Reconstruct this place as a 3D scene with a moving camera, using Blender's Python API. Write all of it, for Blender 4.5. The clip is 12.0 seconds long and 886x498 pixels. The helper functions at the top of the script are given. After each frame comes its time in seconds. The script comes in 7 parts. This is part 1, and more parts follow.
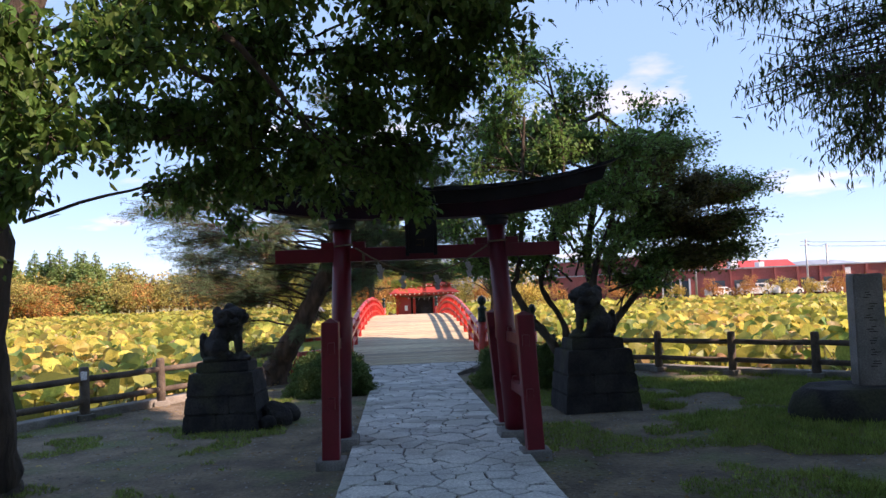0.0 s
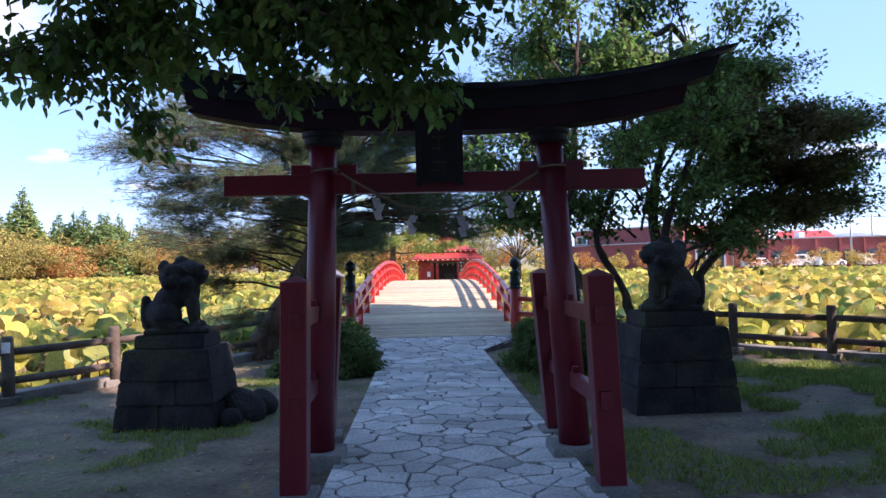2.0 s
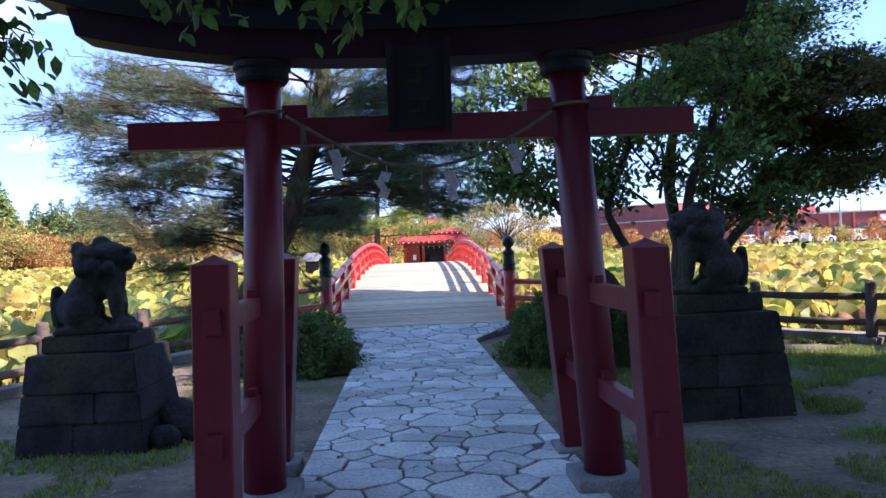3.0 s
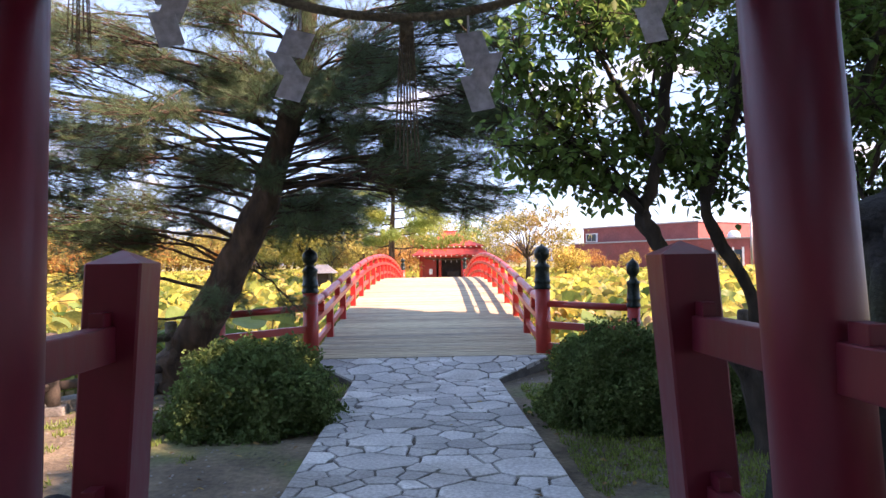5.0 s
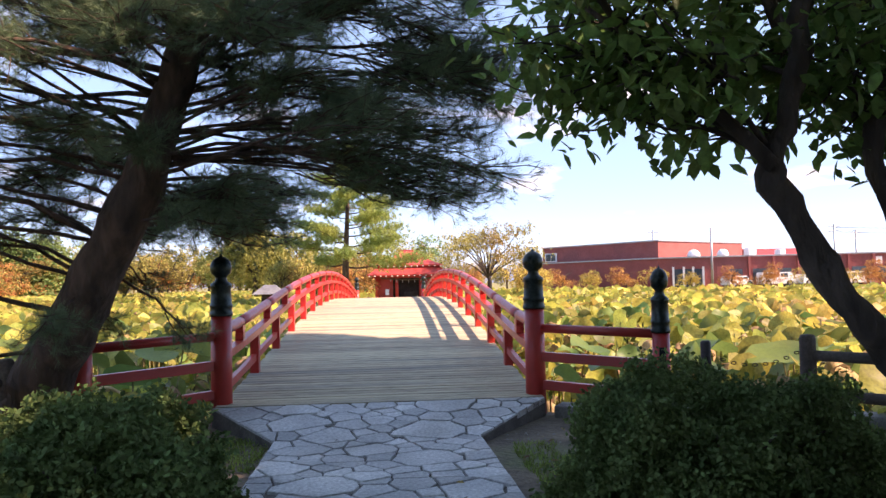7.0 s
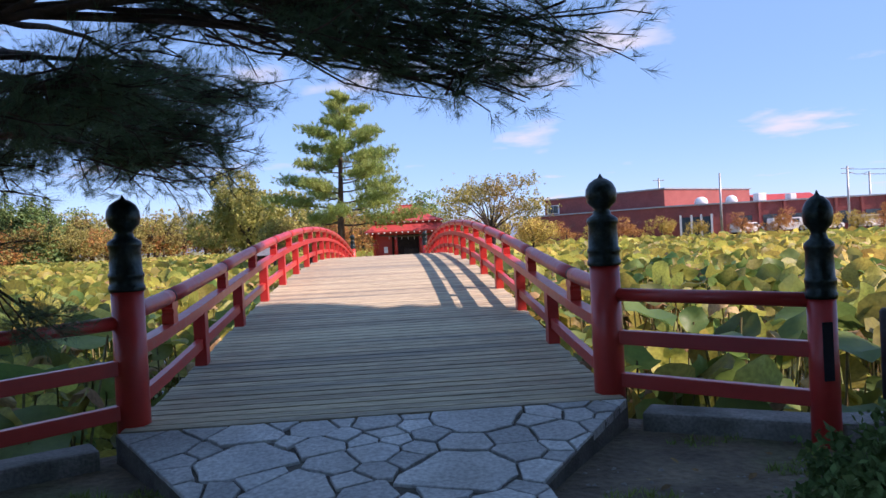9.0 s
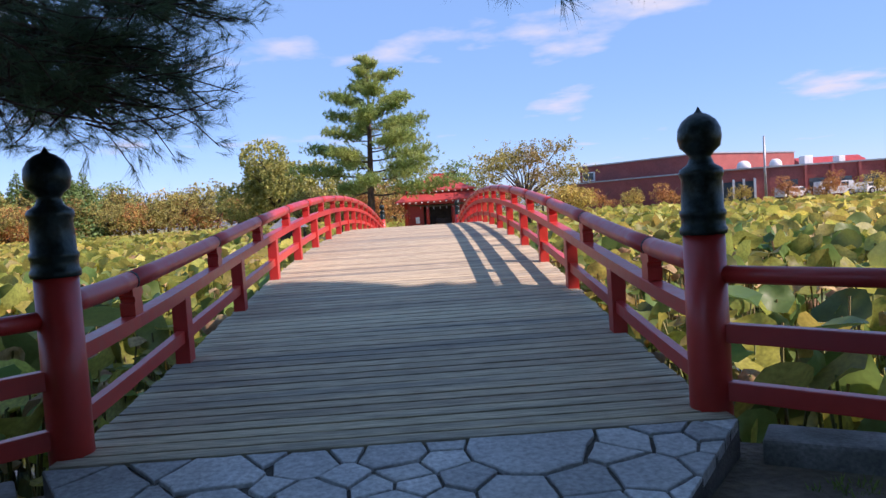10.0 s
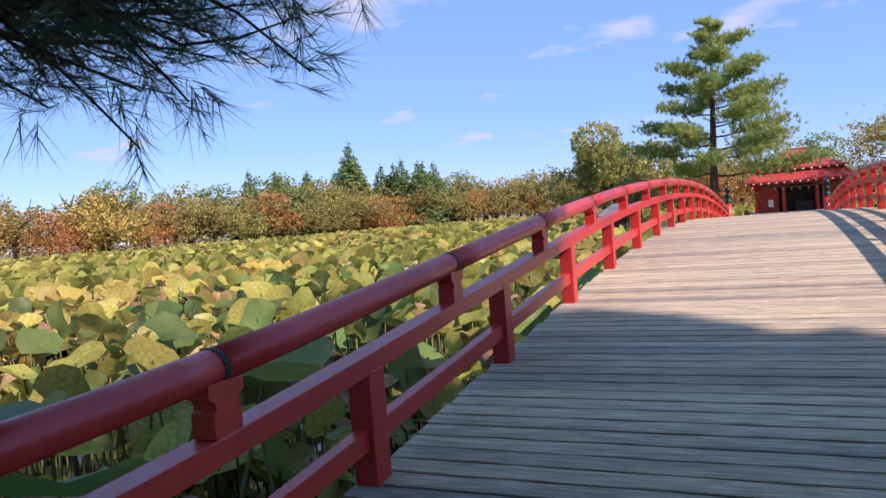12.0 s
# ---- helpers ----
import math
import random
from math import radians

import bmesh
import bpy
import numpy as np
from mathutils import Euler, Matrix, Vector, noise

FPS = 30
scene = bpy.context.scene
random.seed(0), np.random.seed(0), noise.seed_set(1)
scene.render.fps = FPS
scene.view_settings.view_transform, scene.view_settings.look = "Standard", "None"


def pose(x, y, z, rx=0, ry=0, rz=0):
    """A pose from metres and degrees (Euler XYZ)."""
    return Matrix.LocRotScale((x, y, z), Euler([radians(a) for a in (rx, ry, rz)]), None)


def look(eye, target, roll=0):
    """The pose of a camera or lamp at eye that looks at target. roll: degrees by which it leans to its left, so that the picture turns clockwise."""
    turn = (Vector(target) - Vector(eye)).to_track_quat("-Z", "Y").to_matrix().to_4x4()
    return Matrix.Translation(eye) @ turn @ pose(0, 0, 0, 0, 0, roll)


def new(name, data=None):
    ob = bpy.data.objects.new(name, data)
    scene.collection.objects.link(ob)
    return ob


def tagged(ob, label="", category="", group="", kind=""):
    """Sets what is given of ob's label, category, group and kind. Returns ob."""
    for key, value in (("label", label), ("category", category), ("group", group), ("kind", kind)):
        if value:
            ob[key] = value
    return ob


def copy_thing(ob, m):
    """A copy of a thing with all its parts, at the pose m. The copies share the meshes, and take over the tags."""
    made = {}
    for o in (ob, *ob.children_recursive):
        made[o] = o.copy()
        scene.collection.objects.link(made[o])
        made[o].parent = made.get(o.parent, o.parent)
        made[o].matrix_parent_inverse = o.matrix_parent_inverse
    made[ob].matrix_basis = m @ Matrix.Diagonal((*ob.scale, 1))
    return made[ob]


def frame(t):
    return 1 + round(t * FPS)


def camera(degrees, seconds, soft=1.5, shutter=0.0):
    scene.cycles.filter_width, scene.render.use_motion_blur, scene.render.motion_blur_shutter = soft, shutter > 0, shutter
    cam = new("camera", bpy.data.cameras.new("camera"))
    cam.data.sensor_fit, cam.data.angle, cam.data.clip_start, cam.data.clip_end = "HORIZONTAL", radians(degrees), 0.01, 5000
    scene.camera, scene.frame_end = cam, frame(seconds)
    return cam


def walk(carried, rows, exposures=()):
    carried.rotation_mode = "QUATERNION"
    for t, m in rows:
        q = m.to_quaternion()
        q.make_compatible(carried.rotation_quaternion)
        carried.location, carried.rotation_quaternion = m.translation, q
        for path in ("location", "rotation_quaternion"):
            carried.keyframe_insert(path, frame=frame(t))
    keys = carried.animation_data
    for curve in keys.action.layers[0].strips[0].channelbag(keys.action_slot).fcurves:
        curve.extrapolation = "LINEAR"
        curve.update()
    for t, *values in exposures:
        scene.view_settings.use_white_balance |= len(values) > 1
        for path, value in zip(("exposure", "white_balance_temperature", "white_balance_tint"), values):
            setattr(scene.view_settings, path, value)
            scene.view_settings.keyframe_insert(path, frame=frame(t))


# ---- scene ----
cam = camera(62.0, 12.0)
PATH = [
    (0, (-0.295, -0.343, 1.712), (-0.174, 1.65, 1.838), -2.2),
    (0.5, (-0.28, 0.302, 1.705), (-0.204, 2.295, 1.845), -1.8),
    (1, (-0.254, 1.017, 1.674), (-0.214, 3.012, 1.802), -1.4),
    (1.5, (-0.202, 1.729, 1.608), (-0.166, 3.727, 1.695), -1.2),
    (2, (-0.163, 2.46, 1.574), (-0.111, 4.459, 1.615), -1.3),
    (2.5, (-0.112, 3.191, 1.543), (-0.037, 5.19, 1.547), -1.7),
    (3, (-0.113, 3.942, 1.517), (-0.025, 5.94, 1.511), -2.3),
    (3.2, (-0.12, 4.2, 1.522), (-0.026, 6.197, 1.519), -2.6),
    (4.8, (0.064, 6.392, 1.488), (0.11, 8.391, 1.52), -1.3),
    (5, (0.03, 6.623, 1.462), (0.07, 8.622, 1.498), -1.0),
    (5.5, (0.004, 7.206, 1.468), (0.05, 9.204, 1.527), -0.8),
    (6, (-0.031, 7.884, 1.438), (0.046, 9.881, 1.514), -0.7),
    (6.5, (0.01, 8.514, 1.4), (0.133, 10.508, 1.487), -0.8),
    (7, (0.056, 9.175, 1.358), (0.214, 11.166, 1.45), -1.2),
    (7.2, (0.064, 9.417, 1.353), (0.231, 11.408, 1.445), -1.3),
    (8.8, (0.105, 11.558, 1.335), (0.272, 13.551, 1.332), -2.8),
    (9, (0.095, 11.815, 1.305), (0.253, 13.808, 1.279), -2.9),
    (9.5, (0.155, 12.467, 1.277), (0.285, 14.461, 1.205), -3.3),
    (10, (0.174, 13.154, 1.268), (0.238, 15.15, 1.166), -3.7),
    (10.5, (0.224, 13.848, 1.277), (0.14, 15.844, 1.167), -4.1),
    (11, (0.149, 14.584, 1.323), (-0.153, 16.559, 1.223), -4.4),
    (11.5, (0.063, 15.263, 1.353), (-0.486, 17.184, 1.262), -4.4),
    (12, (-0.009, 15.881, 1.364), (-0.818, 17.708, 1.283), -4.5),
]
EXPOSURES = [(0.0, 1.65, 6900, 38), (3.0, 2.05, 5750, 43), (5.0, 2.35, 7300, 46), (7.0, 1.95, 7250, 43), (9.0, 1.2, 6050, 38), (12.0, 1.05, 5850, 37)]
walk(cam, [(t, look(eye, target, roll)) for t, eye, target, roll in PATH], EXPOSURES)

# ---- world, sun ----
SUN_AZ, SUN_EL = radians(-24.0), radians(39.0)      # azimuth from +x towards +y
TO_SUN = Vector((math.cos(SUN_AZ) * math.cos(SUN_EL), math.sin(SUN_AZ) * math.cos(SUN_EL), math.sin(SUN_EL)))
world = bpy.data.worlds.new("sky")
scene.world = world
world.use_nodes = True
wn, wl = world.node_tree.nodes, world.node_tree.links
wn.clear()
w_out, w_bg, w_sky = wn.new("ShaderNodeOutputWorld"), wn.new("ShaderNodeBackground"), wn.new("ShaderNodeTexSky")
w_sky.sky_type, w_sky.sun_disc = "NISHITA", False
w_sky.sun_elevation, w_sky.sun_rotation = SUN_EL, radians(90) - SUN_AZ
w_sky.dust_density, w_sky.ozone_density, w_sky.air_density = 0.08, 3.0, 0.85
w_bg.inputs["Strength"].default_value = 0.118
# a thin veil of haze evens the dome; scattered cumulus on one level layer over the whole sky
w_co = wn.new("ShaderNodeTexCoord")
w_sep = wn.new("ShaderNodeSeparateXYZ")
w_up = wn.new("ShaderNodeMath")
w_up.operation = "ADD"
w_up.inputs[1].default_value = 0.10
w_lo = wn.new("ShaderNodeMath")
w_lo.operation = "MAXIMUM"
w_lo.inputs[1].default_value = 0.03
w_flat = wn.new("ShaderNodeVectorMath")
w_flat.operation = "DIVIDE"
w_map = wn.new("ShaderNodeMapping")
w_map.inputs["Scale"].default_value = (0.75, 0.75, 0.0)
w_map.inputs["Location"].default_value = (3.1, 1.4, 0.0)
w_noise = wn.new("ShaderNodeTexNoise")
w_noise.inputs["Scale"].default_value, w_noise.inputs["Detail"].default_value, w_noise.inputs["Roughness"].default_value = 1.5, 9.0, 0.52
w_ramp = wn.new("ShaderNodeValToRGB")
w_ramp.color_ramp.elements[0].position, w_ramp.color_ramp.elements[1].position = 0.595, 0.70
w_mix, w_veil = wn.new("ShaderNodeMix"), wn.new("ShaderNodeMix")
w_mix.data_type = w_veil.data_type = "RGBA"
w_mix.inputs[7].default_value = (2.9, 3.1, 3.05, 1.0)
w_veil.inputs[0].default_value = 0.72
w_veil.inputs[7].default_value = (1.12, 2.02, 2.75, 1.0)
w_all = wn.new("ShaderNodeCombineXYZ")
wl.new(w_co.outputs["Generated"], w_sep.inputs[0])
wl.new(w_sep.outputs["Z"], w_up.inputs[0])
wl.new(w_up.outputs["Value"], w_lo.inputs[0])
for socket in ("X", "Y", "Z"):
    wl.new(w_lo.outputs["Value"], w_all.inputs[socket])
wl.new(w_co.outputs["Generated"], w_flat.inputs[0])
wl.new(w_all.outputs["Vector"], w_flat.inputs[1])
wl.new(w_flat.outputs["Vector"], w_map.inputs["Vector"])
wl.new(w_map.outputs["Vector"], w_noise.inputs["Vector"])
wl.new(w_noise.outputs["Fac"], w_ramp.inputs["Fac"])
wl.new(w_ramp.outputs["Color"], w_mix.inputs[0])
w_hsv = wn.new("ShaderNodeHueSaturation")
w_hsv.inputs["Saturation"].default_value = 1.16
wl.new(w_sky.outputs["Color"], w_hsv.inputs["Color"])
wl.new(w_hsv.outputs["Color"], w_veil.inputs[6])
wl.new(w_veil.outputs[2], w_mix.inputs[6])
wl.new(w_mix.outputs[2], w_bg.inputs["Color"])
wl.new(w_bg.outputs["Background"], w_out.inputs["Surface"])

sun = new("sun", bpy.data.lights.new("sun", "SUN"))
sun.data.energy, sun.data.angle, sun.data.color = 3.5, radians(0.6), (1.0, 0.84, 0.62)
sun.matrix_world = look(TO_SUN * 60, (0, 0, 0))


# ---- materials ----
def mat(name, a, b, scale=3.0, rough=0.7, bump=0.3, bscale=45.0, metal=0.0, island=0.0, rand=0.0,
        thin=0.0, stretch=(1, 1, 1), third=None, spec=0.4, dist=0.01, coat=0.0, grain=0.28):
    """A surface of two colours mixed by a broad noise, with a fine grain, relief and, for pieces, a tone of its own each."""
    m = bpy.data.materials.new(name)
    m.use_nodes = True
    n, l = m.node_tree.nodes, m.node_tree.links
    n.clear()
    out, bsdf = n.new("ShaderNodeOutputMaterial"), n.new("ShaderNodeBsdfPrincipled")
    geo, mp = n.new("ShaderNodeNewGeometry"), n.new("ShaderNodeMapping")
    mp.inputs["Scale"].default_value = stretch
    l.new(geo.outputs["Position"], mp.inputs["Vector"])
    big, fine = n.new("ShaderNodeTexNoise"), n.new("ShaderNodeTexNoise")
    big.inputs["Scale"].default_value, big.inputs["Detail"].default_value = scale, 5.0
    fine.inputs["Scale"].default_value, fine.inputs["Detail"].default_value = bscale, 6.0
    l.new(mp.outputs["Vector"], big.inputs["Vector"])
    l.new(mp.outputs["Vector"], fine.inputs["Vector"])
    ramp = n.new("ShaderNodeValToRGB")
    ramp.color_ramp.elements[0].position, ramp.color_ramp.elements[1].position = 0.36, 0.66
    ramp.color_ramp.elements[0].color, ramp.color_ramp.elements[1].color = (*a, 1), (*b, 1)
    l.new(big.outputs["Fac"], ramp.inputs["Fac"])
    colour = ramp.outputs["Color"]
    if third:
        r3, mx = n.new("ShaderNodeValToRGB"), n.new("ShaderNodeMix")
        r3.color_ramp.elements[0].position, r3.color_ramp.elements[1].position = 0.52, 0.64
        n3 = n.new("ShaderNodeTexNoise")
        n3.inputs["Scale"].default_value, n3.inputs["Detail"].default_value = scale * 0.37, 7.0
        l.new(mp.outputs["Vector"], n3.inputs["Vector"])
        l.new(n3.outputs["Fac"], r3.inputs["Fac"])
        mx.data_type = "RGBA"
        l.new(r3.outputs["Color"], mx.inputs[0])
        l.new(colour, mx.inputs[6])
        mx.inputs[7].default_value = (*third, 1)
        colour = mx.outputs[2]
    value = n.new("ShaderNodeMapRange")
    value.inputs["To Min"].default_value, value.inputs["To Max"].default_value = 1 - grain, 1 + grain
    value.inputs["From Min"].default_value, value.inputs["From Max"].default_value = 0.3, 0.7
    l.new(fine.outputs["Fac"], value.inputs["Value"])
    hsv = n.new("ShaderNodeHueSaturation")
    l.new(colour, hsv.inputs["Color"])
    l.new(value.outputs["Result"], hsv.inputs["Value"])
    colour = hsv.outputs["Color"]
    for amount, node, socket in ((island, geo, "Random Per Island"), (rand, None, "Random")):
        if amount:
            node = node or n.new("ShaderNodeObjectInfo")
            v, h, hs = n.new("ShaderNodeMapRange"), n.new("ShaderNodeMapRange"), n.new("ShaderNodeHueSaturation")
            v.inputs["To Min"].default_value, v.inputs["To Max"].default_value = 1 - amount, 1 + amount
            h.inputs["To Min"].default_value, h.inputs["To Max"].default_value = 0.5 - 0.04 * amount, 0.5 + 0.04 * amount
            l.new(node.outputs[socket], v.inputs["Value"])
            l.new(node.outputs[socket], h.inputs["Value"])
            l.new(v.outputs["Result"], hs.inputs["Value"])
            l.new(h.outputs["Result"], hs.inputs["Hue"])
            l.new(colour, hs.inputs["Color"])
            colour = hs.outputs["Color"]
    l.new(colour, bsdf.inputs["Base Color"])
    rr = n.new("ShaderNodeMapRange")
    rr.inputs["To Min"].default_value, rr.inputs["To Max"].default_value = max(0.05, rough - 0.12), min(1, rough + 0.12)
    l.new(fine.outputs["Fac"], rr.inputs["Value"])
    l.new(rr.outputs["Result"], bsdf.inputs["Roughness"])
    bsdf.inputs["Metallic"].default_value = metal
    bsdf.inputs["Specular IOR Level"].default_value = spec
    bsdf.inputs["Coat Weight"].default_value = coat
    if bump:
        bp = n.new("ShaderNodeBump")
        bp.inputs["Strength"].default_value, bp.inputs["Distance"].default_value = bump, dist
        l.new(fine.outputs["Fac"], bp.inputs["Height"])
        l.new(bp.outputs["Normal"], bsdf.inputs["Normal"])
    if thin:
        tr, ms = n.new("ShaderNodeBsdfTranslucent"), n.new("ShaderNodeMixShader")
        l.new(colour, tr.inputs["Color"])
        ms.inputs["Fac"].default_value = thin
        l.new(bsdf.outputs["BSDF"], ms.inputs[1])
        l.new(tr.outputs["BSDF"], ms.inputs[2])
        l.new(ms.outputs["Shader"], out.inputs["Surface"])
    else:
        l.new(bsdf.outputs["BSDF"], out.inputs["Surface"])
    return m


def glass(name, tint=(0.05, 0.07, 0.09)):
    m = bpy.data.materials.new(name)
    m.use_nodes = True
    b = m.node_tree.nodes["Principled BSDF"]
    b.inputs["Base Color"].default_value, b.inputs["Roughness"].default_value = (*tint, 1), 0.06
    b.inputs["Specular IOR Level"].default_value = 0.8
    return m


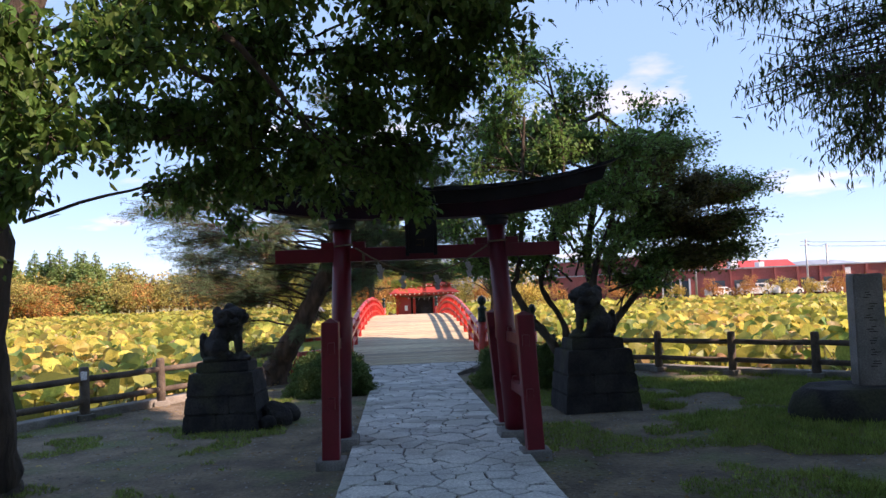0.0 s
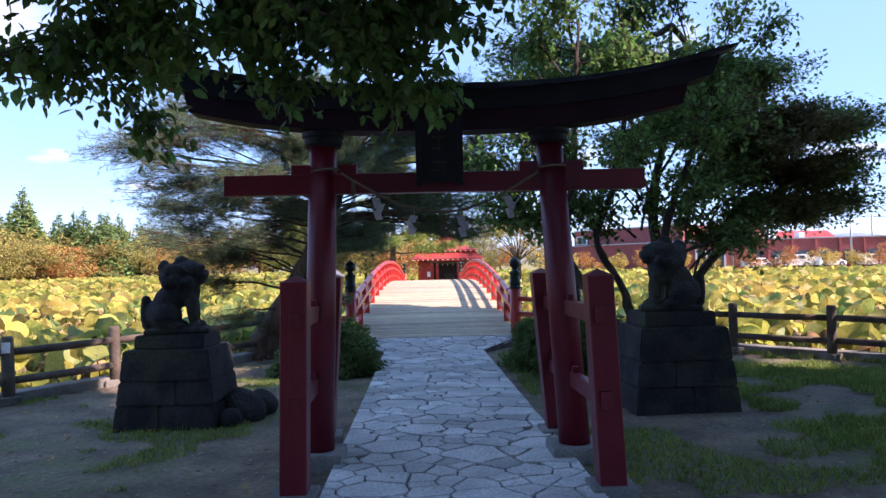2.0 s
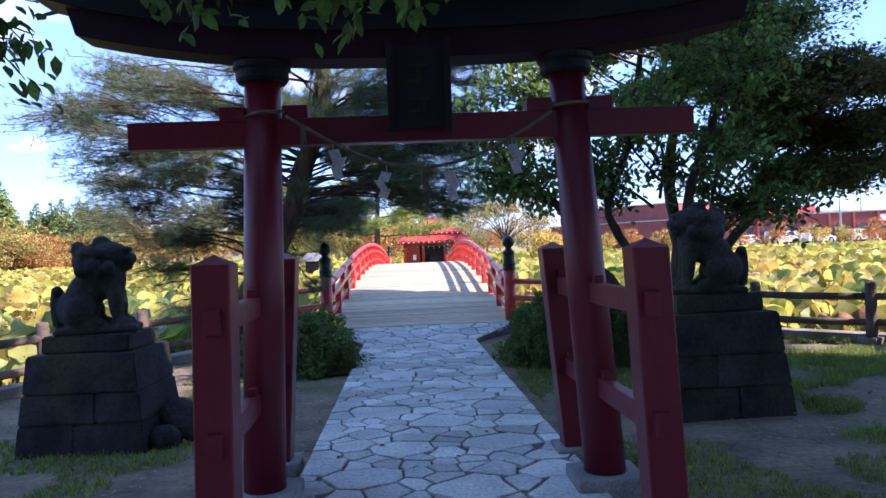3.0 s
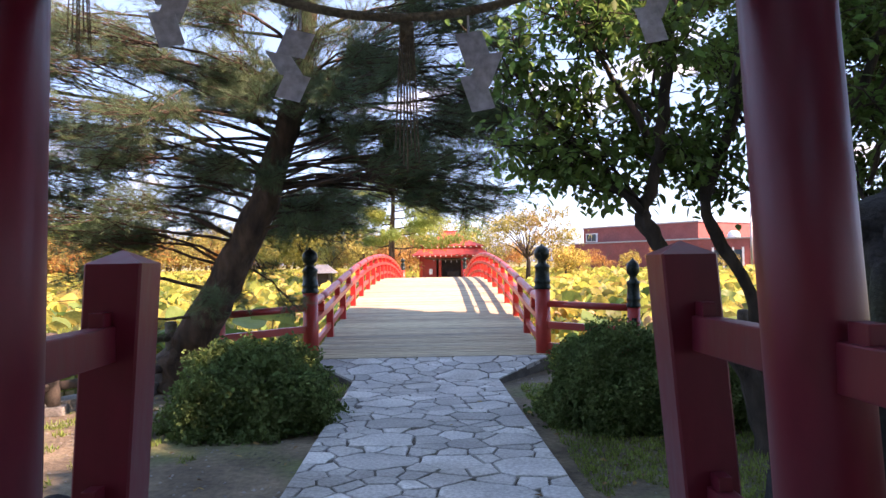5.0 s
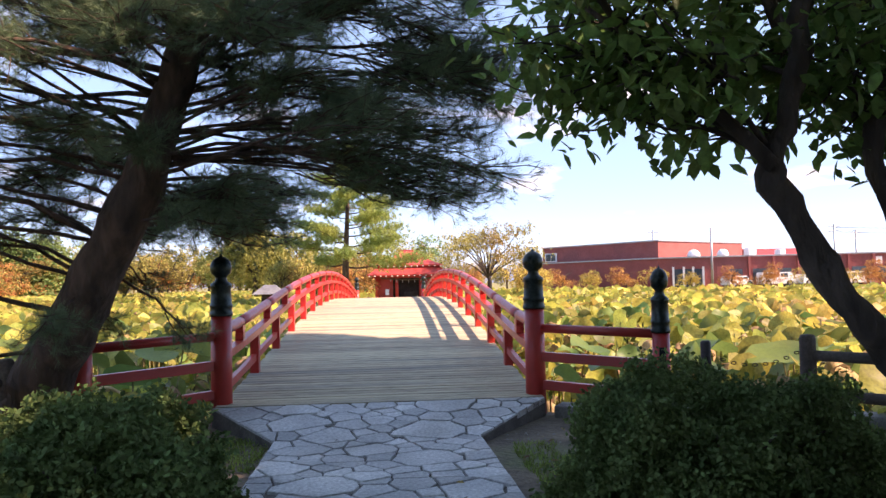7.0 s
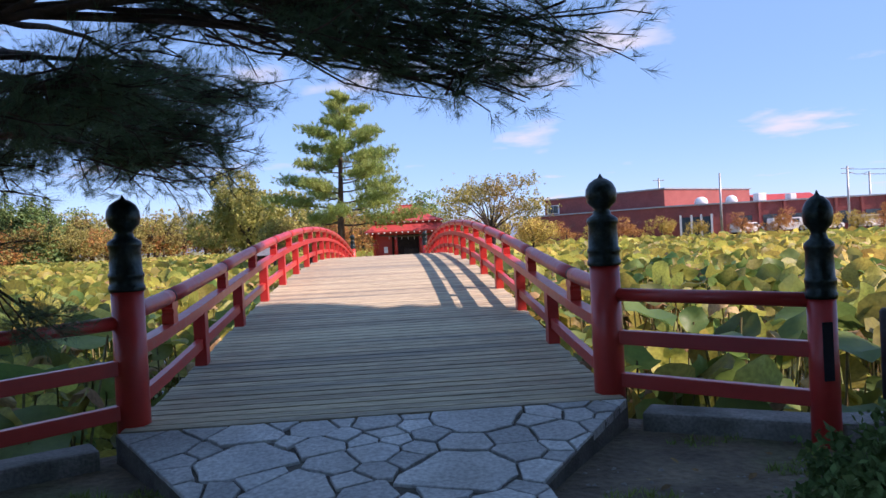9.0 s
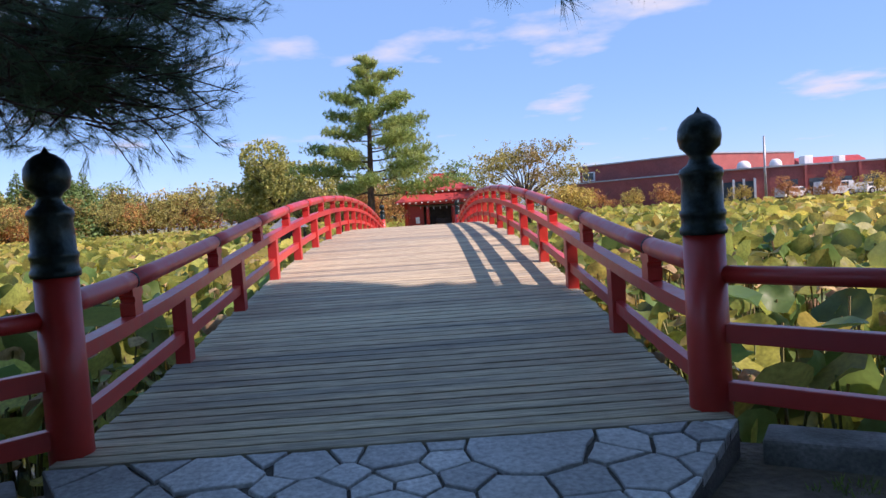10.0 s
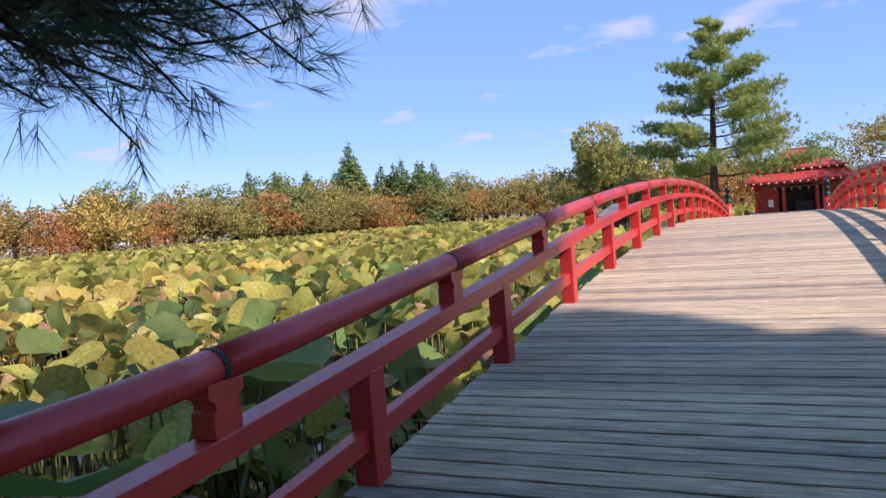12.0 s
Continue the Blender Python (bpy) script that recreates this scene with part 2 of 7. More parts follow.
M = {
    "soil": mat("bare_soil", (0.105, 0.085, 0.06), (0.21, 0.17, 0.115), 2.1, 0.95, 1.0, 20, third=(0.12, 0.14, 0.06), dist=0.03),
    "grass": mat("grass_blades", (0.14, 0.22, 0.045), (0.25, 0.33, 0.075), 2, 0.8, 0, island=0.4, thin=0.3),
    "litter": mat("dry_leaves", (0.22, 0.12, 0.05), (0.30, 0.22, 0.08), 2, 0.85, 0, island=0.5, thin=0.2),
    "stone": mat("paving_stone", (0.40, 0.42, 0.41), (0.56, 0.57, 0.54), 2.2, 0.72, 0.5, 38, rand=0.25, third=(0.35, 0.355, 0.33), dist=0.012),
    "joint": mat("mortar_joint", (0.075, 0.07, 0.06), (0.14, 0.13, 0.11), 5, 0.95, 0.7, 60),
    "concrete": mat("weathered_concrete", (0.16, 0.155, 0.14), (0.27, 0.26, 0.235), 3, 0.9, 0.6, 50, third=(0.09, 0.09, 0.07)),
    "darkstone": mat("mossy_dark_stone", (0.022, 0.022, 0.024), (0.046, 0.046, 0.045), 4, 0.9, 0.8, 34, third=(0.05, 0.054, 0.036), dist=0.02, spec=0.2),
    "palestone": mat("grey_granite", (0.19, 0.19, 0.185), (0.27, 0.265, 0.25), 3, 0.85, 0.5, 60, third=(0.12, 0.12, 0.11)),
    "red": mat("vermilion_paint", (0.48, 0.030, 0.021), (0.55, 0.042, 0.026), 1.2, 0.36, 0.03, 14, rand=0.05, spec=0.6, grain=0.06, third=(0.39, 0.026, 0.024)),
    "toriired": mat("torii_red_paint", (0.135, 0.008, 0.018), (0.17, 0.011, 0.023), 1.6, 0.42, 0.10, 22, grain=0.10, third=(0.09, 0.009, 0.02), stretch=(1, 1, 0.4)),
    # under-lintel: the gate's red taken nearly to black to carry its shade
    "lintel": mat("shade_darkened_red_lintel", (0.014, 0.004, 0.010), (0.024, 0.006, 0.014), 3, 0.65, 0.25, 30, spec=0.2),
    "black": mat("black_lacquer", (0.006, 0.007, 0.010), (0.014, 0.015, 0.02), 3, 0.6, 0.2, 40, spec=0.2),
    "copper": mat("dark_metal_sheet", (0.02, 0.022, 0.03), (0.05, 0.055, 0.07), 4, 0.35, 0.2, 30, metal=0.7),
    "bronze": mat("dark_bronze", (0.018, 0.028, 0.026), (0.045, 0.06, 0.055), 6, 0.38, 0.25, 40, metal=0.75),
    "deck": mat("weathered_plank", (0.35, 0.305, 0.21), (0.49, 0.415, 0.27), 2.0, 0.85, 0.6, 22, rand=0.15, third=(0.26, 0.24, 0.185), stretch=(0.25, 4, 4), dist=0.008, grain=0.42),
    "log": mat("weathered_log", (0.07, 0.055, 0.045), (0.13, 0.105, 0.085), 4, 0.9, 0.6, 40, rand=0.15),
    "bark": mat("dark_bark", (0.035, 0.028, 0.022), (0.085, 0.066, 0.052), 6, 0.95, 1.0, 16, stretch=(1, 1, 0.3), dist=0.05),
    "pinebark": mat("pine_bark", (0.05, 0.035, 0.026), (0.13, 0.085, 0.06), 7, 0.95, 1.0, 13, stretch=(1, 1, 0.35), dist=0.06),
    "broad": mat("broad_leaves", (0.095, 0.20, 0.05), (0.17, 0.29, 0.075), 1.2, 0.55, 0, island=0.42, thin=0.5),
    "cherry": mat("hanging_leaves", (0.0715, 0.15, 0.0325), (0.13, 0.227, 0.052), 1.2, 0.5, 0, island=0.4, thin=0.5),
    "maple": mat("maple_leaves", (0.085, 0.19, 0.05), (0.15, 0.26, 0.07), 0.8, 0.6, 0, island=0.4, thin=0.5, third=(0.12, 0.10, 0.035)),
    "willow": mat("narrow_leaves", (0.065, 0.117, 0.039), (0.0975, 0.156, 0.052), 1.2, 0.6, 0, island=0.4, thin=0.5),
    "needle": mat("pine_needles", (0.08, 0.14, 0.072), (0.15, 0.22, 0.105), 1.5, 0.6, 0, island=0.4, thin=0.3),
    # islet pine: sunshine is put into this brighter yellow-green needle colour
    "needle_sunlit": mat("pine_needles_tinted_sunlit", (0.23, 0.33, 0.09), (0.40, 0.46, 0.13), 0.7, 0.6, 0, island=0.4, thin=0.5),
    "shrub": mat("clipped_shrub_leaves", (0.07, 0.125, 0.042), (0.14, 0.21, 0.07), 3, 0.75, 0, island=0.35, thin=0.3, spec=0.15),
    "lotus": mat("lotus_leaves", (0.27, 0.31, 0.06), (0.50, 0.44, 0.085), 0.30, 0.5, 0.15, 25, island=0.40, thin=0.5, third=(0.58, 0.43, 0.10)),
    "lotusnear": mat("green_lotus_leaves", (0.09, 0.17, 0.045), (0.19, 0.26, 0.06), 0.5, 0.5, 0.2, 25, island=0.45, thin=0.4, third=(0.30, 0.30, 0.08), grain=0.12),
    "lotusdry": mat("withered_lotus", (0.32, 0.20, 0.09), (0.46, 0.34, 0.16), 0.6, 0.85, 0.2, 25, island=0.4, thin=0.25),
    "stalk": mat("lotus_stalks", (0.13, 0.17, 0.05), (0.24, 0.20, 0.09), 1, 0.7, 0, island=0.4),
    "canopy": mat("lotus_undergrowth", (0.08, 0.11, 0.03), (0.26, 0.25, 0.06), 1.4, 0.9, 1.0, 4, third=(0.16, 0.12, 0.05), dist=0.2),
    "mud": mat("pond_mud", (0.03, 0.032, 0.02), (0.06, 0.055, 0.035), 1, 0.9, 0.3, 20),
    "land": mat("far_grassland", (0.16, 0.17, 0.06), (0.27, 0.24, 0.09), 0.2, 0.95, 0.4, 4),
    "asphalt": mat("asphalt", (0.05, 0.05, 0.052), (0.075, 0.075, 0.075), 0.8, 0.9, 0.3, 30),
    "autumn_red": mat("autumn_red_leaves", (0.40, 0.16, 0.055), (0.52, 0.28, 0.08), 0.5, 0.7, 0, island=0.45, thin=0.35, third=(0.25, 0.188, 0.05)),
    "autumn_gold": mat("autumn_gold_leaves", (0.45, 0.325, 0.075), (0.55, 0.425, 0.1), 0.5, 0.7, 0, island=0.42, thin=0.35, third=(0.175, 0.188, 0.05)),
    "autumn_green": mat("fading_green_leaves", (0.25, 0.24, 0.065), (0.38, 0.33, 0.09), 0.5, 0.7, 0, island=0.4, thin=0.35, third=(0.275, 0.188, 0.0562)),
    "willow_far": mat("yellowing_willow_leaves", (0.27, 0.29, 0.075), (0.44, 0.42, 0.12), 0.5, 0.7, 0, island=0.3, thin=0.4),
    "conifer": mat("conifer_leaves", (0.12, 0.21, 0.0675), (0.225, 0.3, 0.09), 0.6, 0.7, 0, island=0.4, thin=0.3),
    "brick": mat("maroon_wall", (0.26, 0.07, 0.062), (0.31, 0.09, 0.078), 0.8, 0.85, 0.25, 10, third=(0.24, 0.075, 0.068)),
    "roofred": mat("red_metal_roof", (0.36, 0.045, 0.04), (0.44, 0.06, 0.05), 1.2, 0.5, 0.15, 14),
    "white": mat("white_paint", (0.70, 0.70, 0.69), (0.80, 0.80, 0.79), 2, 0.5, 0.1, 40),
    "paper": mat("white_paper", (0.45, 0.45, 0.48), (0.55, 0.55, 0.58), 6, 0.8, 0.1, 60, thin=0.25),
    "rope": mat("straw_rope", (0.11, 0.09, 0.06), (0.17, 0.14, 0.09), 20, 0.95, 0.8, 120),
    "steel": mat("galvanised_steel", (0.30, 0.31, 0.32), (0.42, 0.43, 0.44), 5, 0.45, 0.1, 40, metal=0.6),
    "iron": mat("dark_iron", (0.03, 0.03, 0.032), (0.06, 0.058, 0.056), 6, 0.6, 0.4, 50, metal=0.5),
    "rubber": mat("black_rubber", (0.015, 0.015, 0.015), (0.03, 0.03, 0.03), 8, 0.9, 0.2, 40),
    "blue": mat("blue_cover", (0.06, 0.16, 0.36), (0.09, 0.22, 0.45), 3, 0.6, 0.2, 20),
    "dark": mat("dark_interior", (0.02, 0.014, 0.012), (0.045, 0.03, 0.025), 3, 0.8, 0.2, 20),
    "gold": mat("gilded_letters", (0.03, 0.026, 0.016), (0.05, 0.042, 0.024), 6, 0.5, 0.2, 40, metal=0.6),
    "cream": mat("cream_wall", (0.55, 0.52, 0.45), (0.64, 0.61, 0.54), 1, 0.8, 0.1, 20),
    "tileroof": mat("grey_tiles", (0.11, 0.12, 0.13), (0.17, 0.18, 0.19), 2, 0.7, 0.3, 15),
    # the blue of distance haze is painted into the hills' colour
    "hill": mat("haze_tinted_hill", (0.16, 0.22, 0.30), (0.20, 0.26, 0.34), 0.004, 1.0, 0.0, 0.03),
    "glass": glass("window_glass"),
}


# ---- mesh helpers ----
def group_of(name, label, category, m=None, group="", kind=""):
    ob = new(name)
    if m is not None:
        ob.matrix_world = m
    return tagged(ob, label, category, group, kind)


def mesh_of(name, bm, material, smooth=False):
    me = bpy.data.meshes.new(name)
    bmesh.ops.recalc_face_normals(bm, faces=bm.faces)
    bm.to_mesh(me)
    bm.free()
    me.materials.append(M[material] if isinstance(material, str) else material)
    if smooth:
        me.shade_smooth()
    return me


def part(name, bm, material, parent, label="", smooth=False, kind=""):
    ob = new(name, mesh_of(name, bm, material, smooth))
    ob.parent = parent
    return tagged(ob, label, "", "", kind)


def thing(name, bm, material, label, category, group="", kind="", smooth=False, m=None):
    ob = new(name, mesh_of(name, bm, material, smooth))
    if m is not None:
        ob.matrix_world = m
    return tagged(ob, label, category, group, kind)


def np_mesh(name, verts, faces, material):
    """A mesh out of numpy arrays: verts (n, 3), faces (m, k) with k corners each."""
    me = bpy.data.meshes.new(name)
    k = faces.shape[1]
    me.vertices.add(len(verts))
    me.vertices.foreach_set("co", verts.astype(np.float32).ravel())
    me.loops.add(faces.size)
    me.loops.foreach_set("vertex_index", faces.astype(np.int32).ravel())
    me.polygons.add(len(faces))
    me.polygons.foreach_set("loop_start", np.arange(0, faces.size, k, dtype=np.int32))
    me.update(calc_edges=True)
    me.materials.append(M[material] if isinstance(material, str) else material)
    return me


def box(bm, c, s, bevel=0.0, rot=None):
    r = bmesh.ops.create_cube(bm, size=1.0, matrix=Matrix.Translation(c) @ (rot or Matrix()) @ Matrix.Diagonal((*s, 1)))
    if bevel:
        es = list({e for v in r["verts"] for e in v.link_edges})
        bmesh.ops.bevel(bm, geom=es, offset=bevel, segments=2, affect="EDGES", profile=0.6)
    return bm


def box_part(name, c, s, material, parent, bevel=0.008, label="", rot=None):
    return part(name, box(bmesh.new(), c, s, bevel, rot), material, parent, label)


def about(p, q, s):
    """Carry the point p to q and resize everything about it."""
    return Matrix.Translation(q) @ Matrix.Scale(s, 4) @ Matrix.Translation((-p[0], -p[1], -p[2]))


def rings(bm, path, n=12, squash=None):
    """A tube along path: rows of (point, radius). Closed at both ends."""
    loops = []
    for i, (p, r) in enumerate(path):
        p = Vector(p)
        a, b = Vector(path[max(i - 1, 0)][0]), Vector(path[min(i + 1, len(path) - 1)][0])
        d = (b - a)
        d = d.normalized() if d.length > 1e-9 else Vector((0, 0, 1))
        u = d.cross(Vector((0.31, 0.95, 0.02)) if abs(d.y) < 0.9 else Vector((1, 0, 0.1))).normalized()
        v = d.cross(u)
        loops.append([bm.verts.new(p + r * (math.cos(t) * u + math.sin(t) * v)) for t in (2 * math.pi * k / n for k in range(n))])
    for a, b in zip(loops, loops[1:]):
        for k in range(n):
            bm.faces.new((a[k], a[(k + 1) % n], b[(k + 1) % n], b[k]))
    bm.faces.new(loops[0][::-1])
    bm.faces.new(loops[-1])
    return bm


def lathe(bm, profile, n=24, at=(0, 0, 0)):
    """Turn a profile of (radius, height) round the upright axis."""
    loops = [[bm.verts.new((at[0] + max(r, 1e-4) * math.cos(2 * math.pi * k / n), at[1] + max(r, 1e-4) * math.sin(2 * math.pi * k / n), at[2] + z)) for k in range(n)] for r, z in profile]
    for a, b in zip(loops, loops[1:]):
        for k in range(n):
            bm.faces.new((a[k], a[(k + 1) % n], b[(k + 1) % n], b[k]))
    bm.faces.new(loops[0][::-1])
    bm.faces.new(loops[-1])
    return bm


def slab(bm, outline, z0, z1, taper=0.0):
    """A plate with a flat outline, from z0 to z1; the top edge drawn in by taper."""
    c = Vector((sum(p[0] for p in outline) / len(outline), sum(p[1] for p in outline) / len(outline)))
    lo = [bm.verts.new((p[0], p[1], z0)) for p in outline]
    rows = [lo]
    if taper:
        rows.append([bm.verts.new((p[0], p[1], z1 - taper * 0.7)) for p in outline])
    def drawn(p):
        d = c - Vector(p[:2])
        return Vector(p[:2]) + d.normalized() * min(taper, d.length * 0.4)
    rows.append([bm.verts.new((*(drawn(p) if taper else p[:2]), z1)) for p in outline])
    n = len(outline)
    for a, b in zip(rows, rows[1:]):
        for k in range(n):
            bm.faces.new((a[k], a[(k + 1) % n], b[(k + 1) % n], b[k]))
    bm.faces.new(rows[-1])
    bm.faces.new(lo[::-1])
    return bm


def strip(bm, stations, half_w, half_h):
    """A beam of rectangular section along stations (x, y, z) in a plane of constant y, section widths along y and z."""
    rows = []
    for x, y, z in stations:
        rows.append([bm.verts.new((x, y + sy * half_w, z + sz * half_h)) for sy, sz in ((-1, -1), (1, -1), (1, 1), (-1, 1))])
    for a, b in zip(rows, rows[1:]):
        for k in range(4):
            bm.faces.new((a[k], a[(k + 1) % 4], b[(k + 1) % 4], b[k]))
    bm.faces.new(rows[0][::-1])
    bm.faces.new(rows[-1])
    return bm


def rand_rot(rng, n):
    """n random turns as matrices."""
    q = rng.normal(size=(n, 4))
    q /= np.linalg.norm(q, axis=1, keepdims=True)
    w, x, y, z = q.T
    return np.stack([np.stack([1 - 2 * (y * y + z * z), 2 * (x * y - z * w), 2 * (x * z + y * w)], -1),
                     np.stack([2 * (x * y + z * w), 1 - 2 * (x * x + z * z), 2 * (y * z - x * w)], -1),
                     np.stack([2 * (x * z - y * w), 2 * (y * z + x * w), 1 - 2 * (x * x + y * y)], -1)], 1)


def tilt_rot(rng, n, tilt, down=0.0):
    """Turns about the upright, then tipped by up to tilt radians; down tips the leaf's own length downwards."""
    a, b, c = rng.uniform(0, 2 * np.pi, n), rng.normal(0, tilt, n) + down, rng.normal(0, tilt, n)
    ca, sa, cb, sb, cc, sc = np.cos(a), np.sin(a), np.cos(b), np.sin(b), np.cos(c), np.sin(c)
    o, i = np.zeros(n), np.ones(n)
    rz = np.stack([np.stack([ca, -sa, o], -1), np.stack([sa, ca, o], -1), np.stack([o, o, i], -1)], 1)
    ry = np.stack([np.stack([cb, o, sb], -1), np.stack([o, i, o], -1), np.stack([-sb, o, cb], -1)], 1)
    rx = np.stack([np.stack([i, o, o], -1), np.stack([o, cc, -sc], -1), np.stack([o, sc, cc], -1)], 1)
    return rz @ ry @ rx


def scatter(name, points, turns, sizes, template, material):
    """One mesh that repeats a small template (verts, faces) at many places."""
    tv, tf = template
    v = np.einsum("nij,kj->nki", turns, tv) * np.asarray(sizes).reshape(-1, 1, 1) + points[:, None, :]
    f = tf[None] + (np.arange(len(points)) * len(tv))[:, None, None]
    return np_mesh(name, v.reshape(-1, 3), f.reshape(-1, tf.shape[1]), material)


# leaf shapes, one unit long along x
OVATE = (np.array([[0, 0, 0], [0.35, 0.27, 0.05], [0.35, -0.27, 0.05], [0.72, 0.2, 0.02], [0.72, -0.2, 0.02], [1, 0, -0.08], [0.36, 0, -0.03], [0.72, 0, -0.04]], float),
         np.array([[0, 6, 1], [0, 2, 6], [1, 6, 7], [1, 7, 3], [6, 2, 4], [6, 4, 7], [3, 7, 5], [7, 4, 5]]))
SIMPLE = (np.array([[0, 0, 0], [0.45, 0.28, 0.04], [0.45, -0.28, 0.04], [1, 0, -0.05]], float), np.array([[0, 2, 1], [1, 2, 3]]))
NARROW = (np.array([[0, 0, 0], [0.4, 0.09, 0.02], [0.4, -0.09, 0.02], [1, 0, -0.1]], float), np.array([[0, 2, 1], [1, 2, 3]]))


def tuft_shape(n, spread, seed, width=0.02):
    """A brush of needles round x."""
    rng = np.random.default_rng(seed)
    v, f = [], []
    for k in range(n):
        a, s = rng.uniform(0, 2 * math.pi), rng.uniform(0.15, 1) * spread
        d = np.array([math.cos(s), math.sin(s) * math.cos(a), math.sin(s) * math.sin(a)])
        o = np.array([rng.uniform(-0.35, 0.25), 0, 0])
        side = np.cross(d, rng.normal(size=3))
        side *= width / np.linalg.norm(side)
        ln = rng.uniform(0.7, 1.05)
        b = len(v)
        v += [o + side, o - side, o + d * ln]
        f.append([b, b + 1, b + 2])
    return np.array(v), np.array(f)


def star_shape(n, seed):
    """A clump of n small flat leaves, for crowns far off."""
    rng = np.random.default_rng(seed)
    v, f = [], []
    for k in range(n):
        c, d, s = rng.normal(0, 0.33, 3), rng.normal(size=3), rng.normal(size=3)
        d /= np.linalg.norm(d)
        s = np.cross(d, s)
        s /= np.linalg.norm(s)
        w = rng.uniform(0.22, 0.4)
        b = len(v)
        v += [c - d * w, c + s * w * 0.6, c + d * w, c - s * w * 0.6]
        f += [[b, b + 1, b + 2], [b, b + 2, b + 3]]
    return np.array(v), np.array(f)


def grow(rng, start, way, length, radius, depth, tubes, tips, spread=0.7, lift=0.15, kids=(2, 4), wander=0.18, shrink=0.68):
    """A limb with its side limbs; tubes gets the paths, tips the places along the twigs."""
    p, d = np.array(start, float), np.array(way, float)
    d /= np.linalg.norm(d)
    steps = 5
    path = [(tuple(p), radius)]
    for k in range(steps):
        d = d + rng.normal(0, wander, 3) + np.array([0, 0, lift * 0.3])
        d /= np.linalg.norm(d)
        p = p + d * length / steps
        r = radius * (1 - 0.6 * (k + 1) / steps)
        path.append((tuple(p), max(r, 0.004)))
        if depth <= 1:
            tips.append((p.copy(), d.copy()))
        if depth > 0 and k >= 1 and rng.random() < 0.75:
            for _ in range(rng.integers(1, kids[1] - kids[0] + 2)):
                side = rng.normal(0, 1, 3)
                side -= d * side.dot(d)
                side /= np.linalg.norm(side)
                grow(rng, p, d * (1 - spread * 0.5) + side * spread + np.array([0, 0, lift]), length * shrink * rng.uniform(0.7, 1.1), r * 0.65, depth - 1, tubes, tips, spread, lift, kids, wander, shrink)
    tubes.append(path)


def tubes_mesh(tubes, seg=7):
    bm = bmesh.new()
    for path in tubes:
        rings(bm, path, seg if path[0][1] > 0.03 else 4)
    return bm


def deck_z(y):
    """Height of the bridge deck along its length."""
    return 0.96 - 0.0047 * (y - 30.5) ** 2


def floor_z(y):
    """Top of the planks: the deck eases off towards both banks."""
    return deck_z(y) + 0.14 * math.exp(-(y - 16.6) / 1.1) + 0.14 * math.exp((y - 44.4) / 1.1)


def apron(y):
    """The paving ramps up to the bridge over its last metre."""
    t = min(max((y - 15.45) / 1.2, 0.0), 1.0)
    return 0.135 * t


# ---- ground, pond, far shore ----
SHORE = [(-40, -40), (40, -40), (40, -21), (16.2, 3.4), (7.3, 12.75), (5.15, 15.0), (3.9, 16.05), (2.7, 16.35), (1.72, 16.85), (-1.72, 16.85), (-2.75, 16.3), (-3.2, 15.85),
         (-3.95, 14.35), (-4.68, 13.05), (-5.45, 11.75), (-6.95, 9.3), (-15.0, -3.9), (-40, -32)]


def inside(x, y, poly):
    hit = np.zeros(np.shape(x), bool)
    n = len(poly)
    for i in range(n):
        (x0, y0), (x1, y1) = poly[i], poly[(i + 1) % n]
        c = ((y0 > y) != (y1 > y)) & (x < (x1 - x0) * (y - y0) / ((y1 - y0) or 1e-9) + x0)
        hit ^= c
    return hit


def rise(x, y):
    """The ground lies level by the gate and climbs a little behind it."""
    t = np.clip((3.5 - np.asarray(y, float)) / 5.5, 0, 1)
    return 0.28 * t * t * (3 - 2 * t)


def ground_sheet():
    bm = bmesh.new()
    top = [bm.verts.new((x, y, 0)) for x, y in SHORE]
    bm.faces.new(top)
    bmesh.ops.triangulate(bm, faces=bm.faces)
    for _ in range(3):
        bmesh.ops.subdivide_edges(bm, edges=[e for e in bm.edges if e.calc_length() > 0.9], cuts=2, use_grid_fill=False)
        bmesh.ops.triangulate(bm, faces=bm.faces)
    rim = [e for e in bm.edges if e.is_boundary]
    for v in bm.verts:
        v.co.z = float(rise(v.co.x, v.co.y)) - 0.012 + 0.022 * noise.noise(v.co * 0.9) * (0 if any(e.is_boundary for e in v.link_edges) else 1)
    r = bmesh.ops.extrude_edge_only(bm, edges=rim)
    for v in r["geom"]:
        if isinstance(v, bmesh.types.BMVert):
            v.co.z = -1.3
    return thing("ground", bm, "soil", "bare dark soil with patches of thin grass", "ground", kind="structure", smooth=False)


ground_sheet()
bm = bmesh.new()
bmesh.ops.create_grid(bm, x_segments=8, y_segments=8, size=2600)
thing("pond_bed", bm, "mud", "dark mud under the lotus pond", "ground", kind="structure", m=pose(0, 0, -1.25))
# water
water_mat = bpy.data.materials.new("pond_water")
water_mat.use_nodes = True
wb = water_mat.node_tree.nodes["Principled BSDF"]
wb.inputs["Base Color"].default_value, wb.inputs["Roughness"].default_value = (0.02, 0.028, 0.018, 1), 0.08
wv = water_mat.node_tree.nodes.new("ShaderNodeTexNoise")
wv.inputs["Scale"].default_value = 4.0
wbp = water_mat.node_tree.nodes.new("ShaderNodeBump")
wbp.inputs["Strength"].default_value, wbp.inputs["Distance"].default_value = 0.15, 0.02
water_mat.node_tree.links.new(wv.outputs["Fac"], wbp.inputs["Height"])
water_mat.node_tree.links.new(wbp.outputs["Normal"], wb.inputs["Normal"])
M["water"] = water_mat
bm = bmesh.new()
bmesh.ops.create_grid(bm, x_segments=4, y_segments=4, size=260)
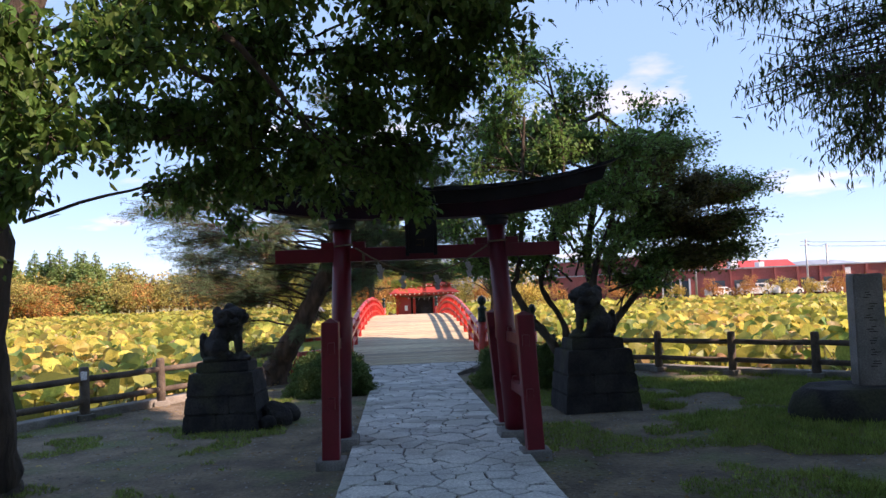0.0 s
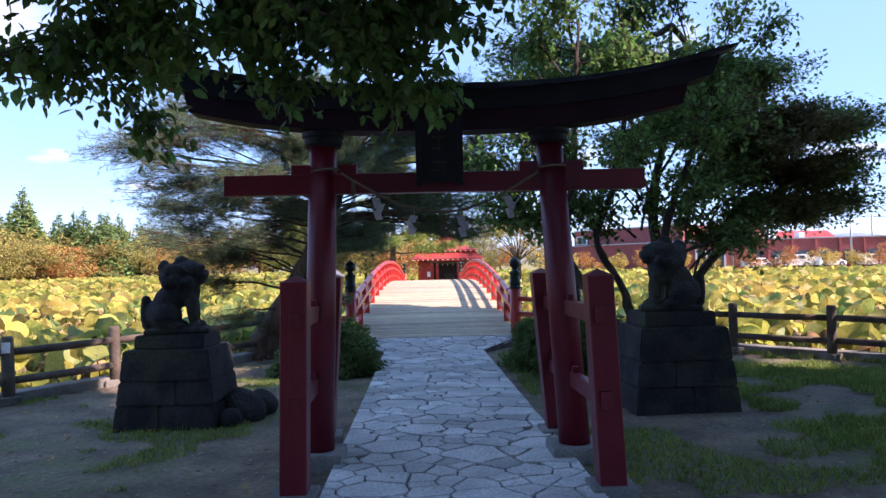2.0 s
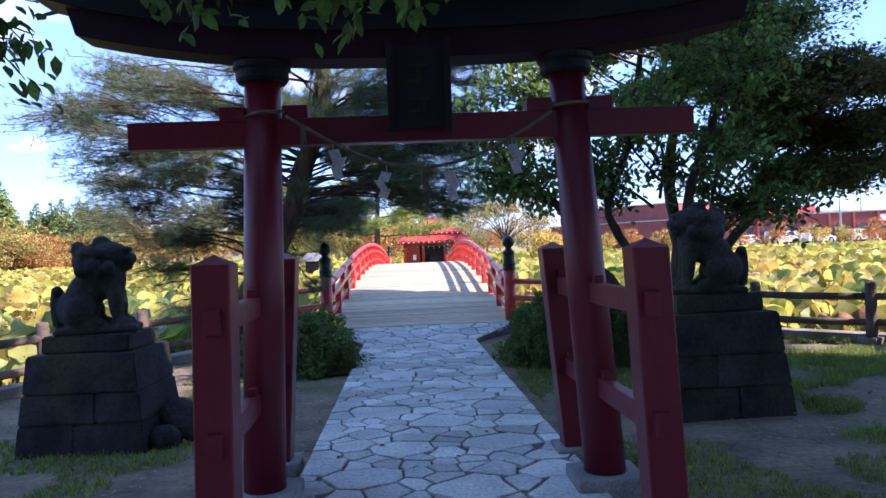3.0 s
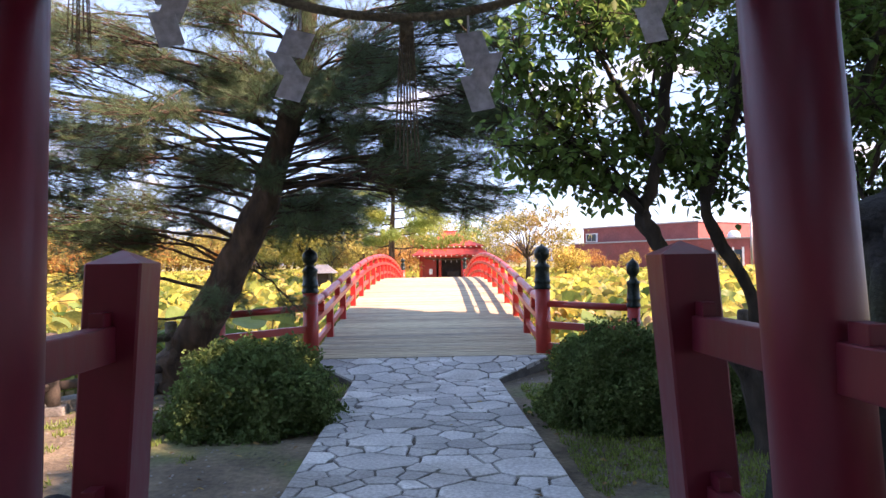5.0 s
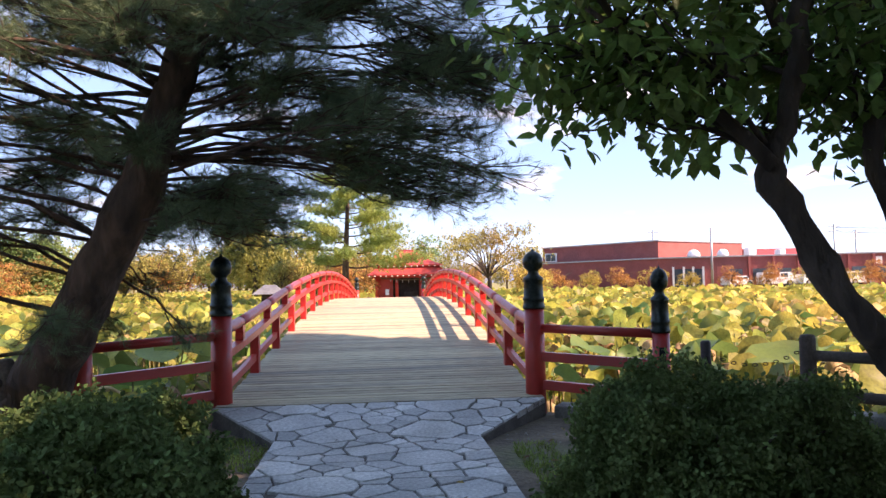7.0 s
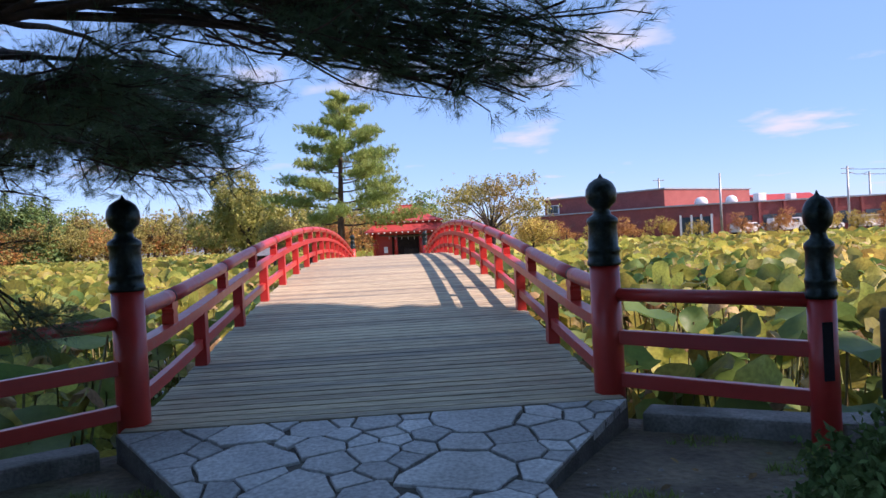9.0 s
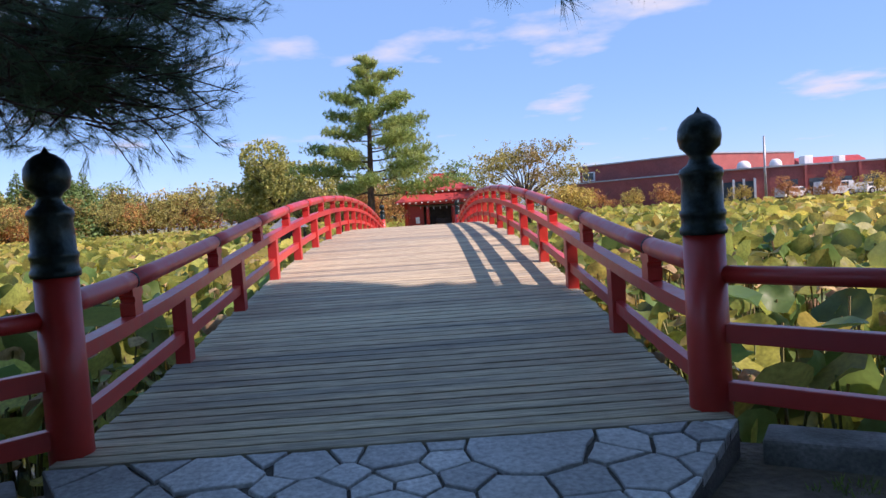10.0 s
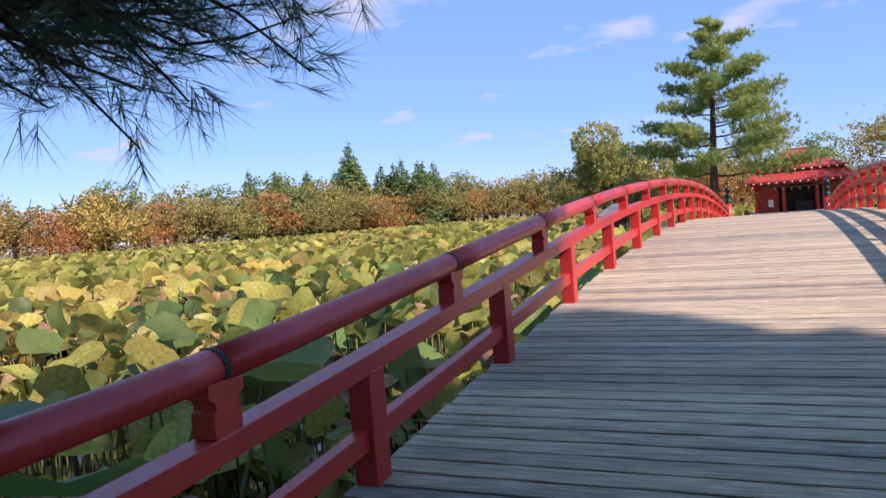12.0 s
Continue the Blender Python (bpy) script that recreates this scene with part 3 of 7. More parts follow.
thing("water", bm, "water", "still dark pond water between lotus stalks", "water", kind="structure", m=pose(0, 90, -0.75))

# the far bank, a ring of land round the pond, and the shrine's islet
BANK = [(-150, -40), (-98, 40), (-88, 70), (-84, 88), (-72, 112), (-62, 150), (-30, 172), (4, 150), (10, 118), (16, 98), (28, 80), (50, 72), (75, 66), (105, 20), (110, -40)]


def bank():
    bm = bmesh.new()
    inner = [bm.verts.new((x, y, -0.5)) for x, y in BANK]
    mid = [bm.verts.new((x * 1.02, y * 1.01 + 1, 0.25)) for x, y in BANK]
    outer = [bm.verts.new((x * 14, (y - 60) * 14 + 60 if y > 60 else y * 14, 0.4)) for x, y in BANK]
    for a, b in ((inner, mid), (mid, outer)):
        for i in range(len(BANK) - 1):
            bm.faces.new((a[i], a[i + 1], b[i + 1], b[i]))
    thing("far_bank", bm, "land", "grassy far bank of the pond in autumn colours", "ground", kind="structure")
    bm = bmesh.new()
    slab(bm, [(-9 + 17 * (0.5 + 0.5 * math.cos(a)) * 1.0 - 0.5, 56 + 12.5 * math.sin(a)) for a in (2 * math.pi * k / 28 for k in range(28))], -1.2, 0.05, 0.5)
    thing("islet", bm, "land", "low grassy islet under the shrine", "ground", kind="structure")


bank()

# distant hills
def hills(name, dist, height, seed, x0, x1):
    bm = bmesh.new()
    lo, hi, n = [], [], 90
    for k in range(n + 1):
        x = x0 + (x1 - x0) * k / n
        h = height * (0.45 + 0.75 * noise.noise((x * 2.2 / dist + seed, seed * 1.7, 0)) + 0.25 * noise.noise((x * 9 / dist, seed, 2.0)))
        lo.append(bm.verts.new((x, dist, -5)))
        hi.append(bm.verts.new((x, dist + 60, max(4, h))))
    for k in range(n):
        bm.faces.new((lo[k], lo[k + 1], hi[k + 1], hi[k]))
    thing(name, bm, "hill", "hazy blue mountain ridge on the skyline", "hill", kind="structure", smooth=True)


hills("backdrop", 1900, 92, 3.1, -1600, 1900)

# ---- stone kerbs along the pond edge ----
def kerb(a, b, h=0.11, w=0.28):
    a, b = Vector((*a, 0)), Vector((*b, 0))
    d = b - a
    ang = math.atan2(d.y, d.x)
    bm = bmesh.new()
    box(bm, (d.length / 2, 0, h / 2 - 0.15), (d.length - 0.012, w, h + 0.3), 0.02)
    thing("kerb", bm, "concrete", "worn grey concrete kerb at the pond edge", "kerb", "kerbs of the pond", "structure", m=pose(a.x, a.y, 0, 0, 0, math.degrees(ang)))


EDGE_R = [(1.78, 16.62), (2.72, 16.05), (3.9, 15.92), (5.07, 14.9), (6.1, 13.74), (7.18, 12.68), (8.24, 11.6), (9.3, 10.5), (10.4, 9.4)]
EDGE_L = [(-1.78, 16.62), (-2.72, 16.05), (-3.13, 15.72), (-3.87, 14.3), (-4.6, 13.0), (-5.36, 11.72), (-6.11, 10.42), (-6.88, 9.15), (-7.65, 7.9)]
for edge in (EDGE_R, EDGE_L):
    for p, q in zip(edge, edge[1:]):
        kerb(p, q)

# ---- wooden log fence ----
def log_fence(points, slip):
    for i, (x, y) in enumerate(points):
        fp = group_of("fence_post", "short weathered log fence post at the pond", "fence post", pose(x, y, 0, rz=13 * i), "posts of the log fence")
        lean = slip * 0.3
        part("post", rings(bmesh.new(), [((0, 0, -0.2), 0.078), ((0.004, 0, 0.3), 0.075), ((lean * 0.02, 0, 0.78), 0.072), ((lean * 0.02, 0, 0.81), 0.06), ((lean * 0.02, 0, 0.815), 0.03)], 14), "log", fp, smooth=True)
        box_part("footing", (0, 0, 0.03), (0.26, 0.26, 0.1), "concrete", fp, 0.015, "concrete footing")
        if i + 1 < len(points):
            x2, y2 = points[i + 1]
            for h in (0.62, 0.27):
                rail = rings(bmesh.new(), [((x, y, h + 0.004), 0.048), (((x + x2) / 2, (y + y2) / 2, h - 0.008), 0.052), ((x2, y2, h), 0.048)], 12)
                thing("fence_rail", rail, "log", "round weathered wooden rail of the pond fence", "fence rail", "rails of the log fence", smooth=True)


FENCE_R = [(3.92, 15.72), (4.99, 14.72), (6.03, 13.58), (7.09, 12.53), (8.15, 11.45), (9.2, 10.35), (10.25, 9.25)]
FENCE_L = [(-3.05, 15.5), (-3.8, 14.18), (-4.5, 12.88), (-5.27, 11.62), (-6.02, 10.35), (-6.8, 9.08), (-7.55, 7.8)]
log_fence(FENCE_R, 1.0)
log_fence(FENCE_L, -1.0)
# a small white notice tied to one post
bm = box(bmesh.new(), (0, 0, 0), (0.09, 0.012, 0.13), 0.002)
thing("notice", bm, "white", "small white notice on a fence post", "notice", m=pose(-5.24, 11.53, 0.68, 0, 0, 20))


# ---- torii gate ----
def torii():
    g = group_of("torii_gate", "red wooden torii gate with dark curved top beam", "torii gate", about((0, 8.42, 0), (-0.12, 8.35, 0), 0.934))
    Y = 8.42
    for s, xb, xt in ((-1, -0.975, -0.885), (1, 1.21, 1.05)):
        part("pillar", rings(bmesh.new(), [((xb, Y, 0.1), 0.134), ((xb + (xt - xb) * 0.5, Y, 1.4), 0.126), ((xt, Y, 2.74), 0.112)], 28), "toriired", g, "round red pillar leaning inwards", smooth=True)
        part("pillar_collar", lathe(bmesh.new(), [(0.15, 0), (0.165, 0.02), (0.165, 0.07), (0.18, 0.085), (0.18, 0.12), (0.15, 0.13)], 28, (xt, Y, 2.70)), "black", g, "black collar below the lintel", smooth=False)
        part("base_stone", box(bmesh.new(), (xb, Y, 0.055), (0.44, 0.42, 0.17), 0.02), "palestone", g, "square stone footing")
        # outer legs, before and behind the pillar
        for yl, xl, w, lean in ((7.42, -1.0, 0.19, 0.03), (9.26, -1.04, 0.20, 0.10)) if s < 0 else ((7.42, 1.265, 0.19, -0.06), (9.26, 1.205, 0.20, -0.12)):
            leg = bmesh.new()
            q = [leg.verts.new((xl + sx * w / 2 + (lean if z > 1 else 0), yl + sy * w / 2, z)) for z in (0.06, 1.58) for sx, sy in ((-1, -1), (1, -1), (1, 1), (-1, 1))]
            tip = leg.verts.new((xl + lean, yl, 1.63))
            for k in range(4):
                leg.faces.new((q[k], q[(k + 1) % 4], q[4 + (k + 1) % 4], q[4 + k]))
                leg.faces.new((q[4 + k], q[4 + (k + 1) % 4], tip))
            leg.faces.new(q[:4][::-1])
            bmesh.ops.bevel(leg, geom=[e for e in leg.edges if e.calc_length() > 1], offset=0.008, segments=1, affect="EDGES")
            part("support_leg", leg, "toriired", g, "square red leg with a pointed top")
            part("leg_stone", box(bmesh.new(), (xl, yl, 0.02), (w + 0.13, w + 0.13, 0.14), 0.012), "palestone", g, "square stone footing")
        for z, h in ((1.30, 0.125), (0.70, 0.125)):
            y0, y1 = 7.28, 9.42
            x0 = (-0.985 if s < 0 else 1.245) + (0.02 if s < 0 else -0.04) * z
            xe = (-1.04 if s < 0 else 1.205) + (0.055 if s < 0 else -0.07) * z
            bb = bmesh.new()
            ang = math.atan2(xe - x0, y1 - y0)
            box(bb, ((x0 + xe) / 2, (y0 + y1) / 2, z), (0.075, y1 - y0, h), 0.006, Matrix.Rotation(-ang, 4, "Z"))
            part("tie_beam", bb, "toriired", g, "red beam through pillar and legs")
            for yw in (Y - 0.19, Y + 0.19, 7.60, 9.13):
                xm = x0 + (xe - x0) * (yw - y0) / (y1 - y0)
                box_part("wedge", (xm, yw, z + h / 2 + 0.02), (0.05, 0.085, 0.06), "toriired", g, 0.004)
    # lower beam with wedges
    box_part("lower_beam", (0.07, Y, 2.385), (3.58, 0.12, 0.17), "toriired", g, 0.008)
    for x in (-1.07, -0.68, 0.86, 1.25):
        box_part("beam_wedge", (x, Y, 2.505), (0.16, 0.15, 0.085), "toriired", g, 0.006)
    # the two curved top beams
    def sweep(x):
        t = (x - 0.1) / 2.3
        return 0.25 * abs(t) ** 2.6
    def beam(half, z, hh, hw, slant):
        bm = bmesh.new()
        n, rows = 24, []
        for k in range(n + 1):
            x = 0.1 - half + 2 * half * k / n
            end = (1 if k == n else -1 if k == 0 else 0) * slant
            rows.append([bm.verts.new((x + (end if sz > 0 else 0), Y + sy * hw, z + sz * hh + sweep(x))) for sy, sz in ((-1, -1), (1, -1), (1, 1), (-1, 1))])
        for a, b in zip(rows, rows[1:]):
            for j in range(4):
                bm.faces.new((a[j], a[(j + 1) % 4], b[(j + 1) % 4], b[j]))
        bm.faces.new(rows[0][::-1])
        bm.faces.new(rows[-1])
        return bm
    part("under_lintel", beam(2.08, 2.895, 0.085, 0.13, 0.05), "lintel", g, "red under-lintel, darkened in colour for its shade")
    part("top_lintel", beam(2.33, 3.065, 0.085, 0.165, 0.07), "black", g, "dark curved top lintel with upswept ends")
    part("ridge_cover", beam(2.5, 3.165, 0.022, 0.225, 0.05), "copper", g, "sheet-metal cover with a pale edge")
    # name board
    nb = part("name_board", box(bmesh.new(), (0.10, Y - 0.16, 2.62), (0.33, 0.05, 0.5), 0.01, Matrix.Rotation(radians(6), 4, "X")), "black", g, "dark upright name board")
    for sx in (-1, 1):
        part("board_frame", box(bmesh.new(), (0.10 + sx * 0.175, Y - 0.17, 2.62), (0.045, 0.07, 0.56), 0.008, Matrix.Rotation(radians(6), 4, "X")), "black", nb)
    for k, (dx, dz, w, h) in enumerate(((-0.01, 0.12, 0.11, 0.016), (0.0, 0.07, 0.018, 0.12), (-0.03, 0.03, 0.08, 0.014), (0.0, -0.08, 0.12, 0.015), (0.03, -0.12, 0.016, 0.09), (-0.03, -0.15, 0.07, 0.014))):
        part("stroke", box(bmesh.new(), (0.10 + dx, Y - 0.195 - dz * 0.1, 2.62 + dz), (w, 0.006, h)), "gold", nb, "faded gilt brush stroke")
    return g


torii()


# rope and paper streamers on the gate
def sacred_rope():
    r = group_of("sacred_rope", "thin sagging straw rope with white paper streamers", "rope", about((0, 8.42, 0), (-0.12, 8.35, 0), 0.934))
    Y = 8.25
    n, path = 26, []
    for k in range(n + 1):
        t = k / n
        x = -0.72 + 1.64 * t
        path.append(((x, Y - 0.02 * math.sin(math.pi * t), 2.46 - 0.33 * math.sin(math.pi * t) - 0.02 * t), 0.0105))
    part("rope_cord", rings(bmesh.new(), path, 8), "rope", r, smooth=True)
    for xc, yc in ((-0.865, 8.42), (1.06, 8.42)):
        ring = [((xc + 0.135 * math.cos(a), yc + 0.135 * math.sin(a), 2.50 + 0.01 * math.cos(a)), 0.011) for a in (2 * math.pi * k / 22 for k in range(23))]
        part("rope_loop", rings(bmesh.new(), ring, 6), "rope", r, smooth=True)
    for x, sgn in ((-0.44, 1), (-0.12, -1), (0.26, 1), (0.66, 1)):
        t = (x + 0.72) / 1.64
        z = 2.455 - 0.33 * math.sin(math.pi * t) - 0.02 * t
        bm = bmesh.new()
        rings(bm, [((x, Y - 0.012, z), 0.003), ((x, Y - 0.014, z - 0.05), 0.003)], 4)
        cx, cz = x, z - 0.045
        st = part("paper_streamer", bm, "paper", r, "folded zigzag paper streamer")
        for k in range(3):
            wd, hh, sh = 0.062 - 0.004 * k, 0.068, sgn * (0.034 if k % 2 else -0.026)
            yy = Y - 0.012 - 0.004 * k
            q = [(cx - wd / 2, cz), (cx + wd / 2, cz + 0.012 * sgn), (cx + wd / 2 - sh, cz - hh), (cx - wd / 2 - sh, cz - hh - 0.012 * sgn)]
            bm = bmesh.new()
            f0 = [bm.verts.new((u, yy + 0.010 * (i in (1, 2)), w)) for i, (u, w) in enumerate(q)]
            f1 = [bm.verts.new((u, yy + 0.0015 + 0.010 * (i in (1, 2)), w)) for i, (u, w) in enumerate(q)]
            bm.faces.new(f0)
            bm.faces.new(f1[::-1])
            for i in range(4):
                bm.faces.new((f0[i], f1[i], f1[(i + 1) % 4], f0[(i + 1) % 4]))
            part("fold", bm, "paper", st)
            cx += -sh + (0.026 * sgn if k % 2 == 0 else -0.012 * sgn)
            cz -= hh * 0.74
    for x in (-0.62, 0.12):
        t = (x + 0.72) / 1.64
        z = 2.46 - 0.33 * math.sin(math.pi * t)
        tas = bmesh.new()
        for k in range(7):
            rings(tas, [((x + 0.004 * k - 0.012, Y, z), 0.003), ((x + 0.009 * k - 0.03, Y + 0.004 * (k % 3), z - 0.30 - 0.02 * (k % 4)), 0.002)], 4)
        part("straw_tassel", tas, "rope", r, "hanging straw tassel")


sacred_rope()


# ---- guardian lions on stone plinths ----
def plinth(x, y, mirror, wide, tall):
    p = group_of("plinth", "dark mossy stone plinth of stacked blocks", "plinth", pose(x, y, 0, rz=2 * mirror) @ Matrix.Diagonal((wide, wide, tall, 1)), "plinths of the guardian lions")
    def course(z0, z1, w0, w1, d0, d1, split, name, label):
        xs = [-1] + split + [1]
        for a, b in zip(xs, xs[1:]):
            bm = bmesh.new()
            lo = [bm.verts.new((ax * w0 / 2, ay * d0 / 2, z0)) for ax, ay in ((a, -1), (b, -1), (b, 1), (a, 1))]
            hi = [bm.verts.new((ax * w1 / 2, ay * d1 / 2, z1)) for ax, ay in ((a, -1), (b, -1), (b, 1), (a, 1))]
            for k in range(4):
                bm.faces.new((lo[k], lo[(k + 1) % 4], hi[(k + 1) % 4], hi[k]))
            bm.faces.new(hi)
            bm.faces.new(lo[::-1])
            bmesh.ops.bevel(bm, geom=bm.edges[:], offset=0.014, segments=2, affect="EDGES")
            part(name, bm, "darkstone", p, label)
    course(-0.12, 0.245, 1.18, 1.10, 1.02, 0.97, [0.1 * mirror], "block", "")
    course(0.25, 0.50, 1.10, 1.04, 0.97, 0.92, [-0.25 * mirror], "block", "")
    course(0.505, 0.83, 1.03, 0.96, 0.92, 0.87, [], "block", "")
    course(0.835, 0.98, 0.80, 0.78, 0.66, 0.64, [], "top_slab", "raised slab under the lion")


def lion(x, y, z, face, tail_side):
    """A seated guardian lion, carved of dark stone; face: degrees about the upright, looking along local +x."""
    bm = bmesh.new()
    def ball(c, s, ry=0.0, rz=0.0):
        bmesh.ops.create_icosphere(bm, subdivisions=3, radius=1.0, matrix=Matrix.Translation(c) @ Euler((0, radians(ry), radians(rz))).to_matrix().to_4x4() @ Matrix.Diagonal((*s, 1)))
    box(bm, (0, 0, 0.03), (0.64, 0.38, 0.06), 0.015)
    ball((-0.15, 0, 0.21), (0.17, 0.175, 0.17))                      # haunches
    ball((-0.09, 0, 0.34), (0.15, 0.155, 0.18), 30)                  # loins
    ball((0.0, 0, 0.45), (0.155, 0.16, 0.18), 25)                    # back
    ball((0.09, 0, 0.44), (0.135, 0.155, 0.17))                      # chest
    for s in (-1, 1):
        ball((-0.11, s * 0.135, 0.18), (0.14, 0.075, 0.14))          # thighs
        ball((-0.02, s * 0.145, 0.085), (0.11, 0.06, 0.05))          # hind feet
        ball((0.15, s * 0.10, 0.27), (0.062, 0.06, 0.21), -5)        # forelegs
        ball((0.19, s * 0.10, 0.085), (0.085, 0.062, 0.045))         # paws
        ball((0.02, s * 0.17, 0.67), (0.07, 0.035, 0.05), 20)        # ears, laid back
        ball((0.235, s * 0.065, 0.685), (0.04, 0.035, 0.03))         # brows
        ball((0.235, s * 0.05, 0.64), (0.022, 0.02, 0.02))           # eyes
        for k in range(4):
            ball((-0.10 + 0.075 * k, s * (0.15 + 0.012 * k), 0.52 + 0.02 * (k % 2)), (0.05, 0.045, 0.055))   # mane curls
    ball((0.10, 0, 0.635), (0.165, 0.165, 0.125))                    # head
    ball((-0.03, 0, 0.585), (0.165, 0.18, 0.145), 25)                # mane
    ball((0.235, 0, 0.605), (0.075, 0.11, 0.06))                     # muzzle
    ball((0.275, 0, 0.632), (0.035, 0.05, 0.028))                    # nose
    ball((0.22, 0, 0.535), (0.06, 0.085, 0.028))                     # jaw
    ball((0.04, 0, 0.755), (0.07, 0.06, 0.055))                      # top knot
    for k in range(9):
        a = radians(50 + 28 * k)
        ball((-0.02 + 0.12 * math.cos(a), 0.17 * math.sin(a), 0.60 + 0.11 * math.cos(a * 1.7)), (0.055, 0.05, 0.06))
    for k in range(6):
        ball((-0.315 - 0.012 * math.sin(k * 0.6), tail_side * 0.02, 0.10 + 0.05 * k), (0.048, 0.06, 0.055))
    ob = thing("guardian_lion", bm, "darkstone", "seated guardian lion carved of dark stone, on its plinth", "statue", "guardian lions", smooth=True, m=pose(x, y, z, 0, 0, face))
    rm = ob.modifiers.new("carved", "REMESH")
    rm.mode, rm.voxel_size, rm.use_smooth_shade = "VOXEL", 0.016, True
    return ob


plinth(-2.75, 10.28, -1, 0.89, 0.935)
plinth(2.49, 10.4, 1, 0.95, 1.04)
lion(-2.74, 10.24, 0.915, 12, 1)
lion(2.47, 10.34, 1.017, 168, -1)

# rubble leaning at the left plinth's foot
for k, (x, y, s, a) in enumerate(((-2.1, 10.3, 0.22, 20), (-2.0, 10.6, 0.17, 50), (-2.13, 10.0, 0.12, 80))):
    bm = bmesh.new()
    bmesh.ops.create_icosphere(bm, subdivisions=3, radius=s)
    for v in bm.verts:
        v.co *= 1 + 0.35 * noise.noise(v.co * 4 + Vector((k * 3, 0, 0)))
        v.co.z = v.co.z * 0.95
    thing("boulder", bm, "darkstone", "rough dark boulder beside the plinth", "stone", "boulders at the plinth", smooth=False, m=pose(x, y, s * 0.55, 0, 0, a))


# ---- inscribed stone pillar on a boulder ----
def stele():
    bm = bmesh.new()
    slab(bm, [(-0.205, -0.17), (0.205, -0.17), (0.205, 0.17), (-0.205, 0.17)], 0.0, 1.56, 0.02)
    for v in bm.verts:
        if v.co.z > 1.5:
            v.co.z += 0.07 - 0.25 * abs(v.co.x)
        v.co.x *= 1 - 0.05 * v.co.z
    bmesh.ops.bevel(bm, geom=[e for e in bm.edges if e.calc_length() > 0.1], offset=0.025, segments=2, affect="EDGES")
    st = thing("stone_marker", bm, "palestone", "tall grey stone marker pillar with worn carved writing", "stone marker", m=pose(5.65, 8.8, 0.36, 0, 0, -14) @ Matrix.Scale(0.9, 4))
    rng = random.Random(4)
    for k in range(7):
        for j in range(3):
            box_part("carved_stroke", (rng.uniform(-0.05, 0.05), -0.171, 1.32 - 0.16 * k - 0.035 * j), (rng.uniform(0.05, 0.12), 0.006, 0.012), "darkstone", st, 0)
    bm = bmesh.new()
    bmesh.ops.create_icosphere(bm, subdivisions=4, radius=1)
    for v in bm.verts:
        n = noise.noise(v.co * 1.6) * 0.22 + noise.noise(v.co * 5) * 0.05
        v.co = Vector((v.co.x * 1.02, v.co.y * 0.62, max(-0.3, min(v.co.z, 0.55)) * 0.78)) * (1 + n)
        v.co.z = min(v.co.z, 0.42)
    thing("marker_boulder", bm, "darkstone", "broad dark boulder carrying the stone marker", "boulder", smooth=True, m=pose(5.58, 8.8, 0.0) @ Matrix.Scale(0.9, 4))


stele()


# ---- arched red bridge ----
def bx(x, y):
    """The bridge runs a little to the side of the path's line."""
    return x + (y - 16.8) * 0.011


def lift(y):
    """The rails ease off level towards the end posts."""
    return 0.12 * math.exp(-(y - 16.8) / 1.1) + 0.12 * math.exp((y - 44.3) / 1.1)


HALF, Y0, Y1 = 1.58, 16.62, 44.4
POST_Y = [18.5 + 1.65 * k for k in range(15)]


def newel(x, y, z, tall, capped, parent, r=0.105):
    n = part("newel_post", rings(bmesh.new(), [((x, y, z - 0.5), r * 1.02), ((x, y, z + tall * 0.5), r), ((x, y, z + tall), r * 0.97)], 28), "red", parent, "round red newel post", smooth=True)
    if capped:
        part("post_cap", lathe(bmesh.new(), [(r * 1.06, 0), (r * 1.10, 0.012), (r * 1.10, 0.03), (r * 1.02, 0.042), (r * 1.02, 0.085), (r * 1.07, 0.095), (r * 1.07, 0.115), (r * 0.98, 0.125), (r * 0.93, 0.275), (r * 1.0, 0.29), (r * 1.03, 0.305), (r * 0.98, 0.325), (r * 0.62, 0.35), (r * 0.5, 0.385),
                                             (r * 0.62, 0.405), (r * 0.93, 0.435), (r * 1.02, 0.48), (r * 0.98, 0.525), (r * 0.78, 0.565), (r * 0.45, 0.592), (r * 0.2, 0.603), (r * 0.13, 0.612), (0.002, 0.634)], 28, (x, y, z + tall - 0.01)), "bronze", n, "dark bronze cap with an onion finial", smooth=True)
    return n


def side_rails(parent, a, b, heights):
    for k, h in enumerate(heights):
        if k == 0:
            bm = rings(bmesh.new(), [((a[0], a[1], h), 0.045), ((b[0], b[1], h - 0.03), 0.045)], 14)
        else:
            d = Vector((b[0] - a[0], b[1] - a[1], -0.03))
            rot = Matrix.Rotation(math.atan2(d.y, d.x), 4, "Z") @ Matrix.Rotation(math.atan2(0.03, d.xy.length), 4, "Y")
            bm = box(bmesh.new(), ((a[0] + b[0]) / 2, (a[1] + b[1]) / 2, h - 0.015), (d.length, 0.07, 0.095), 0.006, rot)
        part("side_rail", bm, "red", parent, smooth=k == 0)


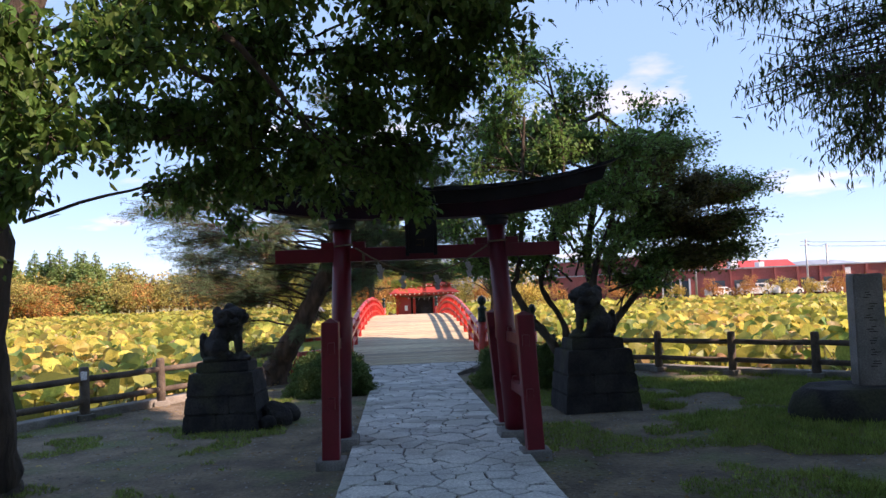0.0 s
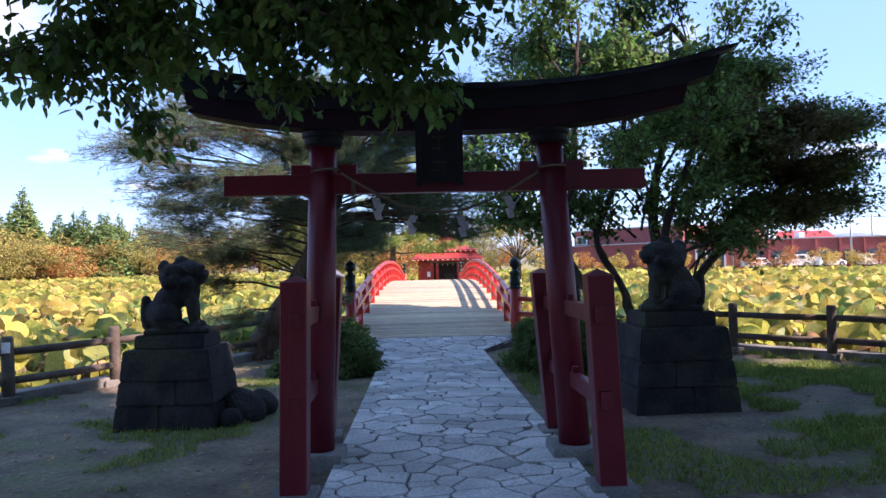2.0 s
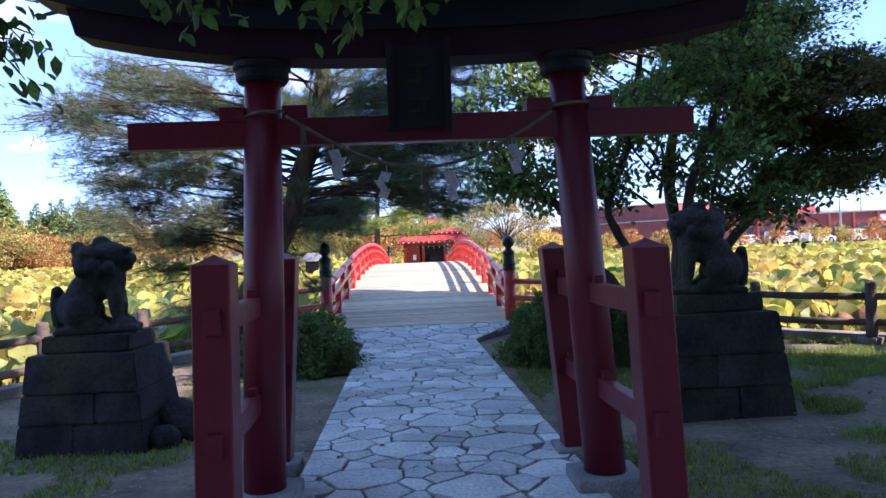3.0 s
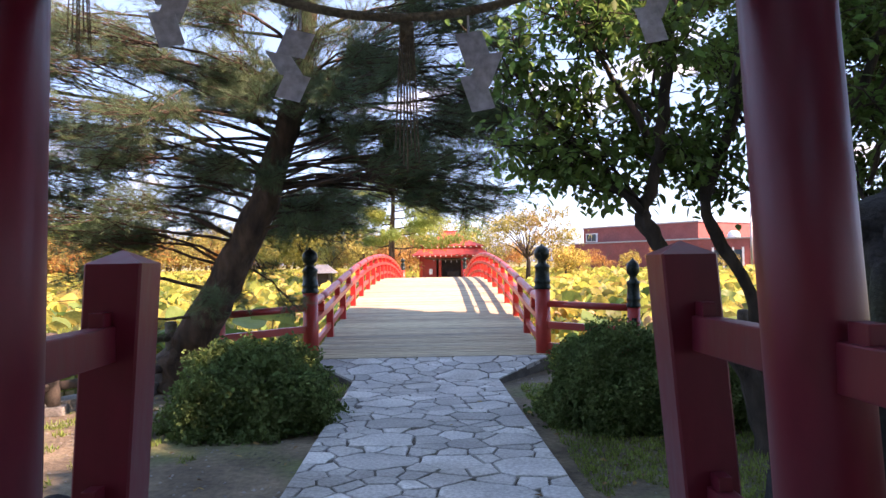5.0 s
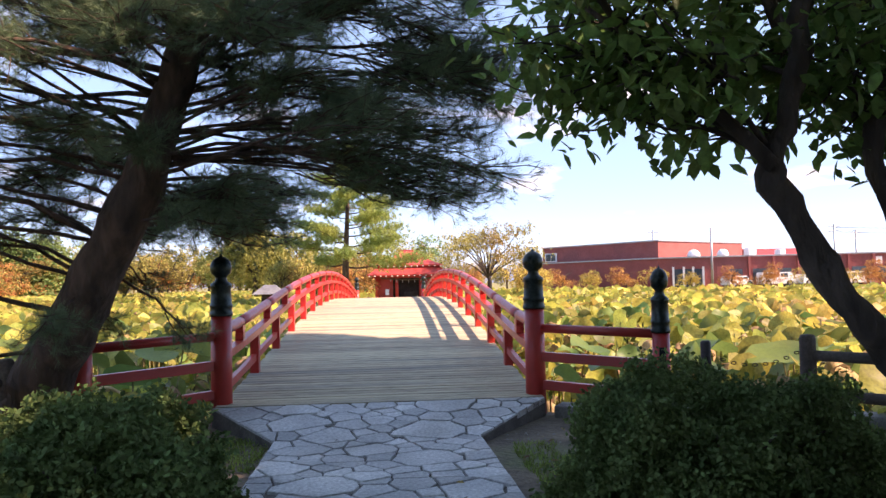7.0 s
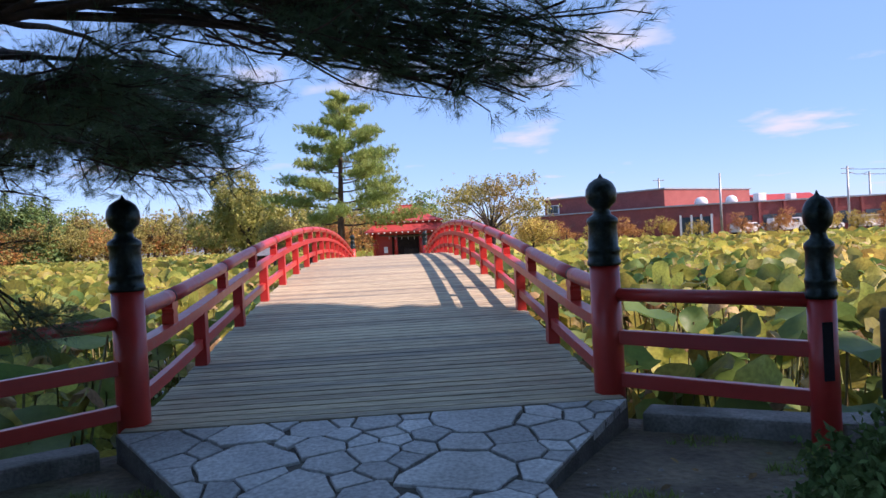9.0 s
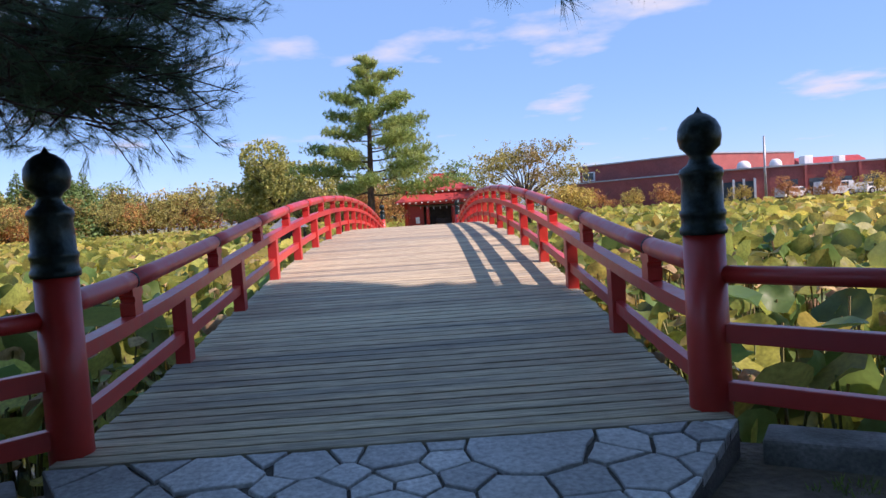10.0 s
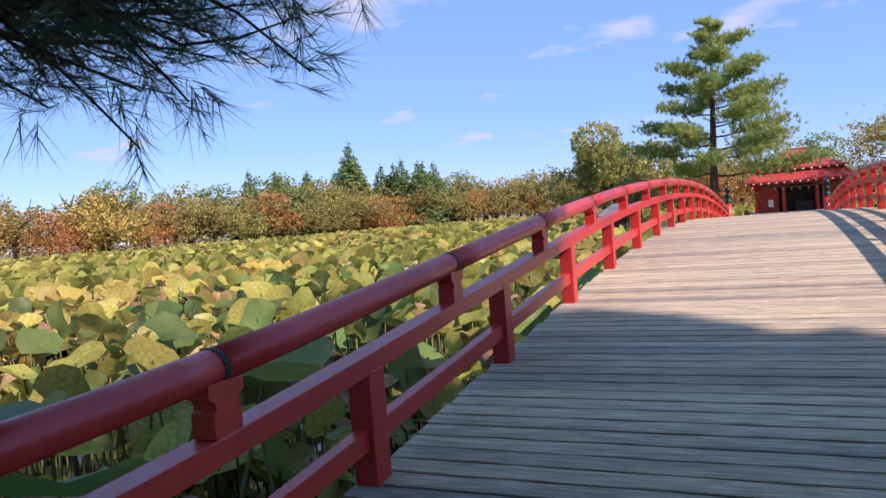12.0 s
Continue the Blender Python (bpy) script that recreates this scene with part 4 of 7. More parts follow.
def strut(x, y, z):
    """A short block between the rails with a waist and a flared head, cut from one piece."""
    outline = [(-0.062, 0.0), (0.062, 0.0), (0.062, 0.075), (0.05, 0.084), (0.05, 0.098), (0.058, 0.112), (0.078, 0.122), (0.078, 0.165), (-0.078, 0.165), (-0.078, 0.122), (-0.058, 0.112), (-0.05, 0.098), (-0.05, 0.084), (-0.062, 0.075)]
    bm = bmesh.new()
    a, b = ([bm.verts.new((x + sx * 0.044, y + u, z + w)) for u, w in outline] for sx in (-1, 1))
    n = len(outline)
    for k in range(n):
        bm.faces.new((a[k], a[(k + 1) % n], b[(k + 1) % n], b[k]))
    bm.faces.new(a[::-1])
    bm.faces.new(b)
    return bm


def railing(side):
    g = group_of("bridge_railing", "curved red wooden bridge railing with bronze-capped posts", "railing", group="railings of the bridge")
    xs = lambda y: bx(side * HALF, y)
    newel(side * 1.6, 16.8, 0.02, 1.06, True, g)
    newel(xs(44.3), 44.3, 0.05, 1.06, True, g)
    # handrail in lengths, with dark straps at the joints
    joints = [16.8, 17.62] + [19.42 + 1.65 * k for k in range(15)] + [44.3]
    for a, b in zip(joints, joints[1:]):
        ys = [a + (b - a) * k / 5 for k in range(6)]
        part("handrail", rings(bmesh.new(), [((xs(y), y, deck_z(y) + lift(y) + 0.735), 0.058) for y in ys], 16), "red", g, smooth=True)
        part("middle_rail", strip_y(ys, xs, 0.50, 0.05, 0.04, 0.85), "red", g)
        part("lower_rail", strip_y(ys, xs, 0.205, 0.028, 0.042, 0.5), "red", g)
    for y in joints[1:-1]:
        part("joint_strap", rings(bmesh.new(), [((xs(y - 0.011), y - 0.011, deck_z(y - 0.011) + lift(y) + 0.735), 0.0605), ((xs(y + 0.011), y + 0.011, deck_z(y + 0.011) + lift(y) + 0.735), 0.0605)], 14), "iron", g, "dark iron joint strap")
        part("strut", strut(xs(y), y, deck_z(y) + lift(y) + 0.53), "red", g)
    for y in POST_Y:
        part("post", box(bmesh.new(), (xs(y), y, deck_z(y) + 0.22), (0.105, 0.125, 0.54), 0.006), "red", g)
    # wing rails to the bank
    wing = (side * 2.62, 15.93)
    if side > 0:
        newel(*wing, 0.0, 0.86, True, g, 0.082)
        part("name_plate", box(bmesh.new(), (wing[0] - 0.02, wing[1] - 0.083, 0.55), (0.06, 0.012, 0.34), 0.003), "black", g, "narrow dark name plate")
    else:
        newel(*wing, 0.0, 0.98, False, g, 0.09)
    side_rails(g, (side * 1.6, 16.8), wing, (0.87, 0.58, 0.29))
    return g


def strip_y(ys, xs, h, hw, hh, ease):
    bm = bmesh.new()
    rows = [[bm.verts.new((xs(y) + sx * hw, y, deck_z(y) + ease * lift(y) + h + sz * hh)) for sx, sz in ((-1, -1), (1, -1), (1, 1), (-1, 1))] for y in ys]
    for a, b in zip(rows, rows[1:]):
        for k in range(4):
            bm.faces.new((a[k], a[(k + 1) % 4], b[(k + 1) % 4], b[k]))
    bm.faces.new(rows[0][::-1])
    bm.faces.new(rows[-1])
    bmesh.ops.bevel(bm, geom=[e for e in bm.edges if abs(e.verts[0].co.y - e.verts[1].co.y) > 0.1], offset=0.006, segments=1, affect="EDGES")
    return bm


railing(-1)
railing(1)

bridge = group_of("bridge_deck", "arched deck of grey weathered cross planks", "bridge", kind="structure")
for sx in (-1, 1):
    bm = bmesh.new()
    rows = []
    for k in range(29):
        y = 16.66 + (Y1 - 16.66) * k / 28
        rows.append([bm.verts.new((bx(sx * (HALF + d), y), y, deck_z(y) + z)) for d, z in ((-0.09, -0.42), (0.09, -0.42), (0.09, -0.052), (-0.09, -0.052))])
    for a, b in zip(rows, rows[1:]):
        for k in range(4):
            bm.faces.new((a[k], a[(k + 1) % 4], b[(k + 1) % 4], b[k]))
    bm.faces.new(rows[0][::-1])
    bm.faces.new(rows[-1])
    part("girder", bm, "red", bridge, "red arched side girder")
for k in range(6):
    y = 20.5 + 4 * k
    for sx in (-1, 1):
        part("pier", rings(bmesh.new(), [((bx(sx * 1.35, y), y, -1.3), 0.13), ((bx(sx * 1.35, y), y, deck_z(y) - 0.1), 0.12)], 14), "red", bridge, smooth=True)

# ---- clipped shrubs ----
def shrub(name_label, c, s, seed, count):
    rng = np.random.default_rng(seed)
    sh = group_of("shrub", name_label, "shrub", group="clipped shrubs by the bridge")
    d = rng.normal(size=(count, 3))
    d /= np.linalg.norm(d, axis=1, keepdims=True)
    d[:, 2] = np.abs(d[:, 2]) * 1.05 - 0.08
    lump = np.array([1 + 0.30 * noise.noise(Vector(v) * 2.1 + Vector((seed, 0, 0))) + 0.14 * noise.noise(Vector(v) * 6 + Vector((seed, 0, 0))) for v in d])
    p = np.sign(d) * np.abs(d) ** 0.8 * np.array(s) * (lump * rng.uniform(0.84, 1.03, count))[:, None] + np.array(c)
    p[:, 2] = np.maximum(p[:, 2], 0.03)
    me = scatter("leaves", p, rand_rot(rng, count), rng.uniform(0.035, 0.075, count), star_shape(5, seed), "shrub")
    ob = new("leaves", me)
    ob.parent = sh
    tubes = []
    for k in range(16):
        a = 2 * math.pi * k / 16
        tubes.append([((c[0] + 0.1 * math.cos(a), c[1] + 0.1 * math.sin(a), 0), 0.018), ((c[0] + s[0] * 0.45 * math.cos(a), c[1] + s[1] * 0.45 * math.sin(a), s[2] * 0.45), 0.012), ((c[0] + s[0] * 0.8 * math.cos(a), c[1] + s[1] * 0.8 * math.sin(a), s[2] * 0.7), 0.006)])
    part("stems", tubes_mesh(tubes), "bark", sh)
    core = bmesh.new()
    bmesh.ops.create_icosphere(core, subdivisions=3, radius=1)
    for v in core.verts:
        v.co = Vector((v.co.x * s[0] * 0.74, v.co.y * s[1] * 0.74, max(v.co.z, -0.02) * s[2] * 0.74)) * (1 + 0.25 * noise.noise(v.co * 3)) + Vector((c[0], c[1], 0.01))
    part("inner_leaves", core, "shrub", sh)


shrub("low clipped dark green shrub beside the path", (-1.6, 13.5, 0), (0.74, 0.74, 0.70), 5, 10000)
shrub("broad clipped dark green shrub beside the path", (2.0, 13.4, 0), (0.93, 0.78, 0.80), 9, 13000)

# posts of a chain barrier
cp = group_of("chain_post", "short dark post with a hanging chain", "bollard", pose(3.08, 16.0, 0))
part("post", rings(bmesh.new(), [((0, 0, -0.1), 0.05), ((0, 0, 0.74), 0.048), ((0, 0, 0.76), 0.035)], 16), "iron", cp, smooth=True)
for k in range(9):
    t = k / 8
    ring = [((0.06 + 0.84 * t + 0.026 * math.cos(a), 0.006 * math.sin(a) * (k % 2), 0.62 - 0.42 * t * (1 - t) + 0.014 * math.sin(a)), 0.005) for a in (2 * math.pi * j / 8 for j in range(9))]
    part("chain_link", rings(bmesh.new(), ring, 5), "iron", cp)


# ---- trees near the path ----
def limb_path(rng, a, b, r0, r1, sag=0.05, steps=7):
    a, b = np.array(a, float), np.array(b, float)
    ln = np.linalg.norm(b - a)
    path, off = [], np.zeros(3)
    for k in range(steps + 1):
        t = k / steps
        off = off + rng.normal(0, 0.035 * ln / steps * 3, 3) * (0 if k in (0, steps) else 1)
        p = a + (b - a) * t + np.array([0, 0, sag * ln * math.sin(math.pi * t)]) + off * math.sin(math.pi * t)
        path.append((tuple(p), r0 + (r1 - r0) * t))
    return path


def twigs_round(rng, centre, size, n, tubes, flat=0.5, root=None, thick=0.008):
    """Fine twigs that fill a pad of foliage; gives the places and ways along them."""
    spots = []
    c = np.array(centre, float)
    root = c if root is None else np.array(root, float)
    for _ in range(n):
        d = rng.normal(size=3)
        d /= np.linalg.norm(d)
        e = c + d * np.array([size, size, size * flat]) * rng.uniform(0.45, 1.15)
        s = root + (c - root) * rng.uniform(0.3, 1.0) + rng.normal(0, size * 0.12, 3)
        path = limb_path(rng, s, e, thick, 0.003, rng.uniform(-0.08, 0.12), 4)
        tubes.append(path)
        for (p, _), (q, _) in zip(path[1:], path[2:] + path[-1:]):
            w = np.array(q) - np.array(p)
            spots.append((np.array(p), w if np.linalg.norm(w) > 1e-6 else d))
    return spots


def frames_along(rng, ways, jitter):
    """Turns whose x axis follows the given ways, with some jitter."""
    w = np.array(ways) / np.linalg.norm(ways, axis=1, keepdims=True) + rng.normal(0, jitter, (len(ways), 3))
    w /= np.linalg.norm(w, axis=1, keepdims=True)
    u = np.cross(w, rng.normal(size=w.shape))
    u /= np.linalg.norm(u, axis=1, keepdims=True)
    return np.stack([w, u, np.cross(w, u)], 2)


def tree(label, category, trunks, limbs, bark, leaf, shape, leaf_size, twigs, per_spot, seed, flat=0.5, hang=0.35, group="", twig_r=0.007, needles=False, upper=(), slim=0.75, m=None):
    """trunks: paths of (point, radius); limbs: (start, pad centre, pad radius, limb radius); upper: coarse pads high
    up, out of sight, added to cast shade.
    """
    rng = np.random.default_rng(seed)
    t = group_of("tree", label, category, m, group)
    bm = bmesh.new()
    for path in trunks:
        smooth = []
        for (p, r), (q, s) in zip(path, path[1:]):
            i = len(smooth) // 5
            a = np.array(path[max(i - 1, 0)][0])
            d = np.array(path[min(i + 2, len(path) - 1)][0])
            for k in range(5):
                f, u, v = k / 5, np.array(p), np.array(q)
                c = 0.5 * (2 * u + (v - a) * f + (2 * a - 5 * u + 4 * v - d) * f * f + (3 * u - a - 3 * v + d) * f ** 3)
                smooth.append((tuple(c + 0.08 * r * rng.normal(size=3)), r * (1 - f) + s * f))
        smooth.append(path[-1])
        rings(bm, smooth, 16)
    for v in bm.verts:
        v.co += 0.035 * noise.noise_vector(v.co * 5.0) + 0.014 * noise.noise_vector(v.co * 17.0)
    part("trunk", bm, bark, t, smooth=True)
    spots = []
    for start, centre, size, r in limbs:
        path = limb_path(rng, start, centre, r * slim, max(0.009, r * 0.3 * slim))
        tubes = [path]
        spots += twigs_round(rng, centre, size, max(5, int(twigs * size * size)), tubes, flat, np.array(path[3][0]), twig_r)
        part("branch", tubes_mesh(tubes, 8), bark, t, smooth=True)
    base = np.repeat(np.arange(len(spots)), per_spot)
    pts, ways = np.array([s[0] for s in spots])[base], np.array([s[1] for s in spots])[base]
    n = len(pts)
    pts = pts + rng.normal(0, leaf_size * (0.35 if needles else 0.8), (n, 3))
    if needles:
        turns = frames_along(rng, ways / np.linalg.norm(ways, axis=1, keepdims=True) + np.array([0, 0, 0.35]), 0.35)
    else:
        turns = tilt_rot(rng, n, 0.45, hang)
    leaves = new("foliage", scatter("foliage", pts, turns, rng.uniform(0.7, 1.25, n) * leaf_size, shape, leaf))
    leaves.parent = t
    if upper:
        q, z = [], []
        for (x, y, h), size, count in upper:
            d = rng.normal(size=(count, 3))
            d *= (rng.uniform(0.15, 1, count) ** 0.4 / np.linalg.norm(d, axis=1))[:, None]
            q.append(np.array([x, y, h]) + d * np.array([size, size, size * 0.62]))
            tubes2 = [limb_path(rng, trunks[0][-1][0], (x, y, h), 0.06, 0.02)]
            part("limb", tubes_mesh(tubes2, 7), bark, t, smooth=True)
        q = np.concatenate(q)
        up = new("upper_crown", scatter("upper_crown", q, rand_rot(rng, len(q)), rng.uniform(0.34, 0.52, len(q)), star_shape(4, seed), leaf))
        up.parent = t
    return t


# leaning pine by the bridge
TR = [((-3.05, 15.62, -0.1), 0.38), ((-2.87, 15.5, 0.4), 0.27), ((-2.45, 15.3, 1.15), 0.215), ((-1.97, 15.1, 1.95), 0.19), ((-1.66, 15.15, 2.8), 0.165), ((-1.36, 15.05, 3.7), 0.13), ((-1.25, 15.0, 4.8), 0.09), ((-1.3, 15.0, 6.2), 0.03)]
at = lambda z: tuple(np.array([np.interp(z, [p[0][2] for p in TR], [p[0][k] for p in TR]) for k in range(3)]))
PINE = tuft_shape(16, 0.95, 2, 0.010)
rp = np.random.default_rng(5)
PADS = []
while len(PADS) < 26:
    x, y, z = rp.uniform(-4.7, 0.3), rp.uniform(13.7, 16.0), rp.uniform(1.65, 4.1)
    if x < -1.3 or z > 2.5 and y > 14.4:
        PADS.append((at(max(1.3, z - 0.35)), (x, y, z), rp.uniform(0.42, 0.62), 0.035))
UPPER = [(at(2.8 + 0.25 * (k % 5)), (-1.15 + 0.6 * (k % 5) + rp.uniform(-0.15, 0.15), rp.uniform(14.6, 16.0), 3.2 + 0.5 * (k // 5) + rp.uniform(-0.12, 0.12)), rp.uniform(0.42, 0.56), 0.03) for k in range(20)]
UPPER += [(at(2.6 + 0.2 * (k % 6)), (-4.6 + 0.62 * (k % 6) + rp.uniform(-0.2, 0.2), rp.uniform(14.4, 15.8), 3.35 + 0.5 * (k // 6) + rp.uniform(-0.15, 0.15)), rp.uniform(0.42, 0.56), 0.03) for k in range(0, 18, 2)]
tree("old leaning pine with dark scaly bark beside the bridge", "pine tree", [TR],
     [(at(1.2), (-3.9, 15.0, 1.35), 0.55, 0.05), (at(0.9), (-3.35, 14.5, 0.75), 0.5, 0.04), (at(1.4), (-2.35, 14.55, 1.12), 0.36, 0.03), (at(1.8), (-4.3, 14.9, 2.35), 0.7, 0.055),
      (at(2.0), (-3.2, 14.4, 2.15), 0.6, 0.05), (at(1.9), (-1.35, 14.75, 1.95), 0.34, 0.03), (at(2.4), (0.62, 15.1, 2.30), 0.5, 0.05), (at(2.5), (0.21, 15.1, 2.19), 0.3, 0.03), (at(2.5), (0.48, 15.2, 2.13), 0.3, 0.03), (at(2.5), (0.69, 15.1, 2.1), 0.3, 0.03), (at(2.5), (1.0, 15.3, 2.16), 0.28, 0.03), (at(2.5), (1.15, 15.2, 2.34), 0.42, 0.035), (at(2.5), (0.2, 14.7, 2.36), 0.42, 0.035), (at(2.4), (0.15, 15.4, 2.5), 0.45, 0.04), (at(2.6), (0.0, 14.9, 2.75), 0.55, 0.05), (at(2.1), (-1.1, 15.3, 2.2), 0.45, 0.04), (at(1.9), (-1.25, 17.0, 2.0), 0.62, 0.045), (at(2.2), (-1.85, 17.3, 2.1), 0.5, 0.04), (at(2.3), (-0.7, 16.75, 2.4), 0.42, 0.035), (at(2.0), (-2.2, 16.3, 1.9), 0.5, 0.04), (at(2.7), (-0.6, 15.5, 2.55), 0.55, 0.04),
      (at(2.4), (-1.65, 17.5, 2.42), 0.5, 0.05), (at(2.5), (-1.15, 17.0, 2.55), 0.45, 0.04), (at(2.3), (-2.1, 16.7, 2.2), 0.5, 0.04), (at(2.6), (-2.9, 16.9, 2.8), 0.6, 0.05), (at(2.9), (-2.5, 16.2, 2.55), 0.6, 0.05), (at(2.8), (-4.9, 15.4, 3.2), 0.75, 0.06), (at(3.2), (-5.6, 15.3, 3.85), 0.72, 0.06),
      (at(3.1), (-2.9, 13.9, 3.1), 0.7, 0.05), (at(3.2), (-0.7, 14.0, 3.3), 0.6, 0.05), (at(3.3), (0.9, 15.6, 3.5), 0.6, 0.05), (at(3.6), (-3.7, 15.0, 4.15), 0.8, 0.05), (at(3.8), (-0.3, 16.2, 4.1), 0.7, 0.05),
      (at(4.0), (-2.3, 14.1, 4.3), 0.7, 0.05), (at(4.2), (0.3, 14.5, 4.5), 0.7, 0.05), (at(4.6), (-2.3, 15.9, 5.1), 0.8, 0.05), (at(4.8), (-0.6, 14.7, 5.5), 0.7, 0.04), (at(5.4), (-1.6, 15.1, 6.3), 0.7, 0.03),
      (at(2.3), (-1.6, 14.55, 2.55), 0.42, 0.03), (at(1.6), (-1.55, 15.6, 1.0), 0.3, 0.025), (at(1.7), (-1.95, 15.65, 1.42), 0.32, 0.025), (at(1.4), (-2.3, 15.5, 1.12), 0.34, 0.025), (at(2.7), (0.5, 15.2, 2.78), 0.48, 0.03), (at(2.7), (0.95, 15.3, 2.68), 0.42, 0.03), (at(2.8), (1.2, 15.1, 2.98), 0.48, 0.03), (at(2.9), (0.8, 15.0, 3.15), 0.5, 0.03), (at(2.9), (0.3, 15.4, 3.05), 0.5, 0.03), (at(3.0), (1.3, 15.5, 3.35), 0.5, 0.03), (at(2.1), (-1.3, 17.05, 2.25), 0.55, 0.035), (at(2.0), (-0.95, 17.3, 2.12), 0.42, 0.03), (at(2.2), (-1.75, 17.0, 2.4), 0.5, 0.035), (at(2.0), (-1.5, 17.5, 1.98), 0.42, 0.03), (at(2.4), (-2.3, 17.5, 2.3), 0.5, 0.03),
      (at(2.6), (-3.5, 14.6, 2.75), 0.65, 0.045), (at(3.0), (-4.3, 15.9, 2.9), 0.6, 0.045), (at(3.2), (-1.7, 14.2, 3.3), 0.6, 0.04), (at(2.9), (-2.4, 14.9, 2.7), 0.5, 0.03), (at(3.5), (-2.5, 15.2, 3.6), 0.7, 0.04), (at(3.6), (-0.9, 15.6, 3.7), 0.6, 0.04), (at(4.2), (-4.6, 15.2, 4.5), 0.6, 0.04), (at(1.5), (-3.6, 15.6, 1.9), 0.55, 0.04), (at(3.4), (-4.9, 14.8, 3.9), 0.6, 0.04)] + PADS + UPPER,
     "pinebark", "needle", PINE, 0.11, 125, 4, 21, flat=0.55, needles=True, slim=0.55, m=about((-3.05, 15.62, 0), (-3.05, 15.68, 0), 0.965))

# low tree with leaning stems, right of the path
S1 = [((2.5, 11.95, -0.1), 0.16), ((2.32, 11.9, 0.5), 0.095), ((2.03, 11.85, 0.95), 0.075), ((1.76, 11.85, 1.28), 0.066), ((1.59, 11.85, 1.58), 0.062), ((1.46, 11.85, 1.8), 0.056), ((1.55, 11.85, 2.05), 0.044), ((1.62, 11.82, 2.42), 0.042), ((1.70, 11.8, 3.3), 0.038), ((1.8, 11.9, 4.8), 0.02)]
S2 = [((2.42, 11.95, 0.2), 0.10), ((2.4, 12.0, 1.0), 0.06), ((2.14, 11.95, 1.5), 0.052), ((1.97, 11.92, 1.88), 0.044), ((2.08, 11.95, 2.2), 0.04), ((2.3, 12.1, 2.8), 0.04), ((2.5, 12.1, 4.2), 0.03), ((2.3, 12.3, 6.0), 0.015)]
S3 = [((2.45, 11.9, 0.15), 0.10), ((2.78, 11.9, 1.1), 0.07), ((2.95, 11.9, 2.2), 0.055), ((3.5, 11.8, 3.6), 0.03)]
